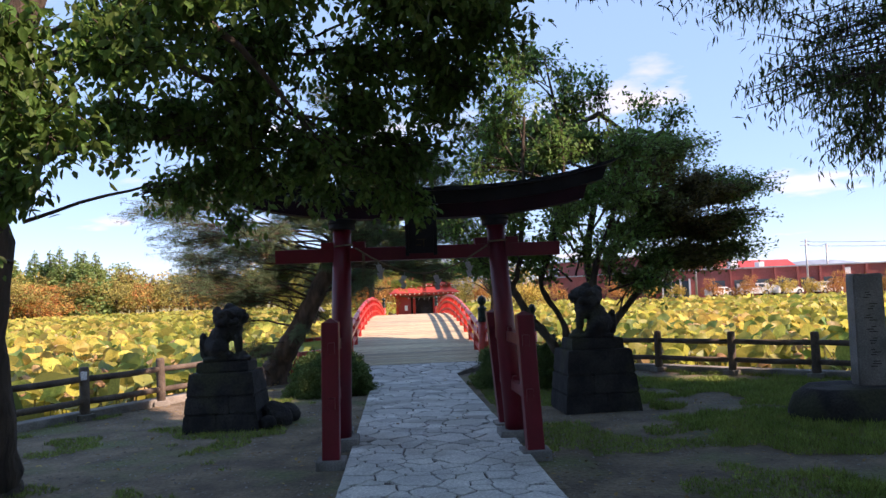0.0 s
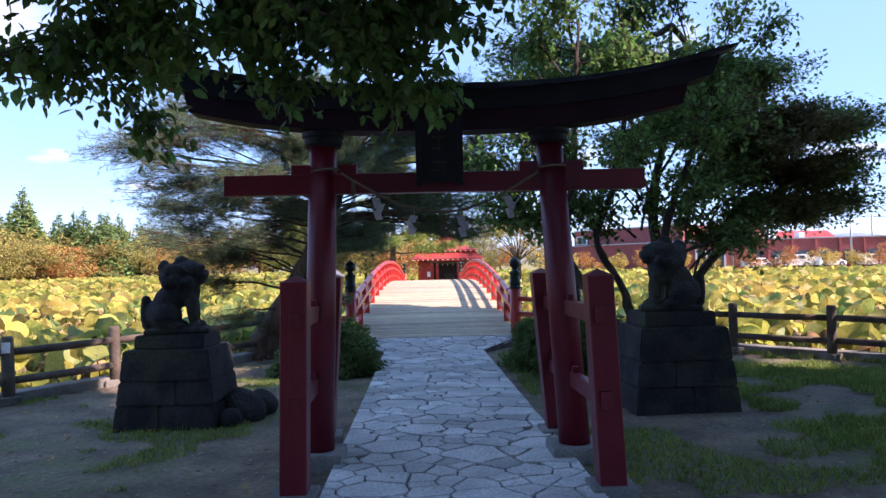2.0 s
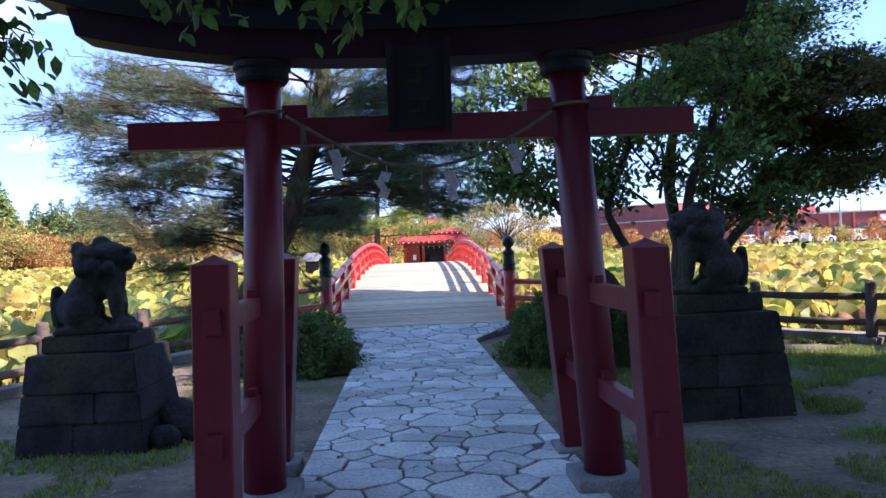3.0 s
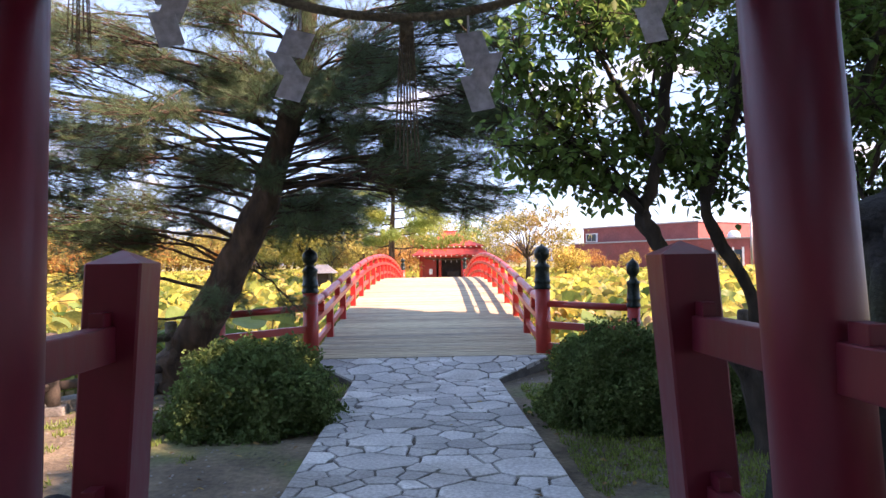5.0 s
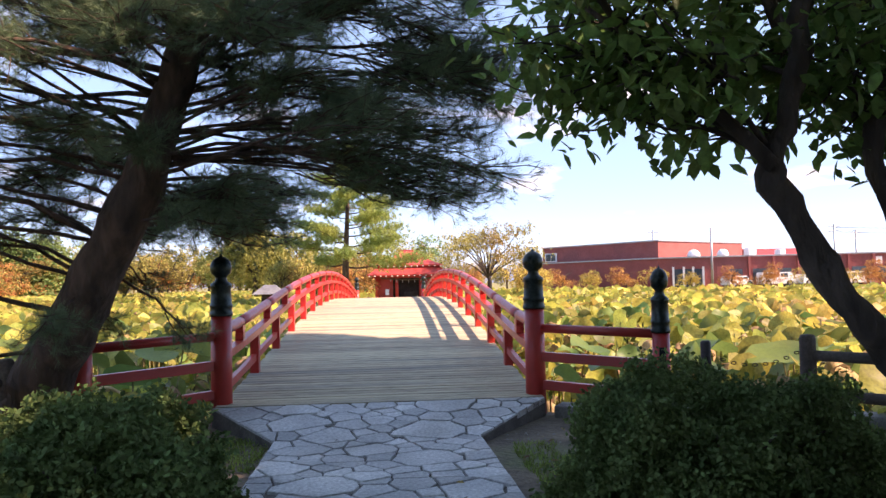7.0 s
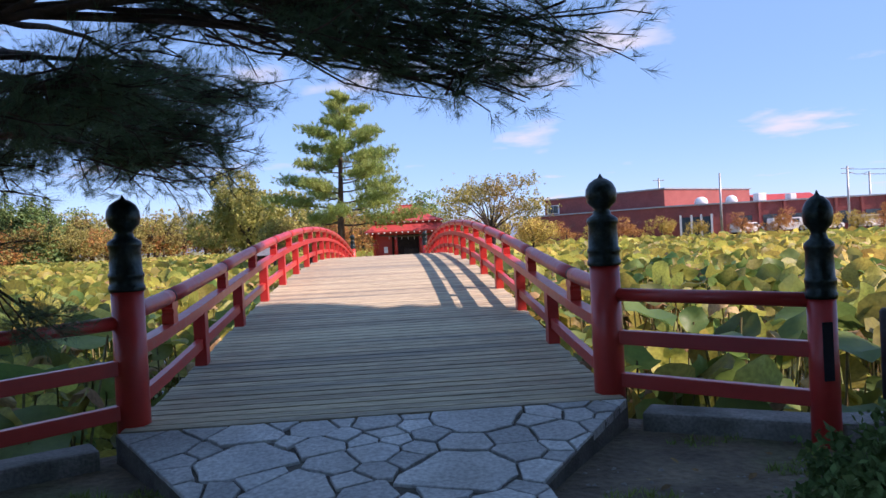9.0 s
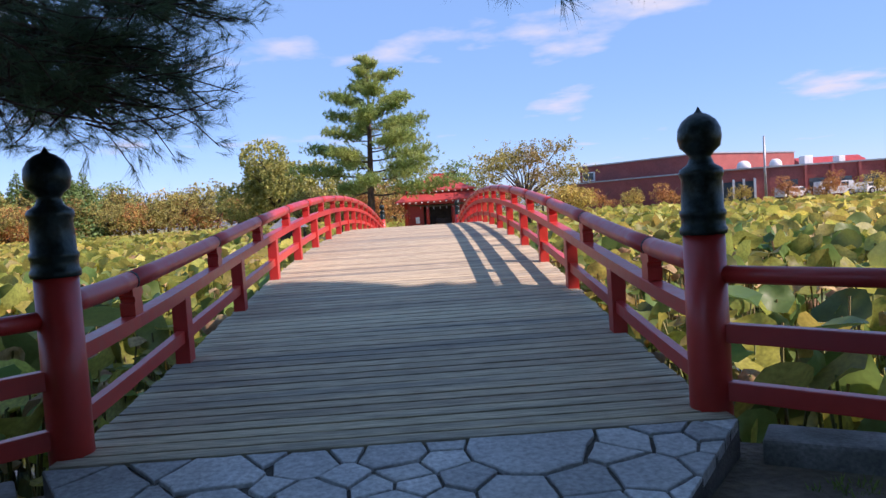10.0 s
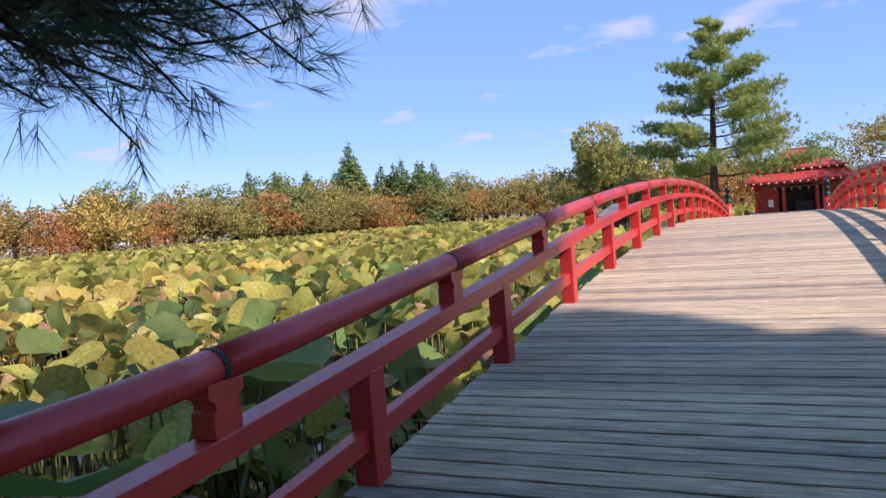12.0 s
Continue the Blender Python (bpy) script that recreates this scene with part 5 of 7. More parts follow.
tree("broad-leaved tree with several leaning dark stems", "tree", [S1, S2, S3],
     [((1.46, 11.8, 1.82), (0.75, 12.0, 2.55), 0.5, 0.045), ((1.0, 11.9, 2.2), (0.45, 11.8, 2.95), 0.45, 0.025), ((1.5, 11.8, 2.4), (0.95, 11.5, 3.3), 0.6, 0.04), ((1.6, 11.8, 2.9), (1.5, 12.6, 3.5), 0.65, 0.035),
      ((1.75, 11.8, 3.5), (2.2, 11.4, 4.2), 0.7, 0.03), ((1.8, 11.9, 4.2), (1.5, 12.0, 5.2), 0.7, 0.03), ((2.5, 12.1, 4.0), (2.8, 12.5, 5.3), 0.75, 0.03), ((2.3, 12.3, 5.5), (2.1, 12.9, 6.2), 0.7, 0.02),
      ((2.6, 12.0, 2.4), (2.4, 12.6, 3.1), 0.5, 0.03), ((3.15, 11.75, 2.2), (3.7, 12.1, 2.7), 0.65, 0.035), ((3.2, 11.8, 2.6), (3.4, 11.2, 3.4), 0.65, 0.03), ((3.4, 11.8, 3.3), (3.7, 11.9, 4.3), 0.75, 0.03),
      ((3.1, 11.75, 1.7), (3.9, 11.5, 1.9), 0.5, 0.03), ((2.55, 12.1, 1.9), (2.0, 12.7, 2.5), 0.4, 0.025), ((2.6, 12, 3.4), (1.4, 13.2, 4.4), 0.7, 0.025), ((2.6, 12, 3.6), (0.9, 12.6, 4.1), 0.6, 0.025),
      ((1.2, 11.9, 2.3), (1.05, 12.1, 2.8), 0.45, 0.02), ((1.52, 11.8, 2.5), (1.6, 12.4, 2.8), 0.45, 0.02), ((2.6, 12.0, 2.2), (2.25, 12.2, 2.75), 0.42, 0.02), ((2.6, 12.0, 2.0), (2.9, 12.6, 2.5), 0.5, 0.025), ((3.1, 11.7, 1.8), (3.4, 12.6, 2.2), 0.5, 0.025),
      ((1.55, 11.8, 2.7), (1.45, 11.2, 3.0), 0.45, 0.02), ((2.6, 12, 2.6), (2.3, 11.3, 3.0), 0.5, 0.025), ((3.1, 11.7, 2.0), (3.0, 11.1, 2.5), 0.5, 0.025), ((2.6, 12, 3.0), (2.9, 11.8, 3.4), 0.6, 0.025), ((1.75, 11.8, 3.6), (1.2, 12.3, 4.7), 0.6, 0.02), ((2.4, 12.2, 5.2), (1.7, 12.6, 6.0), 0.55, 0.02),
      ((1.5, 11.85, 1.85), (0.89, 12.0, 2.36), 0.36, 0.018), ((1.5, 11.85, 1.85), (1.0, 12.0, 2.14), 0.26, 0.018), ((1.5, 11.85, 1.85), (1.06, 11.7, 2.26), 0.36, 0.018), ((1.5, 11.85, 1.85), (1.28, 12.1, 2.12), 0.26, 0.018), ((1.58, 11.84, 2.2), (1.53, 12.3, 2.41), 0.34, 0.018), ((1.5, 11.85, 1.85), (1.58, 12.1, 2.07), 0.22, 0.018), ((2.0, 11.93, 1.95), (1.78, 11.9, 2.32), 0.34, 0.018), ((2.0, 11.93, 1.95), (1.96, 12.1, 2.11), 0.3, 0.018), ((2.0, 11.93, 1.95), (2.14, 12.0, 2.26), 0.34, 0.018), ((2.0, 11.93, 1.95), (2.2, 12.2, 1.98), 0.24, 0.018), ((1.58, 11.84, 2.2), (1.75, 12.2, 2.48), 0.36, 0.018), ((1.5, 11.85, 1.85), (0.76, 12.2, 2.25), 0.3, 0.018), ((1.5, 11.85, 1.85), (0.59, 12.1, 2.39), 0.32, 0.018),
      ((2.4, 12.3, 5.4), (1.25, 12.9, 6.1), 0.4, 0.015), ((3.4, 12.0, 3.8), (3.3, 12.6, 5.6), 0.42, 0.02), ((3.5, 11.9, 3.8), (4.1, 12.4, 5.1), 0.42, 0.02), ((3.5, 11.9, 3.7), (4.8, 12.6, 5.0), 0.4, 0.02), ((2.9, 12.3, 4.6), (2.7, 13.0, 5.9), 0.38, 0.015)],
     "bark", "broad", OVATE, 0.088, 105, 4, 31, flat=0.8, hang=0.55, m=about((2.5, 11.95, 0), (2.63, 12.12, 0), 0.985))

# spreading maple behind the lion
MP = [((3.35, 13.15, -0.1), 0.16), ((3.3, 13.1, 0.6), 0.12), ((3.45, 13.2, 1.5), 0.095), ((3.4, 13.3, 2.6), 0.075), ((3.7, 13.4, 4.0), 0.05), ((3.8, 13.4, 5.4), 0.02)]
MP2 = [((3.3, 13.1, 0.5), 0.09), ((3.9, 13.1, 1.3), 0.075), ((4.8, 13.2, 2.2), 0.055), ((6.0, 13.4, 3.2), 0.03)]
maple_rng = np.random.default_rng(17)
LAYERS = [((3.9 + 0.2 * (k % 6), 13.2, 1.5 + 0.18 * (k % 6) + 0.5 * (k // 6)), (4.5 + 0.42 * (k % 6) + maple_rng.uniform(-0.15, 0.15), 12.7 + maple_rng.uniform(-0.3, 0.9), 2.35 + 0.62 * (k // 6) + 0.1 * (k % 3)), maple_rng.uniform(0.5, 0.72), 0.022) for k in range(18)]
tree("spreading maple with layered green leaves turning red", "tree", [MP, MP2],
     [((3.9, 13.1, 1.3), (4.15, 12.7, 2.05), 0.6, 0.03), ((4.5, 13.2, 2.0), (5.1, 12.9, 2.45), 0.75, 0.03), ((5.2, 13.3, 2.6), (6.05, 13.1, 2.9), 0.75, 0.03), ((5.8, 13.4, 3.0), (6.8, 13.5, 3.9), 0.7, 0.025),
      ((3.5, 13.3, 3.0), (4.6, 13.3, 4.2), 0.8, 0.035), ((3.7, 13.4, 3.8), (5.5, 13.8, 4.7), 0.85, 0.035), ((3.7, 13.4, 4.2), (3.6, 13.4, 4.9), 0.7, 0.03), ((4.5, 13.2, 2.1), (4.9, 12.5, 3.3), 0.8, 0.03),
      ((3.4, 13.3, 2.5), (3.1, 13.7, 3.7), 0.7, 0.03), ((5.0, 13.3, 2.5), (6.2, 14.2, 4.1), 0.8, 0.03), ((3.8, 13.3, 2.8), (5.3, 14.6, 3.5), 0.8, 0.03), ((3.6, 13.4, 3.4), (4.4, 15.4, 4.2), 0.85, 0.03),
      ((4.0, 13.4, 3.6), (5.9, 15.6, 4.6), 0.9, 0.03), ((3.6, 13.4, 3.2), (2.3, 14.6, 4.6), 0.85, 0.03), ((4.0, 13.6, 4.0), (3.0, 15.4, 4.9), 0.9, 0.03), ((4.2, 14, 4.2), (5.2, 16.0, 5.0), 0.8, 0.03), ((3.8, 13.4, 5.0), (4.8, 14.0, 4.8), 0.7, 0.02),
      ((3.7, 13.5, 4.4), (3.4, 15.9, 5.2), 1.0, 0.03), ((3.7, 13.5, 4.2), (2.2, 16.0, 5.1), 0.9, 0.03), ((4.0, 13.5, 4.2), (4.9, 16.4, 5.1), 1.0, 0.03), ((3.7, 13.5, 4.4), (1.7, 15.0, 5.5), 0.9, 0.03), ((4.0, 13.5, 3.8), (6.4, 16.2, 5.2), 0.9, 0.03), ((5.0, 13.3, 2.6), (5.6, 13.0, 3.9), 0.7, 0.025), ((4.0, 13.4, 3.0), (3.9, 12.8, 3.6), 0.7, 0.025), ((3.6, 13.4, 2.6), (4.3, 13.6, 3.1), 0.65, 0.025)] + LAYERS,
     "bark", "maple", SIMPLE, 0.08, 125, 8, 41, flat=0.36, hang=0.25, m=about((3.35, 13.15, 0), (3.19, 13.1, 0), 0.937), upper=(((3.4, 16.0, 5.4), 0.9, 260), ((5.6, 16.2, 5.0), 0.9, 260)))

# big tree overhanging the gate
BT = [((-4.6, 6.95, -0.15), 0.42), ((-4.55, 6.9, 0.4), 0.32), ((-4.5, 6.7, 1.6), 0.28), ((-4.25, 6.4, 3.2), 0.25), ((-3.9, 6.2, 4.6), 0.2), ((-3.2, 6.2, 6.4), 0.12)]
tree("large old tree with broad leaves overhanging the gate", "tree", [BT],
     [((-3.9, 6.3, 3.6), (-2.3, 6.7, 3.85), 0.6, 0.07), ((-3.9, 6.4, 3.4), (-1.5, 6.5, 3.7), 0.6, 0.06), ((-2.3, 5.6, 4.2), (-0.75, 6.9, 3.42), 0.55, 0.045), ((-1.4, 6.2, 3.9), (-0.15, 6.7, 3.25), 0.5, 0.025),
      ((-1.2, 6.2, 3.8), (0.15, 6.8, 3.45), 0.45, 0.025), ((-3.7, 6.2, 4.4), (-1.3, 6.1, 4.4), 0.7, 0.05), ((-1.6, 6, 4.4), (-0.3, 6.2, 4.3), 0.6, 0.03), ((-1.0, 6.1, 4.4), (0.35, 6.5, 4.45), 0.55, 0.03),
      ((-3.7, 6.2, 4.6), (-2.6, 5.8, 4.5), 0.7, 0.05), ((-1.2, 6.6, 3.6), (-0.95, 7.0, 3.05), 0.26, 0.015), ((-0.5, 6.7, 3.3), (-0.25, 6.95, 2.95), 0.24, 0.012), ((-0.2, 6.7, 3.2), (0.12, 6.62, 2.82), 0.17, 0.008),
      ((-3.9, 6.3, 3.3), (-3.05, 4.3, 3.45), 0.5, 0.05), ((-3.4, 5.0, 3.4), (-2.65, 4.1, 3.2), 0.5, 0.03), ((-3.3, 5.2, 3.8), (-2.2, 4.4, 3.85), 0.55, 0.04), ((-3.9, 6.3, 3.0), (-3.3, 4.7, 2.85), 0.42, 0.03),
      ((-2.8, 4.9, 4.0), (-1.5, 4.2, 4.25), 0.55, 0.03), ((-2.0, 4.6, 4.3), (-0.7, 4.3, 4.5), 0.55, 0.025), ((-1.0, 4.5, 4.5), (0.15, 4.6, 4.55), 0.5, 0.02), ((-4.0, 6.4, 2.4), (-4.1, 5.5, 2.2), 0.4, 0.03), ((-3.9, 6.4, 2.8), (-2.25, 6.9, 3.2), 0.45, 0.03),
      ((-1.6, 6.2, 3.8), (-1.55, 6.4, 3.15), 0.35, 0.02), ((-2.3, 6.8, 3.4), (-1.95, 7.3, 2.75), 0.22, 0.012), ((-0.3, 5.0, 4.7), (0.7, 5.2, 4.9), 0.5, 0.02), ((-2.05, 4.2, 4.4), (-0.72, 6.1, 3.22), 0.22, 0.06), ((-0.75, 6.1, 3.25), (0.0, 6.9, 3.1), 0.2, 0.015),
      ((-2.4, 6.7, 3.8), (-1.9, 7.0, 3.3), 0.5, 0.02), ((-1.5, 6.5, 3.7), (-1.1, 6.9, 3.4), 0.5, 0.02), ((-0.7, 6.9, 3.5), (-0.45, 7.3, 3.35), 0.45, 0.02), ((-1.0, 6.1, 4.3), (-0.5, 6.6, 3.85), 0.55, 0.02), ((-2.0, 6.2, 4.4), (-1.6, 6.3, 4.0), 0.6, 0.03),
      ((-2.8, 5.8, 4.4), (-2.9, 6.4, 3.7), 0.55, 0.03), ((-3.6, 5.6, 3.2), (-3.4, 5.2, 3.7), 0.5, 0.03), ((-3.2, 4.6, 3.6), (-2.9, 4.0, 3.85), 0.5, 0.03), ((-0.2, 6.2, 4.4), (0.4, 6.0, 4.9), 0.55, 0.02), ((-1.3, 6.1, 4.6), (-1.4, 5.9, 5.1), 0.6, 0.03), ((-2.6, 5.9, 4.7), (-2.6, 5.6, 5.2), 0.6, 0.03),
      ((-0.4, 6.3, 4.3), (0.6, 6.6, 4.2), 0.5, 0.02), ((-0.2, 6.2, 4.5), (0.95, 6.4, 4.75), 0.55, 0.02), ((-0.6, 6.3, 3.9), (0.3, 6.9, 4.0), 0.45, 0.02), ((-0.9, 6.0, 4.5), (0.0, 6.0, 4.95), 0.55, 0.02), ((-0.4, 5.4, 4.8), (0.6, 5.5, 5.3), 0.55, 0.02), ((-1.0, 5.8, 4.6), (-0.4, 5.6, 5.0), 0.5, 0.02), ((-1.2, 5.2, 4.6), (-0.9, 5.0, 5.2), 0.5, 0.02)],
     "bark", "cherry", OVATE, 0.098, 125, 6, 51, flat=0.7, hang=0.75, m=about((-0.5, 6.7, 0), (-0.61, 6.77, 0), 0.9),
     upper=(((-3.5, 8.5, 7.4), 1.8, 420), ((-3.4, 5.0, 7.6), 1.9, 420), ((1.4, 7.6, 7.0), 1.8, 750), ((2.2, 5.2, 7.4), 1.8, 750), ((2.3, 8.2, 7.4), 1.6, 900), ((3.6, 7.4, 8.6), 1.5, 800), ((0.9, 8.9, 6.6), 1.1, 550)))

# tree with narrow drooping leaves
WT = [((6.6, 1.2, 0.0), 0.3), ((6.4, 1.4, 1.8), 0.24), ((5.9, 2.0, 3.6), 0.18), ((5.4, 2.4, 5.4), 0.1)]
tree("tree with thin drooping sprays of narrow leaves", "tree", [WT],
     [((5.9, 2.0, 3.6), (2.95, 4.25, 3.45), 0.42, 0.05), ((5.8, 2.2, 3.9), (3.3, 4.6, 3.95), 0.5, 0.04), ((5.7, 2.2, 4.2), (2.4, 4.3, 4.3), 0.45, 0.035), ((3.4, 3.8, 4.2), (1.55, 4.1, 4.35), 0.4, 0.02), ((3.6, 4.0, 3.7), (3.4, 4.3, 3.05), 0.42, 0.02), ((4.2, 3.6, 4.0), (3.7, 4.8, 3.5), 0.5, 0.02), ((4.0, 3.6, 4.3), (3.0, 4.8, 4.5), 0.45, 0.02), ((5.4, 2.4, 4.6), (0.9, 4.0, 4.6), 0.4, 0.03)],
     "bark", "willow", NARROW, 0.085, 150, 10, 61, flat=0.7, hang=0.9, m=about((3.0, 4.3, 0), (2.53, 4.48, 0), 0.88),
     upper=(((5.8, 2.6, 7.2), 2.4, 1800), ((8.4, 1.8, 7.0), 2.2, 1500), ((4.2, 0.4, 7.2), 2.0, 1300), ((5.9, 4.1, 9.6), 2.1, 1900), ((3.6, 5.2, 8.4), 1.6, 1300), ((8.2, 3.2, 11.0), 2.0, 1600), ((6.5, 5.4, 8.6), 1.9, 1500), ((8.2, 3.9, 9.6), 1.9, 1500), ((4.6, 6.2, 8.2), 1.3, 900)))

# unseen trees added on the sun's side and behind, to block sun and sky
for k, (x, y, h) in enumerate(((10.2, 5.8, 8.5), (14.4, 6.6, 8.5), (12.0, 1.6, 9.5), (9.0, -3.5, 9.0), (15.5, -2.0, 10.0), (3.0, -6.5, 8.0), (-5.0, -5.5, 8.0), (8.0, -9.0, 9.5), (-1.5, -10.0, 8.0), (-10.0, -2.5, 8.0), (-9.5, -9.0, 8.5), (3.5, -13.0, 9.0))):
    tree("unseen leafy tree added to shade the path", "tree", [[((x, y, -1.3), 0.34), ((x, y, -0.1), 0.32), ((x + 0.1, y, 2.5), 0.25), ((x, y + 0.2, h * 0.6), 0.16)]],
         [((x, y, 2.6), (x + 1.0, y + 1.0, 3.9), 0.5, 0.06)], "bark", "broad", SIMPLE, 0.1, 20, 3, 70 + k, group="shade trees",
         upper=(((x, y, h * 0.66), 2.7, 1900), ((x + 1.3, y + 1.6, h * 0.78), 2.3, 1500), ((x - 1.2, y - 1.0, h * 0.82), 2.2, 1500)) + ((((x, y - 0.6, 2.5), 2.6, 1500),) if y < -5 or x < 0 else ()))


# added out of view, its pads set along the sun's rays to shade the deck
tree("unseen tall tree added at the pond's edge to shade the bridge", "tree", [[((10.0, 9.3, -0.1), 0.4), ((10.1, 9.5, 3.0), 0.32), ((10.4, 10.2, 6.5), 0.2)]],
     [((10.1, 9.5, 3.2), (11.0, 9.0, 4.4), 0.5, 0.06)], "bark", "broad", SIMPLE, 0.1, 20, 3, 91,
     upper=(((9.9, 9.4, 7.6), 2.3, 2400), ((10.9, 11.9, 8.8), 2.1, 2200), ((11.8, 14.4, 10.6), 1.15, 900), ((11.8, 14.4, 12.2), 1.15, 900), ((11.9, 14.3, 13.8), 1.2, 900), ((10.6, 10.8, 11.8), 2.0, 1500), ((11.2, 12.6, 12.8), 1.7, 1300), ((12.6, 12.4, 10.6), 2.0, 2000), ((10.2, 7.2, 6.6), 2.2, 2000), ((9.1, 6.2, 8.3), 1.8, 1300), ((7.9, 6.7, 7.2), 1.4, 900), ((11.0, 6.4, 10.0), 1.9, 1300), ((13.0, 10.0, 9.4), 2.2, 2000), ((10.6, 12.9, 7.2), 1.2, 1000)))


# ---- lotus ----
def lotus_shape(seed, folds, cup, n=12, inner=True):
    """A round leaf with a wavy rim, hollow in the middle."""
    rng = np.random.default_rng(seed)
    v, f = [[0, 0, -cup]], []
    if not inner:
        for k in range(n):
            a, r = 2 * math.pi * k / n, 1 + rng.normal(0, 0.08)
            v.append([r * math.cos(a), r * math.sin(a), folds * 1.6 * math.sin(2 * a + seed) + rng.normal(0, 0.08)])
            f.append([0, 1 + k, 1 + (k + 1) % n])
        return np.array(v), np.array(f)
    for k in range(n):
        a = 2 * math.pi * k / n
        r = 0.55
        v.append([r * math.cos(a), r * math.sin(a), -cup * 0.45 + rng.normal(0, 0.02)])
    for k in range(n):
        a = 2 * math.pi * k / n
        r = 1 + rng.normal(0, 0.05)
        v.append([r * math.cos(a), r * math.sin(a), folds * math.sin(3 * a + seed) + rng.normal(0, 0.06)])
    for k in range(n):
        j = (k + 1) % n
        f += [[0, 1 + k, 1 + j], [1 + k, 1 + n + k, 1 + n + j], [1 + k, 1 + n + j, 1 + j]]
    return np.array(v), np.array(f)


def drooped_shape(seed, n=12, inner=True):
    v, f = lotus_shape(seed, 0.1, -0.1, n, inner)
    v = v.copy()
    v[:, 2] -= 0.9 * (np.hypot(v[:, 0], v[:, 1]) ** 1.5) * (0.6 + 0.4 * np.sin(2 * np.arctan2(v[:, 1], v[:, 0]) + seed))
    v[:, :2] *= 0.75
    return v, f


BANK_IN = BANK + [(110, -40), (-150, -40)]
ISLET = [(-0.5 - 9 + 17 * (0.5 + 0.5 * math.cos(a)), 56 + 12.5 * math.sin(a)) for a in (2 * math.pi * k / 28 for k in range(28))]


def pond_points(rng, x0, x1, y0, y1, density, lo=0.0, hi=1e9):
    n = int((x1 - x0) * (y1 - y0) * density)
    x, y = rng.uniform(x0, x1, n), rng.uniform(y0, y1, n)
    d = np.hypot(x, np.maximum(0, np.abs(y - 15) - 6))
    keep = ~inside(x, y, SHORE) & ~inside(x, y, ISLET) & inside(x, y, BANK_IN) & ~((np.abs(x - (y - 16.8) * 0.011) < 1.9) & (y > 15) & (y < 46)) & (d >= lo) & (d < hi)
    return x[keep], y[keep]


lotus = group_of("lotus_field", "dense lotus leaves turning yellow on tall stalks", "lotus", kind="stuff")
rng = np.random.default_rng(77)
for tag, reg, size, zlo, zhi, tilt in (("near", (-17, 19, 4, 42, 15.0, 0, 15), (0.11, 0.26), -0.62, 0.42, 0.68),
                                       ("mid", (-50, 52, -5, 80, 6.0, 15, 42), (0.16, 0.3), -0.15, 0.42, 0.55),
                                       ("far", (-110, 95, -20, 172, 1.5, 42, 1e9), (0.32, 0.6), 0.0, 0.4, 0.5)):
    grain = {"near": (12, True), "mid": (8, False), "far": (6, False)}[tag]
    x, y = pond_points(rng, *reg)
    n = len(x)
    z = rng.uniform(zlo, zhi, n)
    if tag == "near":
        z = np.where(np.abs(x) < 3.6, np.minimum(z, rng.uniform(-0.5, 0.28, n)), z)
    r = rng.uniform(*size, n) * (1 if tag == "far" else np.clip(0.75 + 0.5 * (z - zlo) / (zhi - zlo), 0.7, 1.15))
    p = np.stack([x, y, z], 1)
    kind = rng.integers(0, 8, n)
    for s in range(4):
        pick = (kind == s) | (kind == s + 4) if s < 3 else kind == 3
        pick = pick if s < 3 else (kind == 3) | ((kind == 7) & (rng.random(n) < 0.6))
        if s == 3:
            ob = new("dry_leaves", scatter("dry_leaves", p[pick] - np.array([0, 0, 0.06]), tilt_rot(rng, pick.sum(), 0.3), r[pick] * 0.85, drooped_shape(s, *grain), "lotusdry"))
        else:
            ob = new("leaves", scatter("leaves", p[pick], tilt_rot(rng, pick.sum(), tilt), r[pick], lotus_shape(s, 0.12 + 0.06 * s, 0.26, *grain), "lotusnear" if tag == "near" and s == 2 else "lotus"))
        ob.parent = lotus
        tagged(ob, kind="stuff")
    if tag != "far":
        m = np.ones(n, bool) if tag == "near" else rng.random(n) < 0.35
        stem = (np.array([[0.012, 0, 0], [-0.006, 0.01, 0], [-0.006, -0.01, 0], [0.012, 0, -1], [-0.006, 0.01, -1], [-0.006, -0.01, -1]], float), np.array([[0, 1, 4], [0, 4, 3], [1, 2, 5], [1, 5, 4], [2, 0, 3], [2, 3, 5]]))
        ob = new("stalks", scatter("stalks", p[m] - np.array([0, 0, 0.03]), tilt_rot(rng, m.sum(), 0.10), np.ones(m.sum()), stem, "stalk"))
        ob.parent = lotus
        tagged(ob, kind="stuff")
# undergrowth sheet below the leaves, further out
x, y = np.meshgrid(np.linspace(-120, 110, 116), np.linspace(-30, 178, 105))
ok = inside(x, y, BANK_IN) & ~inside(x, y, ISLET) & (np.hypot(x, np.maximum(0, np.abs(y - 20) - 9)) > 9)
zz = -0.28 + 0.12 * np.sin(x * 1.7) * np.cos(y * 1.3)
idx = np.arange(x.size).reshape(x.shape)
cell = ok[:-1, :-1] & ok[1:, :-1] & ok[:-1, 1:] & ok[1:, 1:] & ~inside(x[:-1, :-1], y[:-1, :-1], SHORE)
quads = np.stack([idx[:-1, :-1][cell], idx[:-1, 1:][cell], idx[1:, 1:][cell], idx[1:, :-1][cell]], 1)
ob = new("undergrowth", np_mesh("undergrowth", np.stack([x.ravel(), y.ravel(), zz.ravel()], 1), quads, "canopy"))
ob.parent = lotus
tagged(ob, kind="stuff")

# single tall lotus leaves close to the railing and the fence
rl = random.Random(8)
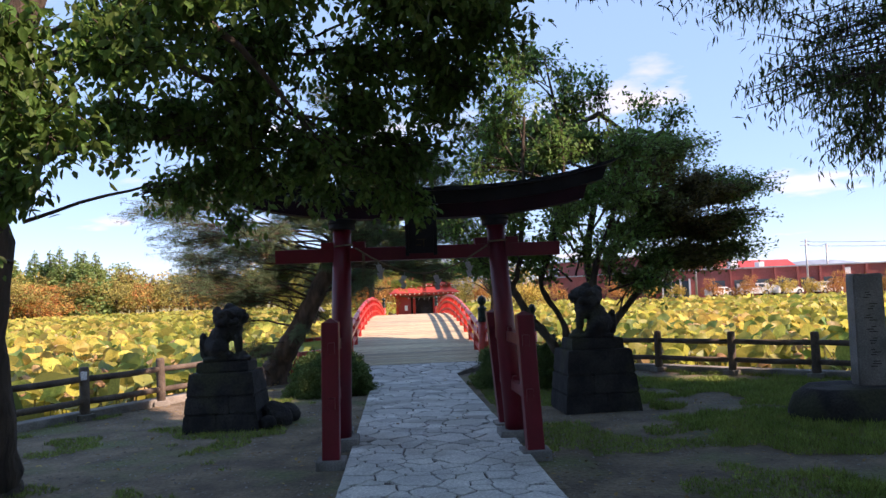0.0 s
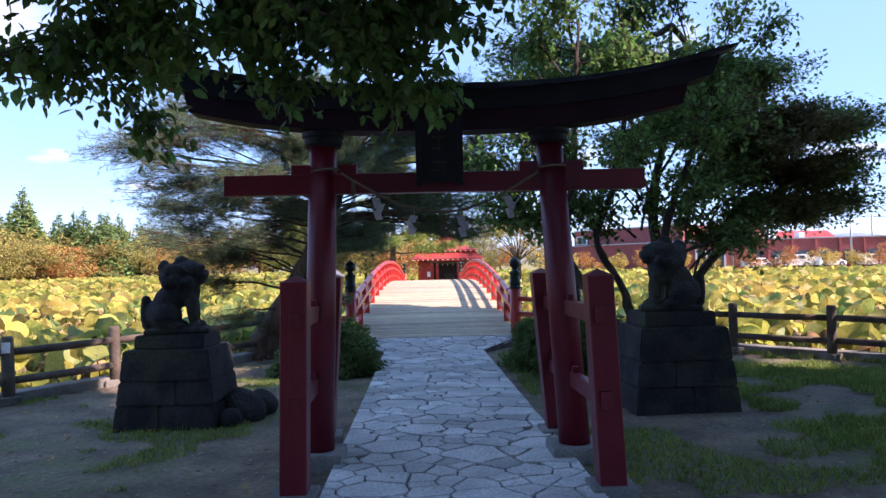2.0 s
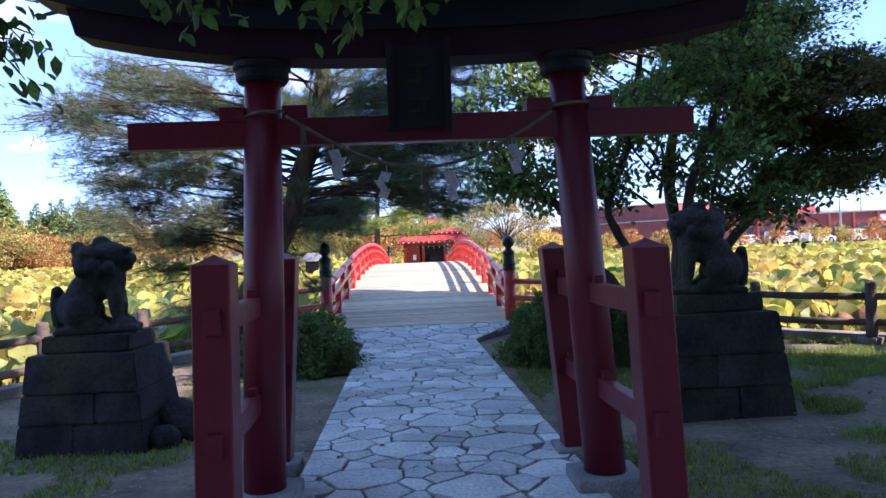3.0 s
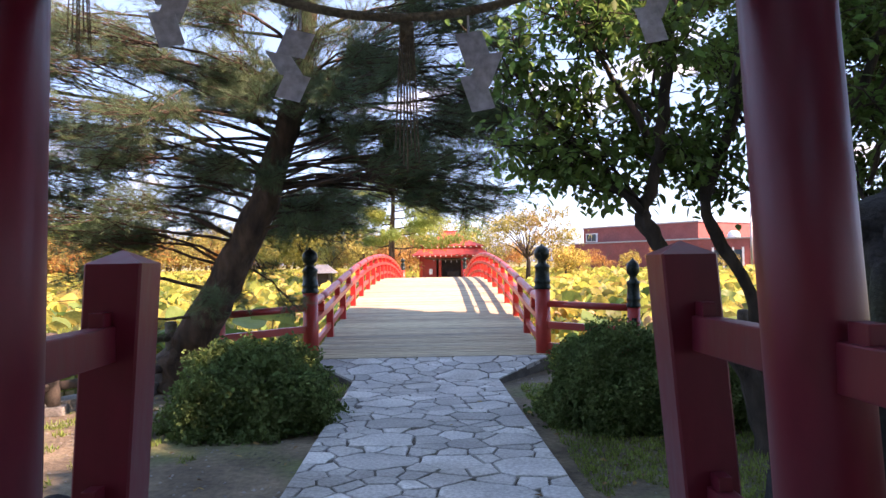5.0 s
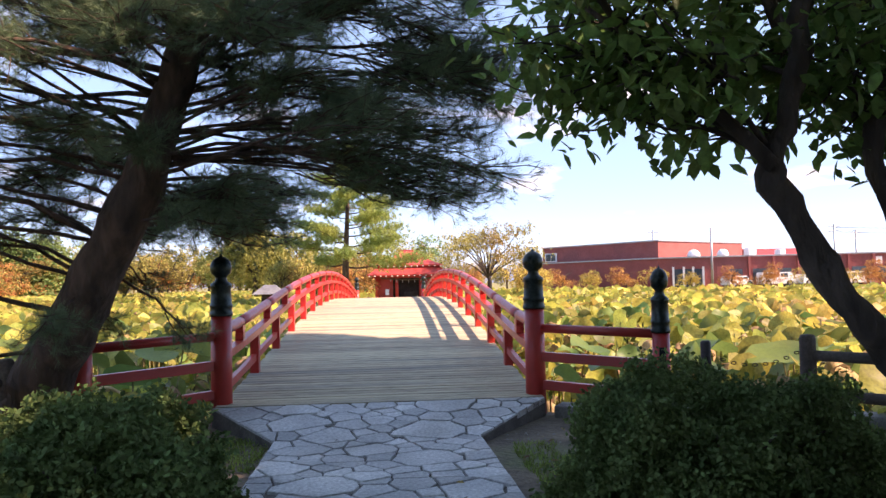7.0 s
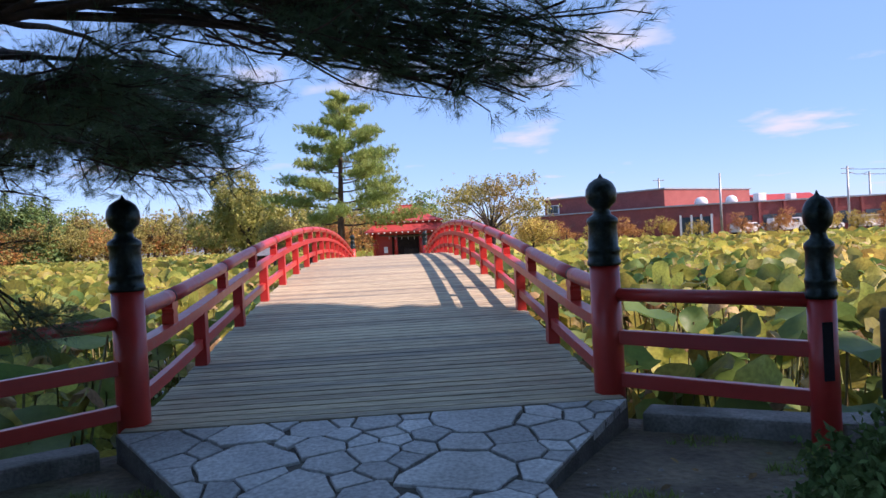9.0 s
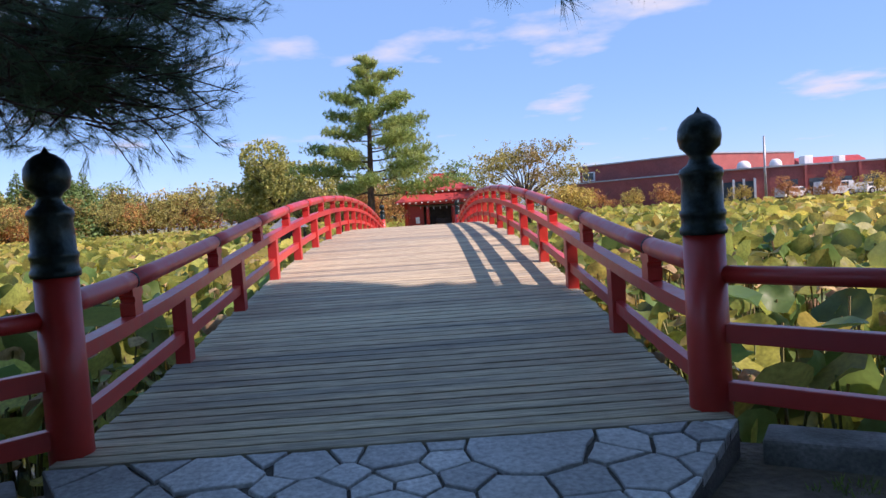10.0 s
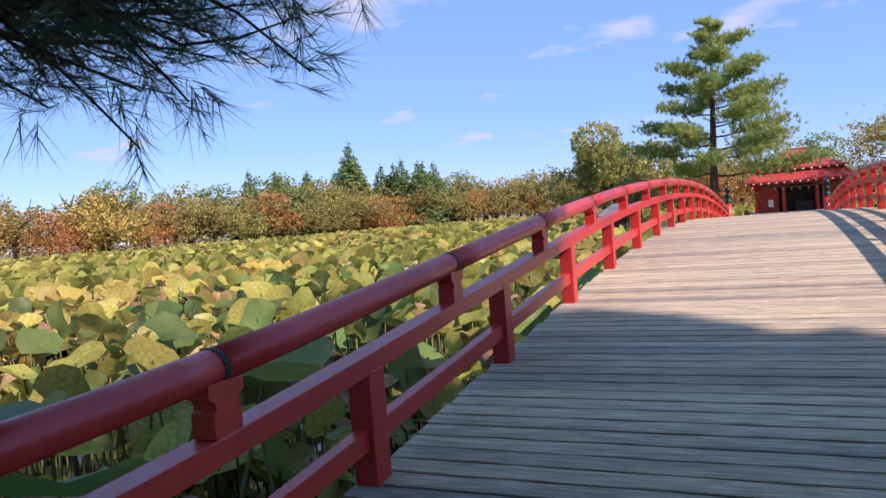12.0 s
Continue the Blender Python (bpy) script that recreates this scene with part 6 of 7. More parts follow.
LOTUS_SPOTS = [(-2.6, 19.2, 0.62, 0.40), (-3.3, 20.4, 0.45, 0.33), (-2.9, 18.1, 0.35, 0.34), (-4.3, 18.6, 0.42, 0.36), (-3.8, 17.3, 0.3, 0.3), (-5.2, 17.5, 0.4, 0.36), (-6.2, 15.6, 0.42, 0.38), (-6.6, 13.6, 0.46, 0.4), (-5.6, 15.0, 0.32, 0.33),
               (2.9, 18.2, 0.30, 0.33), (3.6, 17.2, 0.36, 0.36), (4.6, 17.4, 0.48, 0.4), (5.9, 16.2, 0.40, 0.36), (4.2, 18.8, 0.42, 0.34), (7.2, 15.6, 0.45, 0.38), (8.4, 14.6, 0.5, 0.4), (3.1, 20.1, 0.36, 0.32), (5.6, 18.8, 0.46, 0.38), (-7.6, 12.2, 0.45, 0.4), (9.6, 14.2, 0.44, 0.36)]
for k, (x, y, z, r) in enumerate(LOTUS_SPOTS):
    lo = group_of("lotus_plant", "single tall green lotus leaf on its stalk", "lotus", pose(x, y, z, rl.uniform(-24, 24), rl.uniform(-24, 24), rl.uniform(0, 360)), "tall lotus leaves at the water's edge")
    v, f = lotus_shape(30 + k, 0.12, 0.2)
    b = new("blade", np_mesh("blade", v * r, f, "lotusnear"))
    b.parent = lo
    part("stalk", rings(bmesh.new(), [((0, 0, -0.2 * r), 0.011), ((0.04, 0.02, -0.6), 0.012), ((0.1, 0.05, -1.45), 0.014)], 6), "stalk", lo)


# ---- grass, weeds and fallen leaves on the ground ----
def ground_cover():
    rng = np.random.default_rng(15)
    n = 230000
    x, y = rng.uniform(-8, 11, n), rng.uniform(2.5, 16.2, n)
    f = np.array([noise.noise((a * 0.55, b * 0.55, 3.0)) + 0.5 * noise.noise((a * 1.9, b * 1.9, 1.0)) for a, b in zip(x, y)])
    side = np.where(x > 1.1, 0.02 + 0.26 * np.clip((x - 2.4) / 2.2, 0, 1.2), -0.16)
    near_edge = np.where((np.abs(x) < 1.35) & (np.abs(x) > 0.95), 0.06, 0.0)
    path_free = (x < -0.95) | (x > 1.07)
    keep = (f + side + near_edge > 0.05) & path_free & inside(x, y, SHORE)
    x, y = x[keep], y[keep]
    n = len(x)
    blade = (np.array([[-0.09, 0, 0], [0.09, 0, 0], [0.05, 0.1, 0.6], [0.1, 0.28, 1.0], [0.25, -0.1, 0.0], [0.33, 0.05, 0.05], [0.6, -0.3, 0.7], [-0.3, -0.1, 0], [-0.22, 0.1, 0], [-0.6, 0.1, 0.6]], float),
             np.array([[0, 1, 2], [0, 2, 3], [4, 5, 6], [7, 8, 9]]))
    ob = new("grass", scatter("grass", np.stack([x, y, rise(x, y) - 0.01], 1), tilt_rot(rng, n, 0.25), rng.uniform(0.035, 0.085, n) * np.where(x > 3.2, 1.15, 0.8), blade, "grass"))
    tagged(ob, "thin short grass and weeds on bare soil", "grass", kind="stuff")
    n = 1500
    x, y = rng.uniform(-6, 8, n), rng.uniform(4, 16, n)
    keep = inside(x, y, SHORE) & (((x < -0.93) | (x > 1.05)) | (rng.random(n) < 0.12))
    x, y = x[keep], y[keep]
    on = (x > -0.93) & (x < 1.05)
    z = rise(x, y) + np.where(on, 0.068, 0.02)
    ob = new("fallen_leaves", scatter("fallen_leaves", np.stack([x, y, z], 1), tilt_rot(rng, len(x), 0.22), rng.uniform(0.035, 0.075, len(x)), OVATE, "litter"))
    tagged(ob, "scattered dry fallen leaves", "leaves", kind="stuff")
    n = 9000
    x, y = rng.uniform(-7, 9, n), rng.uniform(4, 15.8, n)
    keep = inside(x, y, SHORE) & ((x < -0.95) | (x > 1.07))
    x, y = x[keep], y[keep]
    peb = (np.array([[1, 0, 0], [0, 1, 0], [-1, 0, 0], [0, -1, 0], [0, 0, 0.7]], float), np.array([[0, 1, 4], [1, 2, 4], [2, 3, 4], [3, 0, 4]]))
    ob = new("gravel", scatter("gravel", np.stack([x, y, rise(x, y) - 0.004], 1), tilt_rot(rng, len(x), 0.2), rng.uniform(0.006, 0.02, len(x)), peb, "concrete"))
    tagged(ob, "scattered small pebbles in the soil", "gravel", kind="stuff")


ground_cover()


# ---- far trees ----
def far_tree(label, category, kind, leaf, h, w, seed, clumps=620, group="", size=0.5):
    rng = np.random.default_rng(seed)
    t = group_of("tree", label, category, group=group)
    tubes, tips = [], []
    if kind == "conifer":
        part("trunk", rings(bmesh.new(), [((0, 0, -0.3), 0.03 * h), ((0, 0, h * 0.5), 0.018 * h), ((0, 0, h * 0.97), 0.01)], 8), "bark", t)
        zz = 1 - rng.uniform(0.0, 0.95, clumps) ** 0.6
        a, rad = rng.uniform(0, 2 * np.pi, clumps), rng.uniform(0.3, 1.1, clumps) ** 0.6 * (1 - zz) ** 0.9 * w / 2
        p = np.stack([rad * np.cos(a), rad * np.sin(a), zz * h - 0.1 * rad], 1)
    else:
        part("trunk", rings(bmesh.new(), [((0, 0, -0.3), 0.035 * h), ((0.02 * h, 0, h * 0.25), 0.026 * h), ((0, 0.02 * h, h * 0.6), 0.014 * h)], 8), "bark", t)
        for k in range(7):
            a = 2 * math.pi * k / 7 + rng.uniform(-0.3, 0.3)
            tubes.append(limb_path(rng, (0, 0, h * rng.uniform(0.2, 0.5)), (w * 0.33 * math.cos(a), w * 0.33 * math.sin(a), h * rng.uniform(0.55, 0.85)), 0.012 * h, 0.004 * h))
        part("trunk_fork", tubes_mesh(tubes, 5), "bark", t)
        lobes = [np.array([rng.normal(0, w * 0.2), rng.normal(0, w * 0.2), h * rng.uniform(0.25, 0.82)]) for _ in range(9)]
        pick = rng.integers(0, 9, clumps)
        d = rng.normal(size=(clumps, 3))
        d *= (rng.uniform(0.3, 1, clumps) ** 0.4 / np.linalg.norm(d, axis=1))[:, None]
        p = np.array(lobes)[pick] + d * np.array([w * 0.27, w * 0.27, h * 0.2])
        p[:, 2] = np.maximum(p[:, 2], h * 0.06)
    grade = 0.35 + 0.8 * (1 - zz) if kind == "conifer" else 1.1
    ob = new("crown", scatter("crown", p, rand_rot(rng, clumps), rng.uniform(0.6, 1.2, clumps) * size * grade, star_shape(5, seed), leaf))
    ob.parent = t
    return t


rf = random.Random(42)
protos = [far_tree("autumn tree with rusty red leaves on the far bank", "tree", "round", "autumn_red", 7, 8, 101, group="trees on the far bank"),
          far_tree("autumn tree with golden leaves on the far bank", "tree", "round", "autumn_gold", 7.5, 8, 102, group="trees on the far bank"),
          far_tree("broad tree with fading green leaves on the far bank", "tree", "round", "autumn_green", 8, 9, 103, group="trees on the far bank"),
          far_tree("dark green conifer on the far bank", "tree", "conifer", "conifer", 15, 7.5, 104, 1100, group="conifers on the far bank", size=1.25),
          far_tree("round green tree on the far bank", "tree", "round", "conifer", 8, 8, 105, group="trees on the far bank")]
used = set()


def plant(k, x, y, s, z=0.2, wide=1.0):
    m = pose(x, y, z, 0, 0, rf.uniform(0, 360)) @ Matrix.Diagonal((s * wide * rf.uniform(0.9, 1.15), s * wide * rf.uniform(0.9, 1.15), s, 1))
    if k not in used:
        used.add(k)
        protos[k].matrix_world = m
        return
    c = copy_thing(protos[k], Matrix())
    c.matrix_basis = m


LINE = [(-103, 30), (-96, 58), (-90, 80), (-84, 96), (-74, 120), (-66, 150), (-40, 174), (-12, 172), (8, 160)]
for i in range(len(LINE) - 1):
    (xa, ya), (xb, yb) = LINE[i], LINE[i + 1]
    n = int(math.hypot(xb - xa, yb - ya) / 3.6)
    for k in range(n):
        f = (k + rf.random() * 0.6) / n
        x, y = xa + (xb - xa) * f, ya + (yb - ya) * f
        plant(rf.choice((0, 1, 2, 2, 2)), x, y, rf.uniform(0.9, 1.25), -0.5, 1.1)
        ox, oy = x * 1.09, (y - 20) * 1.07 + 22
        plant(rf.choice((1, 2, 2, 4)), ox + rf.uniform(-3, 3), oy + rf.uniform(-2, 4), rf.uniform(1.2, 1.6), 0.1, 1.1)
for k in range(20):
    plant(3, -106 + 2.3 * k + rf.uniform(-0.8, 0.8), 152 + rf.uniform(-5, 6), rf.choice((0.9, 0.98, 1.06, 0.94)) if k != 12 else 1.25, wide=1.3)
# the row before the red building and beyond the shrine
for k in range(15):
    f = k / 14
    plant(rf.choice((0, 1, 0)), 18.5 + 40 * f, 99 - 22 * min(1, f * 1.7) + rf.uniform(-0.8, 0.8), rf.uniform(0.30, 0.42), 0.15)
for k in range(12):
    plant(rf.choice((0, 1, 2)), -6 + 2.0 * k + rf.uniform(-1, 1), 112 + rf.uniform(-6, 10), rf.uniform(0.5, 0.7))

wl_t = far_tree("tall rounded willow turning yellow", "tree", "round", "willow_far", 8.6, 8.2, 120, 4200, size=0.40)
wl_t.matrix_world = pose(-11.9, 78, 0.2)


def islet_pine():
    rng = np.random.default_rng(9)
    t = group_of("tree", "tall sunlit pine with layered branches beside the shrine", "pine tree", pose(-2.5, 56, 0.05))
    h = 10.3
    part("trunk", rings(bmesh.new(), [((0, 0, -0.3), 0.26), ((0.1, 0, 2.5), 0.2), ((0.25, 0, 6), 0.12), ((0.4, 0, h), 0.02)], 12), "pinebark", t, smooth=True)
    tubes, pts = [], []
    for k in range(34):
        f = k / 33
        z = 2.3 + (h - 2.6) * f ** 0.9 + rng.uniform(-0.15, 0.15)
        a = k * 2.399 + rng.uniform(-0.3, 0.3)
        ln = (3.9 * (1 - f) ** 0.7 + 0.4) * rng.uniform(0.45, 1.2) * (1.15 if math.cos(a) > 0 and f < 0.35 else 1.0)
        x0 = 0.1 + 0.03 * z
        e = (x0 + ln * math.cos(a), ln * math.sin(a), z + 0.28 * ln * (0.4 + f))
        tubes.append(limb_path(rng, (x0, 0, z), e, 0.055 * (1 - f) + 0.012, 0.01, -0.06))
        for j in range(int(40 + 74 * ln)):
            s = rng.uniform(0.38, 1.06)
            p = np.array([x0, 0, z]) + (np.array(e) - np.array([x0, 0, z])) * s
            pts.append(p + rng.normal(0, 1, 3) * np.array([0.36, 0.36, 0.17]) * (0.40 + ln * 0.17))
    for path in tubes:
        part("branch", tubes_mesh([path], 5), "pinebark", t)
    pts = np.array(pts)
    c = new("crown", scatter("crown", pts, tilt_rot(rng, len(pts), 0.6, -0.6), rng.uniform(0.2, 0.34, len(pts)), tuft_shape(14, 1.2, 8, 0.05), "needle_sunlit"))
    c.parent = t


islet_pine()


def flat_cherry():
    rng = np.random.default_rng(19)
    t = group_of("tree", "wide low cherry tree with thinning yellow leaves", "tree", pose(7.2, 60, 0.05))
    part("trunk", rings(bmesh.new(), [((0, 0, -0.3), 0.2), ((0.1, 0, 1.3), 0.15), ((0, 0, 2.2), 0.1)], 10), "bark", t, smooth=True)
    tubes, pts = [], []
    for k in range(16):
        a = 2.399 * k
        e = np.array([3.1 * math.cos(a) * rng.uniform(0.5, 1.05), 2.2 * math.sin(a), rng.uniform(2.3, 5.0)])
        tubes.append(limb_path(rng, (0, 0, 1.6), e, 0.07, 0.012, 0.1))
        pts.append(e + rng.normal(0, 1, (110, 3)) * np.array([0.6, 0.6, 0.32]))
    for path in tubes:
        part("branch", tubes_mesh([path], 5), "bark", t)
    pts = np.concatenate(pts)
    c = new("crown", scatter("crown", pts, rand_rot(rng, len(pts)), rng.uniform(0.16, 0.28, len(pts)), star_shape(5, 3), "autumn_green"))
    c.parent = t


flat_cherry()
ct = far_tree("small red maple beside the shrine", "tree", "round", "autumn_red", 3.4, 3.4, 140, 500, size=0.25)
ct.matrix_world = pose(-2.6, 62.5, 0.05)
for k, (x, y, hh, lf) in enumerate(((-7.0, 60, 3.2, "autumn_green"), (-5.0, 63, 3.6, "autumn_green"), (10.5, 63, 2.6, "autumn_gold"), (12.0, 70, 2.9, "autumn_gold"))):
    ct = far_tree("low leafy tree behind the shrine", "tree", "round", lf, hh, hh, 150 + k, 450, "low trees by the shrine", 0.26)
    ct.matrix_world = pose(x, y, 0.05)


rb = np.random.default_rng(2)
bare = group_of("tree", "nearly bare tree on the far bank", "tree", pose(-47, 168, 0.2))
limbs_b, ends_b = [], []
grow(rb, (0, 0, 0), (0, 0, 1), 6.0, 0.35, 3, limbs_b, ends_b, 0.8, 0.12, (2, 3), 0.15, 0.7)
part("trunk", tubes_mesh(limbs_b, 5), "bark", bare)


# ---- shrine ----
def shrine():
    g = group_of("shrine", "small red wooden shrine with a two-tiered red roof", "shrine", pose(1.75, 64, 0.05))
    def hip(name, z0, z1, w0, w1, d0, d1, label):
        bm = bmesh.new()
        rows = []
        for k in range(6):
            f = k / 5
            c = f ** 1.35 if z1 - z0 > 0.6 else f
            w, d = w0 + (w1 - w0) * f, d0 + (d1 - d0) * f
            rows.append([bm.verts.new((sx * w / 2, sy * d / 2, z0 + (z1 - z0) * c)) for sx, sy in ((-1, -1), (1, -1), (1, 1), (-1, 1))])
        rows.insert(0, [bm.verts.new((sx * w0 / 2, sy * d0 / 2, z0 - 0.09)) for sx, sy in ((-1, -1), (1, -1), (1, 1), (-1, 1))])
        for a, b in zip(rows, rows[1:]):
            for k in range(4):
                bm.faces.new((a[k], a[(k + 1) % 4], b[(k + 1) % 4], b[k]))
        bm.faces.new(rows[-1])
        bm.faces.new(rows[0][::-1])
        return part(name, bm, "roofred", g, label)
    lower = hip("lower_roof", 2.0, 2.62, 5.9, 4.3, 5.0, 3.4, "red sheet-metal roof")
    upper = hip("upper_roof", 2.68, 3.72, 4.9, 0.9, 4.0, 0.5, "red sheet-metal roof")
    box_part("ridge", (0, 0, 3.76), (1.1, 0.22, 0.12), "roofred", g)
    for k in range(15):
        part("rafter_end", box(bmesh.new(), (-2.8 + 0.4 * k, -2.44, 1.88), (0.09, 0.12, 0.08)), "white", lower, "white-painted rafter end")
    for k in range(12):
        part("rafter_end", box(bmesh.new(), (-2.31 + 0.42 * k, -1.95, 2.56), (0.09, 0.12, 0.08)), "white", upper, "white-painted rafter end")
    for x in (-2.3, -0.85, 0.85, 2.3):
        part("column", rings(bmesh.new(), [((x, -1.6, 0), 0.12), ((x, -1.6, 1.95), 0.11)], 14), "red", g, smooth=True)
    box_part("back_wall", (0, 1.4, 1.0), (4.8, 0.12, 2.0), "red", g)
    for sx in (-1, 1):
        box_part("side_wall", (sx * 2.35, 0.1, 1.0), (0.1, 2.6, 2.0), "red", g)
        box_part("front_panel", (sx * 1.75, -1.15, 1.0), (1.25, 0.1, 2.0), "red", g)
        box_part("white_panel", (sx * 1.55, -1.72, 0.72), (0.26, 0.03, 0.42), "white", g, 0.004, "white notice")
    # dark panel painted to stand for the shade inside the shrine
    box_part("interior_shade_panel", (0, -0.9, 1.0), (2.6, 0.08, 2.0), "dark", g)
    box_part("floor_platform", (0, 0, 0.1), (5.4, 4.4, 0.2), "concrete", g, 0.02)
    box_part("eave_beam", (0, -1.6, 1.82), (5.2, 0.16, 0.18), "red", g)
    for k in range(7):
        box_part("paper_streamer", (-1.3 + 0.43 * k, -1.78, 1.58 - 0.1 * math.sin(math.pi * k / 6)), (0.06, 0.02, 0.2), "paper", g, 0)
    part("rope", rings(bmesh.new(), [((-2.0 + 4.0 * k / 10, -1.76, 1.74 - 0.14 * math.sin(math.pi * k / 10)), 0.05) for k in range(11)], 8), "rope", g, smooth=True)
    box_part("offering_box", (0.15, -1.35, 0.5), (0.9, 0.5, 0.5), "dark", g, 0.02)


shrine()

# small tiled-roof lantern house on the islet's edge
lh = group_of("lantern_house", "small dark lantern house with a tiled roof", "stone lantern", pose(-6.2, 50, 0.0))
box_part("body", (0, 0, 0.5), (0.8, 0.8, 1.0), "dark", lh, 0.02)
bm = bmesh.new()
slab(bm, [(-0.85, -0.8), (0.85, -0.8), (0.85, 0.8), (-0.85, 0.8)], 0.95, 1.45, 0)
for v in bm.verts:
    if v.co.z > 1.2:
        v.co.x *= 0.35
        v.co.y *= 0.12
part("roof", bm, "tileroof", lh)


# ---- red building across the pond ----
OUT = Matrix.Translation((0.1, 12.4, 1.26)) @ Matrix.Scale(1.3, 4) @ Matrix.Translation((-0.1, -12.4, -1.26))


def hall():
    g = group_of("red_building", "long low maroon building with flat roofs", "building")
    main = bmesh.new()
    slab(main, [(16.9, 87.5), (25.0, 75.5), (36.8, 83.2), (28.7, 95.2)], 0.2, 4.75, 0)
    w = part("upper_block", main, "brick", g, "tall maroon block")
    wing = bmesh.new()
    slab(wing, [(15.2, 86.0), (24.0, 73.0), (28.5, 71.2), (46.5, 66.5), (50, 80), (26, 96)], 0.2, 3.05, 0)
    part("wing", wing, "brick", g, "low maroon wing")
    trim = bmesh.new()
    slab(trim, [(15.1, 86.0), (23.95, 72.85), (28.45, 71.05), (46.6, 66.35), (50.1, 80), (26, 96.1)], 3.05, 3.17, 0)
    part("parapet", trim, "steel", g, "pale parapet edge")
    top = bmesh.new()
    slab(top, [(16.8, 87.5), (25.0, 75.35), (36.95, 83.2), (28.7, 95.35)], 4.75, 4.87, 0)
    part("parapet", top, "steel", g, "pale parapet edge")
    def on_wall(name, a, b, f0, f1, z0, z1, material, out=0.06, label=""):
        a, b = Vector((*a, 0)), Vector((*b, 0))
        d = (b - a).normalized()
        nrm = Vector((d.y, -d.x, 0))
        c = a + (b - a) * (f0 + f1) / 2 + nrm * out * 0.5
        bm = box(bmesh.new(), (0, 0, 0), ((b - a).length * (f1 - f0), out, z1 - z0))
        ob = part(name, bm, material, g, label)
        ob.matrix_local = Matrix.Translation((c.x, c.y, (z0 + z1) / 2)) @ Matrix.Rotation(math.atan2(d.y, d.x), 4, "Z")
        return ob
    A, B, C, D = (16.9, 87.5), (25.0, 75.5), (24.0, 73.0), (28.5, 71.2)
    on_wall("window_frame", A, B, 0.03, 0.14, 3.3, 4.2, "white", 0.1, "white window frame")
    on_wall("window", A, B, 0.04, 0.085, 3.38, 4.12, "glass", 0.14)
    on_wall("window", A, B, 0.09, 0.13, 3.38, 4.12, "glass", 0.14)
    on_wall("entrance", C, D, 0.25, 0.75, 0.2, 2.1, "glass", 0.1, "glazed entrance")
    for f in (0.24, 0.42, 0.58, 0.75):
        on_wall("entrance_column", C, D, f, f + 0.035, 0.2, 2.3, "white", 0.25)
    E1, E2 = (28.5, 71.2), (46.5, 66.5)
    for k in range(9):
        on_wall("window", E1, E2, 0.05 + 0.105 * k, 0.11 + 0.105 * k, 1.0, 2.0, "glass", 0.05)
        on_wall("pillar", E1, E2, 0.135 + 0.105 * k, 0.145 + 0.105 * k, 0.2, 3.05, "brick", 0.3)
    on_wall("round_sign", E1, E2, 0.67, 0.70, 2.2, 2.8, "white", 0.06, "pale round sign")
    for x, y, s in ((27.5, 73.6, 0.55), (30.0, 73.2, 0.5)):
        part("roof_vent", lathe(bmesh.new(), [(s, 0), (s, 0.25), (s * 0.8, 0.5), (s * 0.35, 0.65)], 16, (x, y, 3.17)), "white", g, "white domed roof vent", smooth=True)
    for x, y, s in ((31.9, 72.0, 0.75), (34.4, 71.6, 0.55)):
        part("roof_tank", box(bmesh.new(), (x, y, 3.17 + s * 0.45), (s * 0.95, 0.9, s * 0.9), 0.05), "white", g, "white roof tank")
    g.matrix_world = OUT
    return g


hall()
hs = group_of("house", "distant pale house with a red roof", "building", pose(56, 112, 0.3) @ Matrix.Diagonal((0.9, 1, 0.9, 1)))
box_part("walls", (0, 0, 1.9), (9, 7, 3.8), "cream", hs)
bm = bmesh.new()
slab(bm, [(-5, -4), (5, -4), (5, 4), (-5, 4)], 3.8, 5.6, 0)
for v in bm.verts:
    if v.co.z > 5:
        v.co.y *= 0.05
part("roof", bm, "roofred", hs)


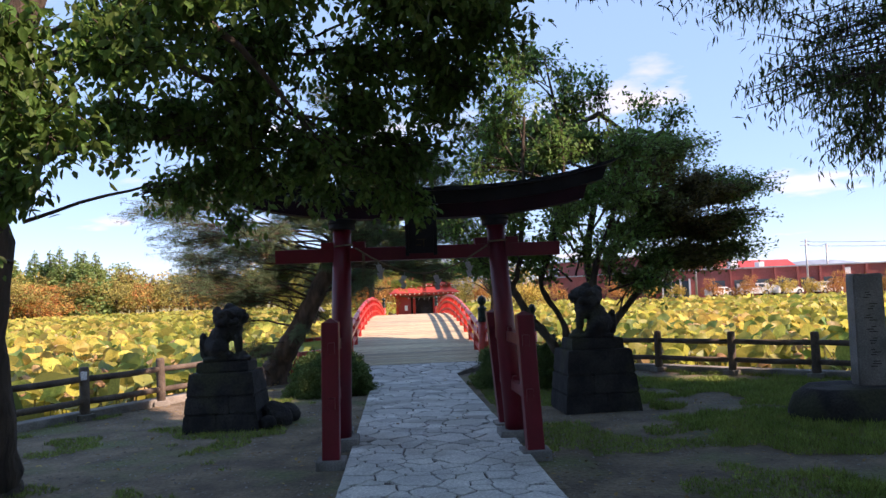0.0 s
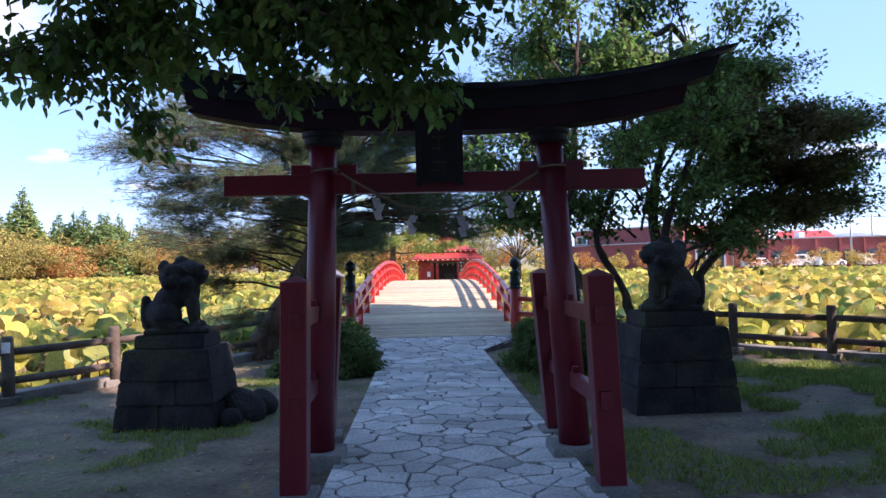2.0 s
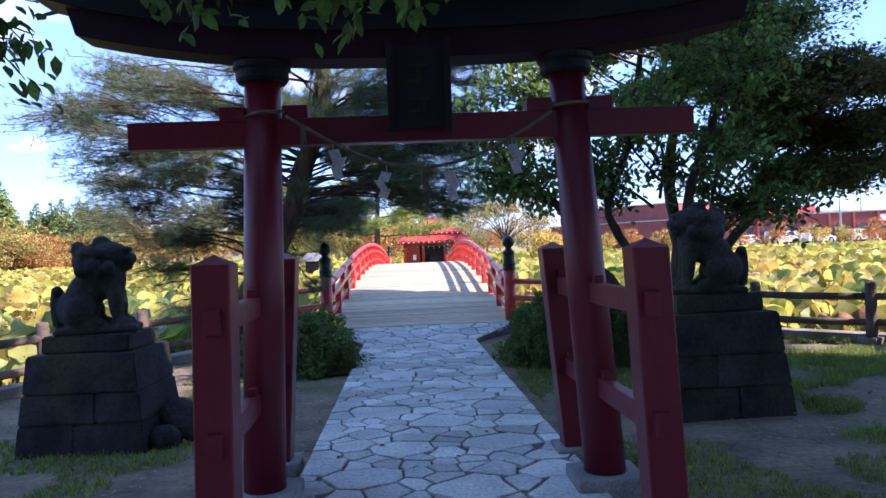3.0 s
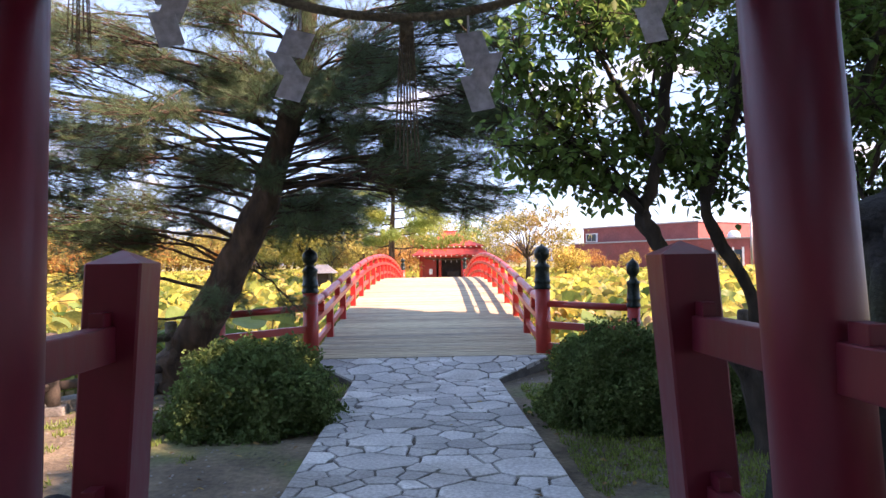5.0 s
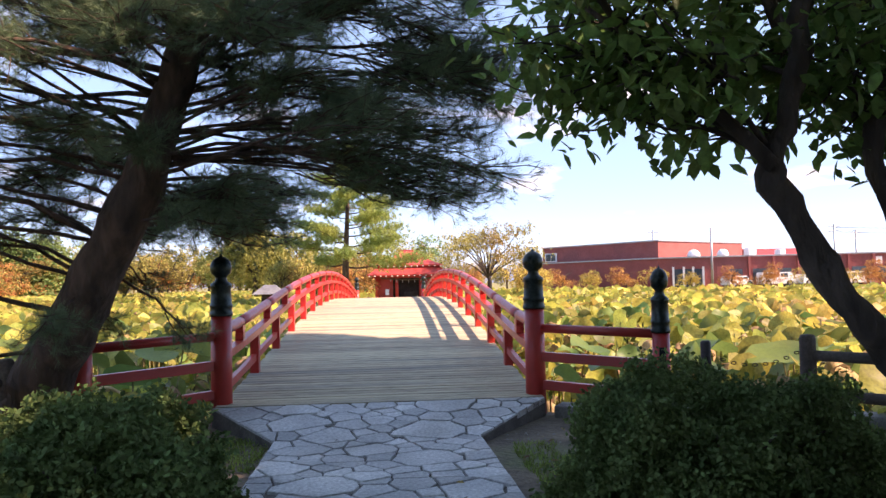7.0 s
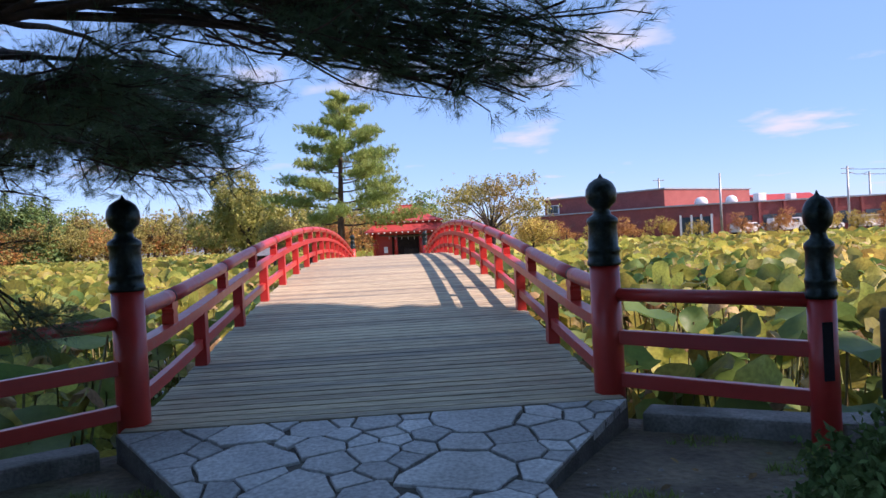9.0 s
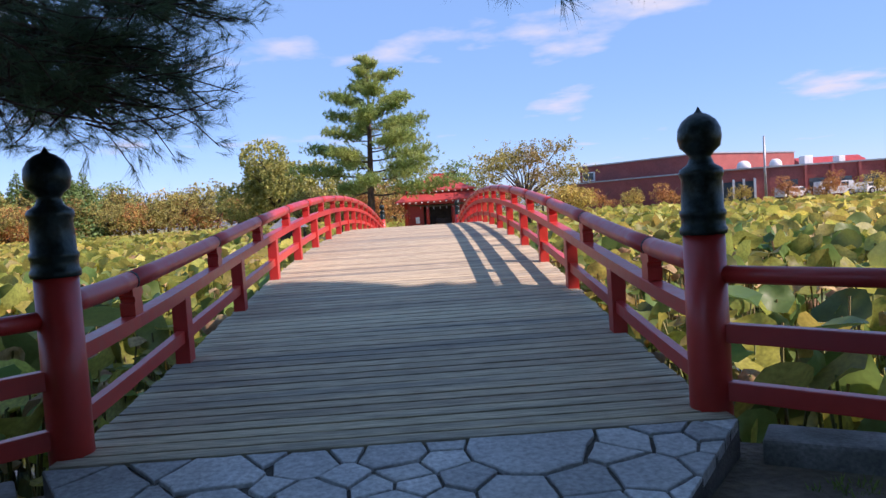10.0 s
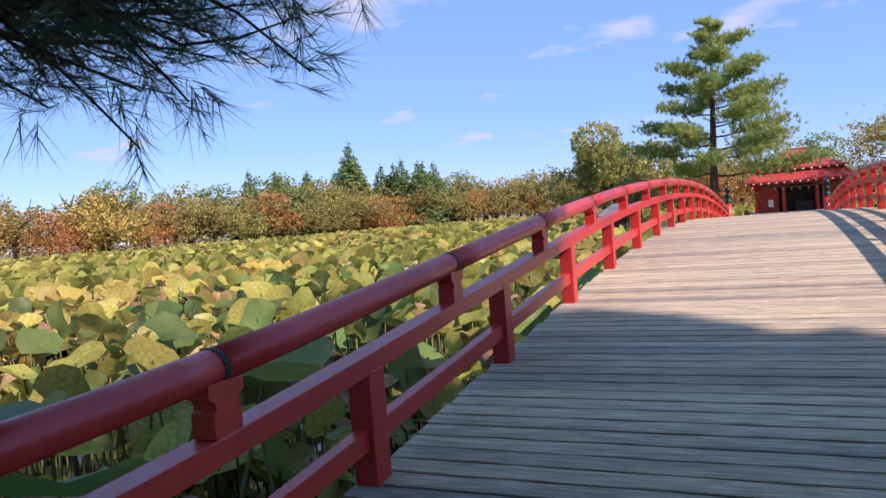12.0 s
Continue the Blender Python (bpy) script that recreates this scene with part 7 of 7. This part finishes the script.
def vehicle(x, y, rz, length, height, box_like, label):
    c = group_of("car", label, "car", pose(x, y, 0.28, 0, 0, rz), "cars parked by the red building")
    bm = bmesh.new()
    prof = [(-0.5, 0.18), (0.5, 0.18), (0.5, 0.5), (0.46, 0.56), (0.33, 0.6), (0.22, 0.97), (-0.44, 1.0), (-0.5, 0.6)] if not box_like else [(-0.5, 0.16), (0.5, 0.16), (0.5, 0.5), (0.44, 0.6), (0.38, 0.98), (-0.48, 1.0), (-0.5, 0.5)]
    a = [bm.verts.new((px * length, -0.82, pz * height)) for px, pz in prof]
    b = [bm.verts.new((px * length, 0.82, pz * height)) for px, pz in prof]
    n = len(prof)
    for k in range(n):
        bm.faces.new((a[k], a[(k + 1) % n], b[(k + 1) % n], b[k]))
    bm.faces.new(a[::-1])
    bm.faces.new(b)
    bmesh.ops.bevel(bm, geom=bm.edges[:], offset=0.05, segments=2, affect="EDGES")
    part("body", bm, "white", c, smooth=False)
    for s in (-1, 1):
        for k in range(3):
            part("window", box(bmesh.new(), (length * (-0.32 + 0.24 * k), s * 0.815, height * 0.78), (length * 0.2, 0.03, height * 0.26), 0.01), "glass", c)
        for px in (-0.31, 0.31):
            w = part("wheel", bmesh.new(), "rubber", c)
            bm = bmesh.new()
            bmesh.ops.create_cone(bm, cap_ends=True, segments=20, radius1=0.32, radius2=0.32, depth=0.2, matrix=Matrix.Translation((px * length, s * 0.76, 0.32)) @ Matrix.Rotation(radians(90), 4, "X"))
            bm.to_mesh(w.data)
            bm.free()
            hub = part("rim", bmesh.new(), "steel", w)
            bm = bmesh.new()
            bmesh.ops.create_cone(bm, cap_ends=True, segments=16, radius1=0.19, radius2=0.17, depth=0.22, matrix=Matrix.Translation((px * length, s * 0.76, 0.32)) @ Matrix.Rotation(radians(90), 4, "X"))
            bm.to_mesh(hub.data)
            bm.free()
    return c


vehicle(38.0, 86.3, 12, 3.1, 1.2, False, "white hatchback parked by the pond")
vehicle(41.8, 85.2, -8, 3.6, 1.5, True, "white van parked by the pond")
vehicle(45.4, 84.4, 5, 3.3, 1.2, False, "white car parked by the pond")
vehicle(49.6, 83.2, 4, 2.9, 1.4, True, "small white van parked by the pond")



def pole(x, y, h, arms, label):
    p = group_of("utility_pole", label, "utility pole", pose(x, y, 0.25), "poles by the red building")
    part("shaft", rings(bmesh.new(), [((0, 0, -0.2), 0.14), ((0, 0, h), 0.09)], 12), "steel", p, smooth=True)
    for k in range(arms):
        box_part("crossarm", (0, 0, h - 0.25 - 0.5 * k), (1.3, 0.08, 0.08), "steel", p, 0.01)


pole(34.7, 85, 6.4, 0, "plain pale pole beside the car park")
pole(47.8, 84, 6.5, 2, "utility pole with crossarms")
pole(51.2, 85.5, 5.9, 1, "utility pole with crossarm")
pole(72, 82, 6.6, 2, "utility pole with crossarms")
pole(32.3, 95.5, 6.9, 1, "lamp pole rising behind the roof")
for k, (a, b, z) in enumerate((((47.8, 84), (51.2, 85.5), 6.2), ((51.2, 85.5), (72, 82), 5.9), ((47.8, 84), (72, 82), 6.4))):
    thing("overhead_cable", rings(bmesh.new(), [((a[0] + (b[0] - a[0]) * t / 6, a[1] + (b[1] - a[1]) * t / 6, z - 0.3 * math.sin(math.pi * t / 6)), 0.025) for t in range(7)], 5), "iron", "thin dark overhead cable", "cable", "overhead cables")


# ---- flagstones of the path ----
def clip(poly, px, py, nx, ny):
    out = []
    for i in range(len(poly)):
        a, b = poly[i], poly[(i + 1) % len(poly)]
        da, db = (a[0] - px) * nx + (a[1] - py) * ny, (b[0] - px) * nx + (b[1] - py) * ny
        if da <= 0:
            out.append(a)
        if (da < 0 < db) or (db < 0 < da):
            t = da / (da - db)
            out.append((a[0] + (b[0] - a[0]) * t, a[1] + (b[1] - a[1]) * t))
    return out


def flagstones():
    rng = random.Random(11)
    bed = bmesh.new()
    edge_l = [(-0.90, -6), (-0.90, 2.0), (-0.89, 8), (-0.90, 15.5), (-1.66, 16.62)]
    edge_r = [(1.02, -6), (1.02, 2.0), (0.98, 8), (0.85, 15.5), (1.66, 16.62)]
    rows = []
    for k in range(40):
        y = -6 + 22.62 * k / 39
        xl = np.interp(y, [p[1] for p in edge_l], [p[0] for p in edge_l])
        xr = np.interp(y, [p[1] for p in edge_r], [p[0] for p in edge_r])
        z = float(rise(0, y)) + 0.036 + apron(y)
        rows.append([bed.verts.new((x, y, z)) for x in (xl, (xl + xr) / 2, xr)] + [bed.verts.new((xr, y, z - 0.3)), bed.verts.new((xl, y, z - 0.3))])
    for a, b in zip(rows, rows[1:]):
        for i, j in ((0, 1), (1, 2), (2, 3), (4, 0)):
            bed.faces.new((a[i], a[j], b[j], b[i]))
    bed.faces.new(rows[-1][:3] + rows[-1][3:])
    path = thing("path", bed, "joint", "crazy-paved path of grey flagstones with dark joints", "path", kind="structure")
    seeds = []
    tries = 0
    while len(seeds) < 560 and tries < 60000:
        tries += 1
        y = rng.uniform(1.6, 16.6)
        x = rng.uniform(-1.7, 1.7)
        if x < np.interp(y, [p[1] for p in edge_l], [p[0] for p in edge_l]) - 0.02 or x > np.interp(y, [p[1] for p in edge_r], [p[0] for p in edge_r]) + 0.02:
            continue
        need = rng.choice((0.17, 0.25, 0.4, 0.52))
        if all((x - u) ** 2 + ((y - v) * 1.3) ** 2 > (0.5 * (need + w)) ** 2 for u, v, w in seeds):
            seeds.append((x, y, need))
    stones = []
    for i, (x, y, w) in enumerate(seeds):
        poly = [(x - 0.6, y - 0.6), (x + 0.6, y - 0.6), (x + 0.6, y + 0.6), (x - 0.6, y + 0.6)]
        near = sorted(((u - x) ** 2 + (v - y) ** 2, u, v, ww) for j, (u, v, ww) in enumerate(seeds) if j != i)[:16]
        for d2, u, v, ww in near:
            d = math.sqrt(d2)
            nx, ny = (u - x) / d, (v - y) / d
            t = 0.5 + 0.5 * (w * w - ww * ww) / d2 * 0.5
            t = min(max(t, 0.3), 0.7)
            poly = clip(poly, x + nx * (d * t - 0.0085), y + ny * (d * t - 0.0085), nx, ny)
            if len(poly) < 3:
                break
        for e, s in ((edge_l, -1), (edge_r, 1)):
            for a, b in zip(e, e[1:]):
                dx, dy = b[0] - a[0], b[1] - a[1]
                ln = math.hypot(dx, dy)
                if len(poly) >= 3 and a[1] <= y < b[1]:
                    poly = clip(poly, a[0], a[1], s * dy / ln, -s * dx / ln)
        poly = clip(poly, 0, 16.60, 0, 1) if len(poly) >= 3 else poly
        if len(poly) >= 3:
            area = 0.5 * abs(sum(poly[k][0] * poly[(k + 1) % len(poly)][1] - poly[(k + 1) % len(poly)][0] * poly[k][1] for k in range(len(poly))))
            if area > 0.004:
                stones.append((x, y, poly))
    stones.sort(key=lambda s: -s[1])
    rest = bmesh.new()
    for k, (x, y, poly) in enumerate(stones):
        clean = [p for i, p in enumerate(poly) if math.hypot(p[0] - poly[i - 1][0], p[1] - poly[i - 1][1]) > 0.012]
        if len(clean) < 3:
            continue
        # chipped, wavering edges
        worn = []
        for i, p in enumerate(clean):
            q = clean[(i + 1) % len(clean)]
            worn.append((p[0] - x, p[1] - y))
            if math.hypot(q[0] - p[0], q[1] - p[1]) > 0.16:
                t = rng.uniform(0.35, 0.65)
                mx, my = p[0] + (q[0] - p[0]) * t - x, p[1] + (q[1] - p[1]) * t - y
                worn.append((mx * rng.uniform(0.94, 1.0), my * rng.uniform(0.94, 1.0)))
        top = 0.055 + rng.uniform(-0.003, 0.005)
        z = float(rise(0, y))
        if k < 300:
            bm = slab(bmesh.new(), worn, 0.0, top, 0.006)
            for v in bm.verts:
                v.co.z += apron(y + v.co.y)
            ob = part("flagstone", bm, "stone", path)
            ob.location = (x, y, z)
        else:
            slab(rest, [(a + x, b + y) for a, b in worn], z, z + top, 0.006)
    part("flagstones", rest, "stone", path, kind="stuff")


flagstones()


# ---- deck planks ----
def planks():
    rng = random.Random(3)
    meshes = []
    for k in range(9):
        bm = bmesh.new()
        n = 16
        rows = []
        for j in range(n + 1):
            x = -1.63 + 3.26 * j / n
            e = 0.003 * math.sin(j * 2.1 + k * 3)
            w = 0.0596 - 0.0016 * (k % 3) + rng.uniform(-0.0028, 0.0016)
            rows.append([bm.verts.new((x, y + e, z)) for y, z in ((-w, -0.05), (w, -0.05), (w, -0.003), (w - 0.003, 0), (-w + 0.003, 0), (-w, -0.003))])
        for a, b in zip(rows, rows[1:]):
            for i in range(6):
                bm.faces.new((a[i], a[(i + 1) % 6], b[(i + 1) % 6], b[i]))
        bm.faces.new(rows[0][::-1])
        bm.faces.new(rows[-1])
        meshes.append(mesh_of("plank", bm, "deck"))
    y = 16.66
    while y < 44.3:
        ob = new("plank", rng.choice(meshes))
        ob.parent = bridge
        slope = math.degrees(math.atan((floor_z(y + 0.05) - floor_z(y - 0.05)) / 0.1))
        turn = 180 if rng.random() < 0.5 else 0
        slope = (-slope if turn else slope) + rng.uniform(-0.12, 0.12)
        ob.matrix_local = pose(bx(rng.uniform(-0.012, 0.012), y), y, floor_z(y) + rng.uniform(-0.001, 0.001), slope, 0, rng.uniform(-0.14, 0.14) + turn)
        y += 0.132 + rng.choice((-0.004, -0.001, 0.0, 0.002, 0.004))


planks()
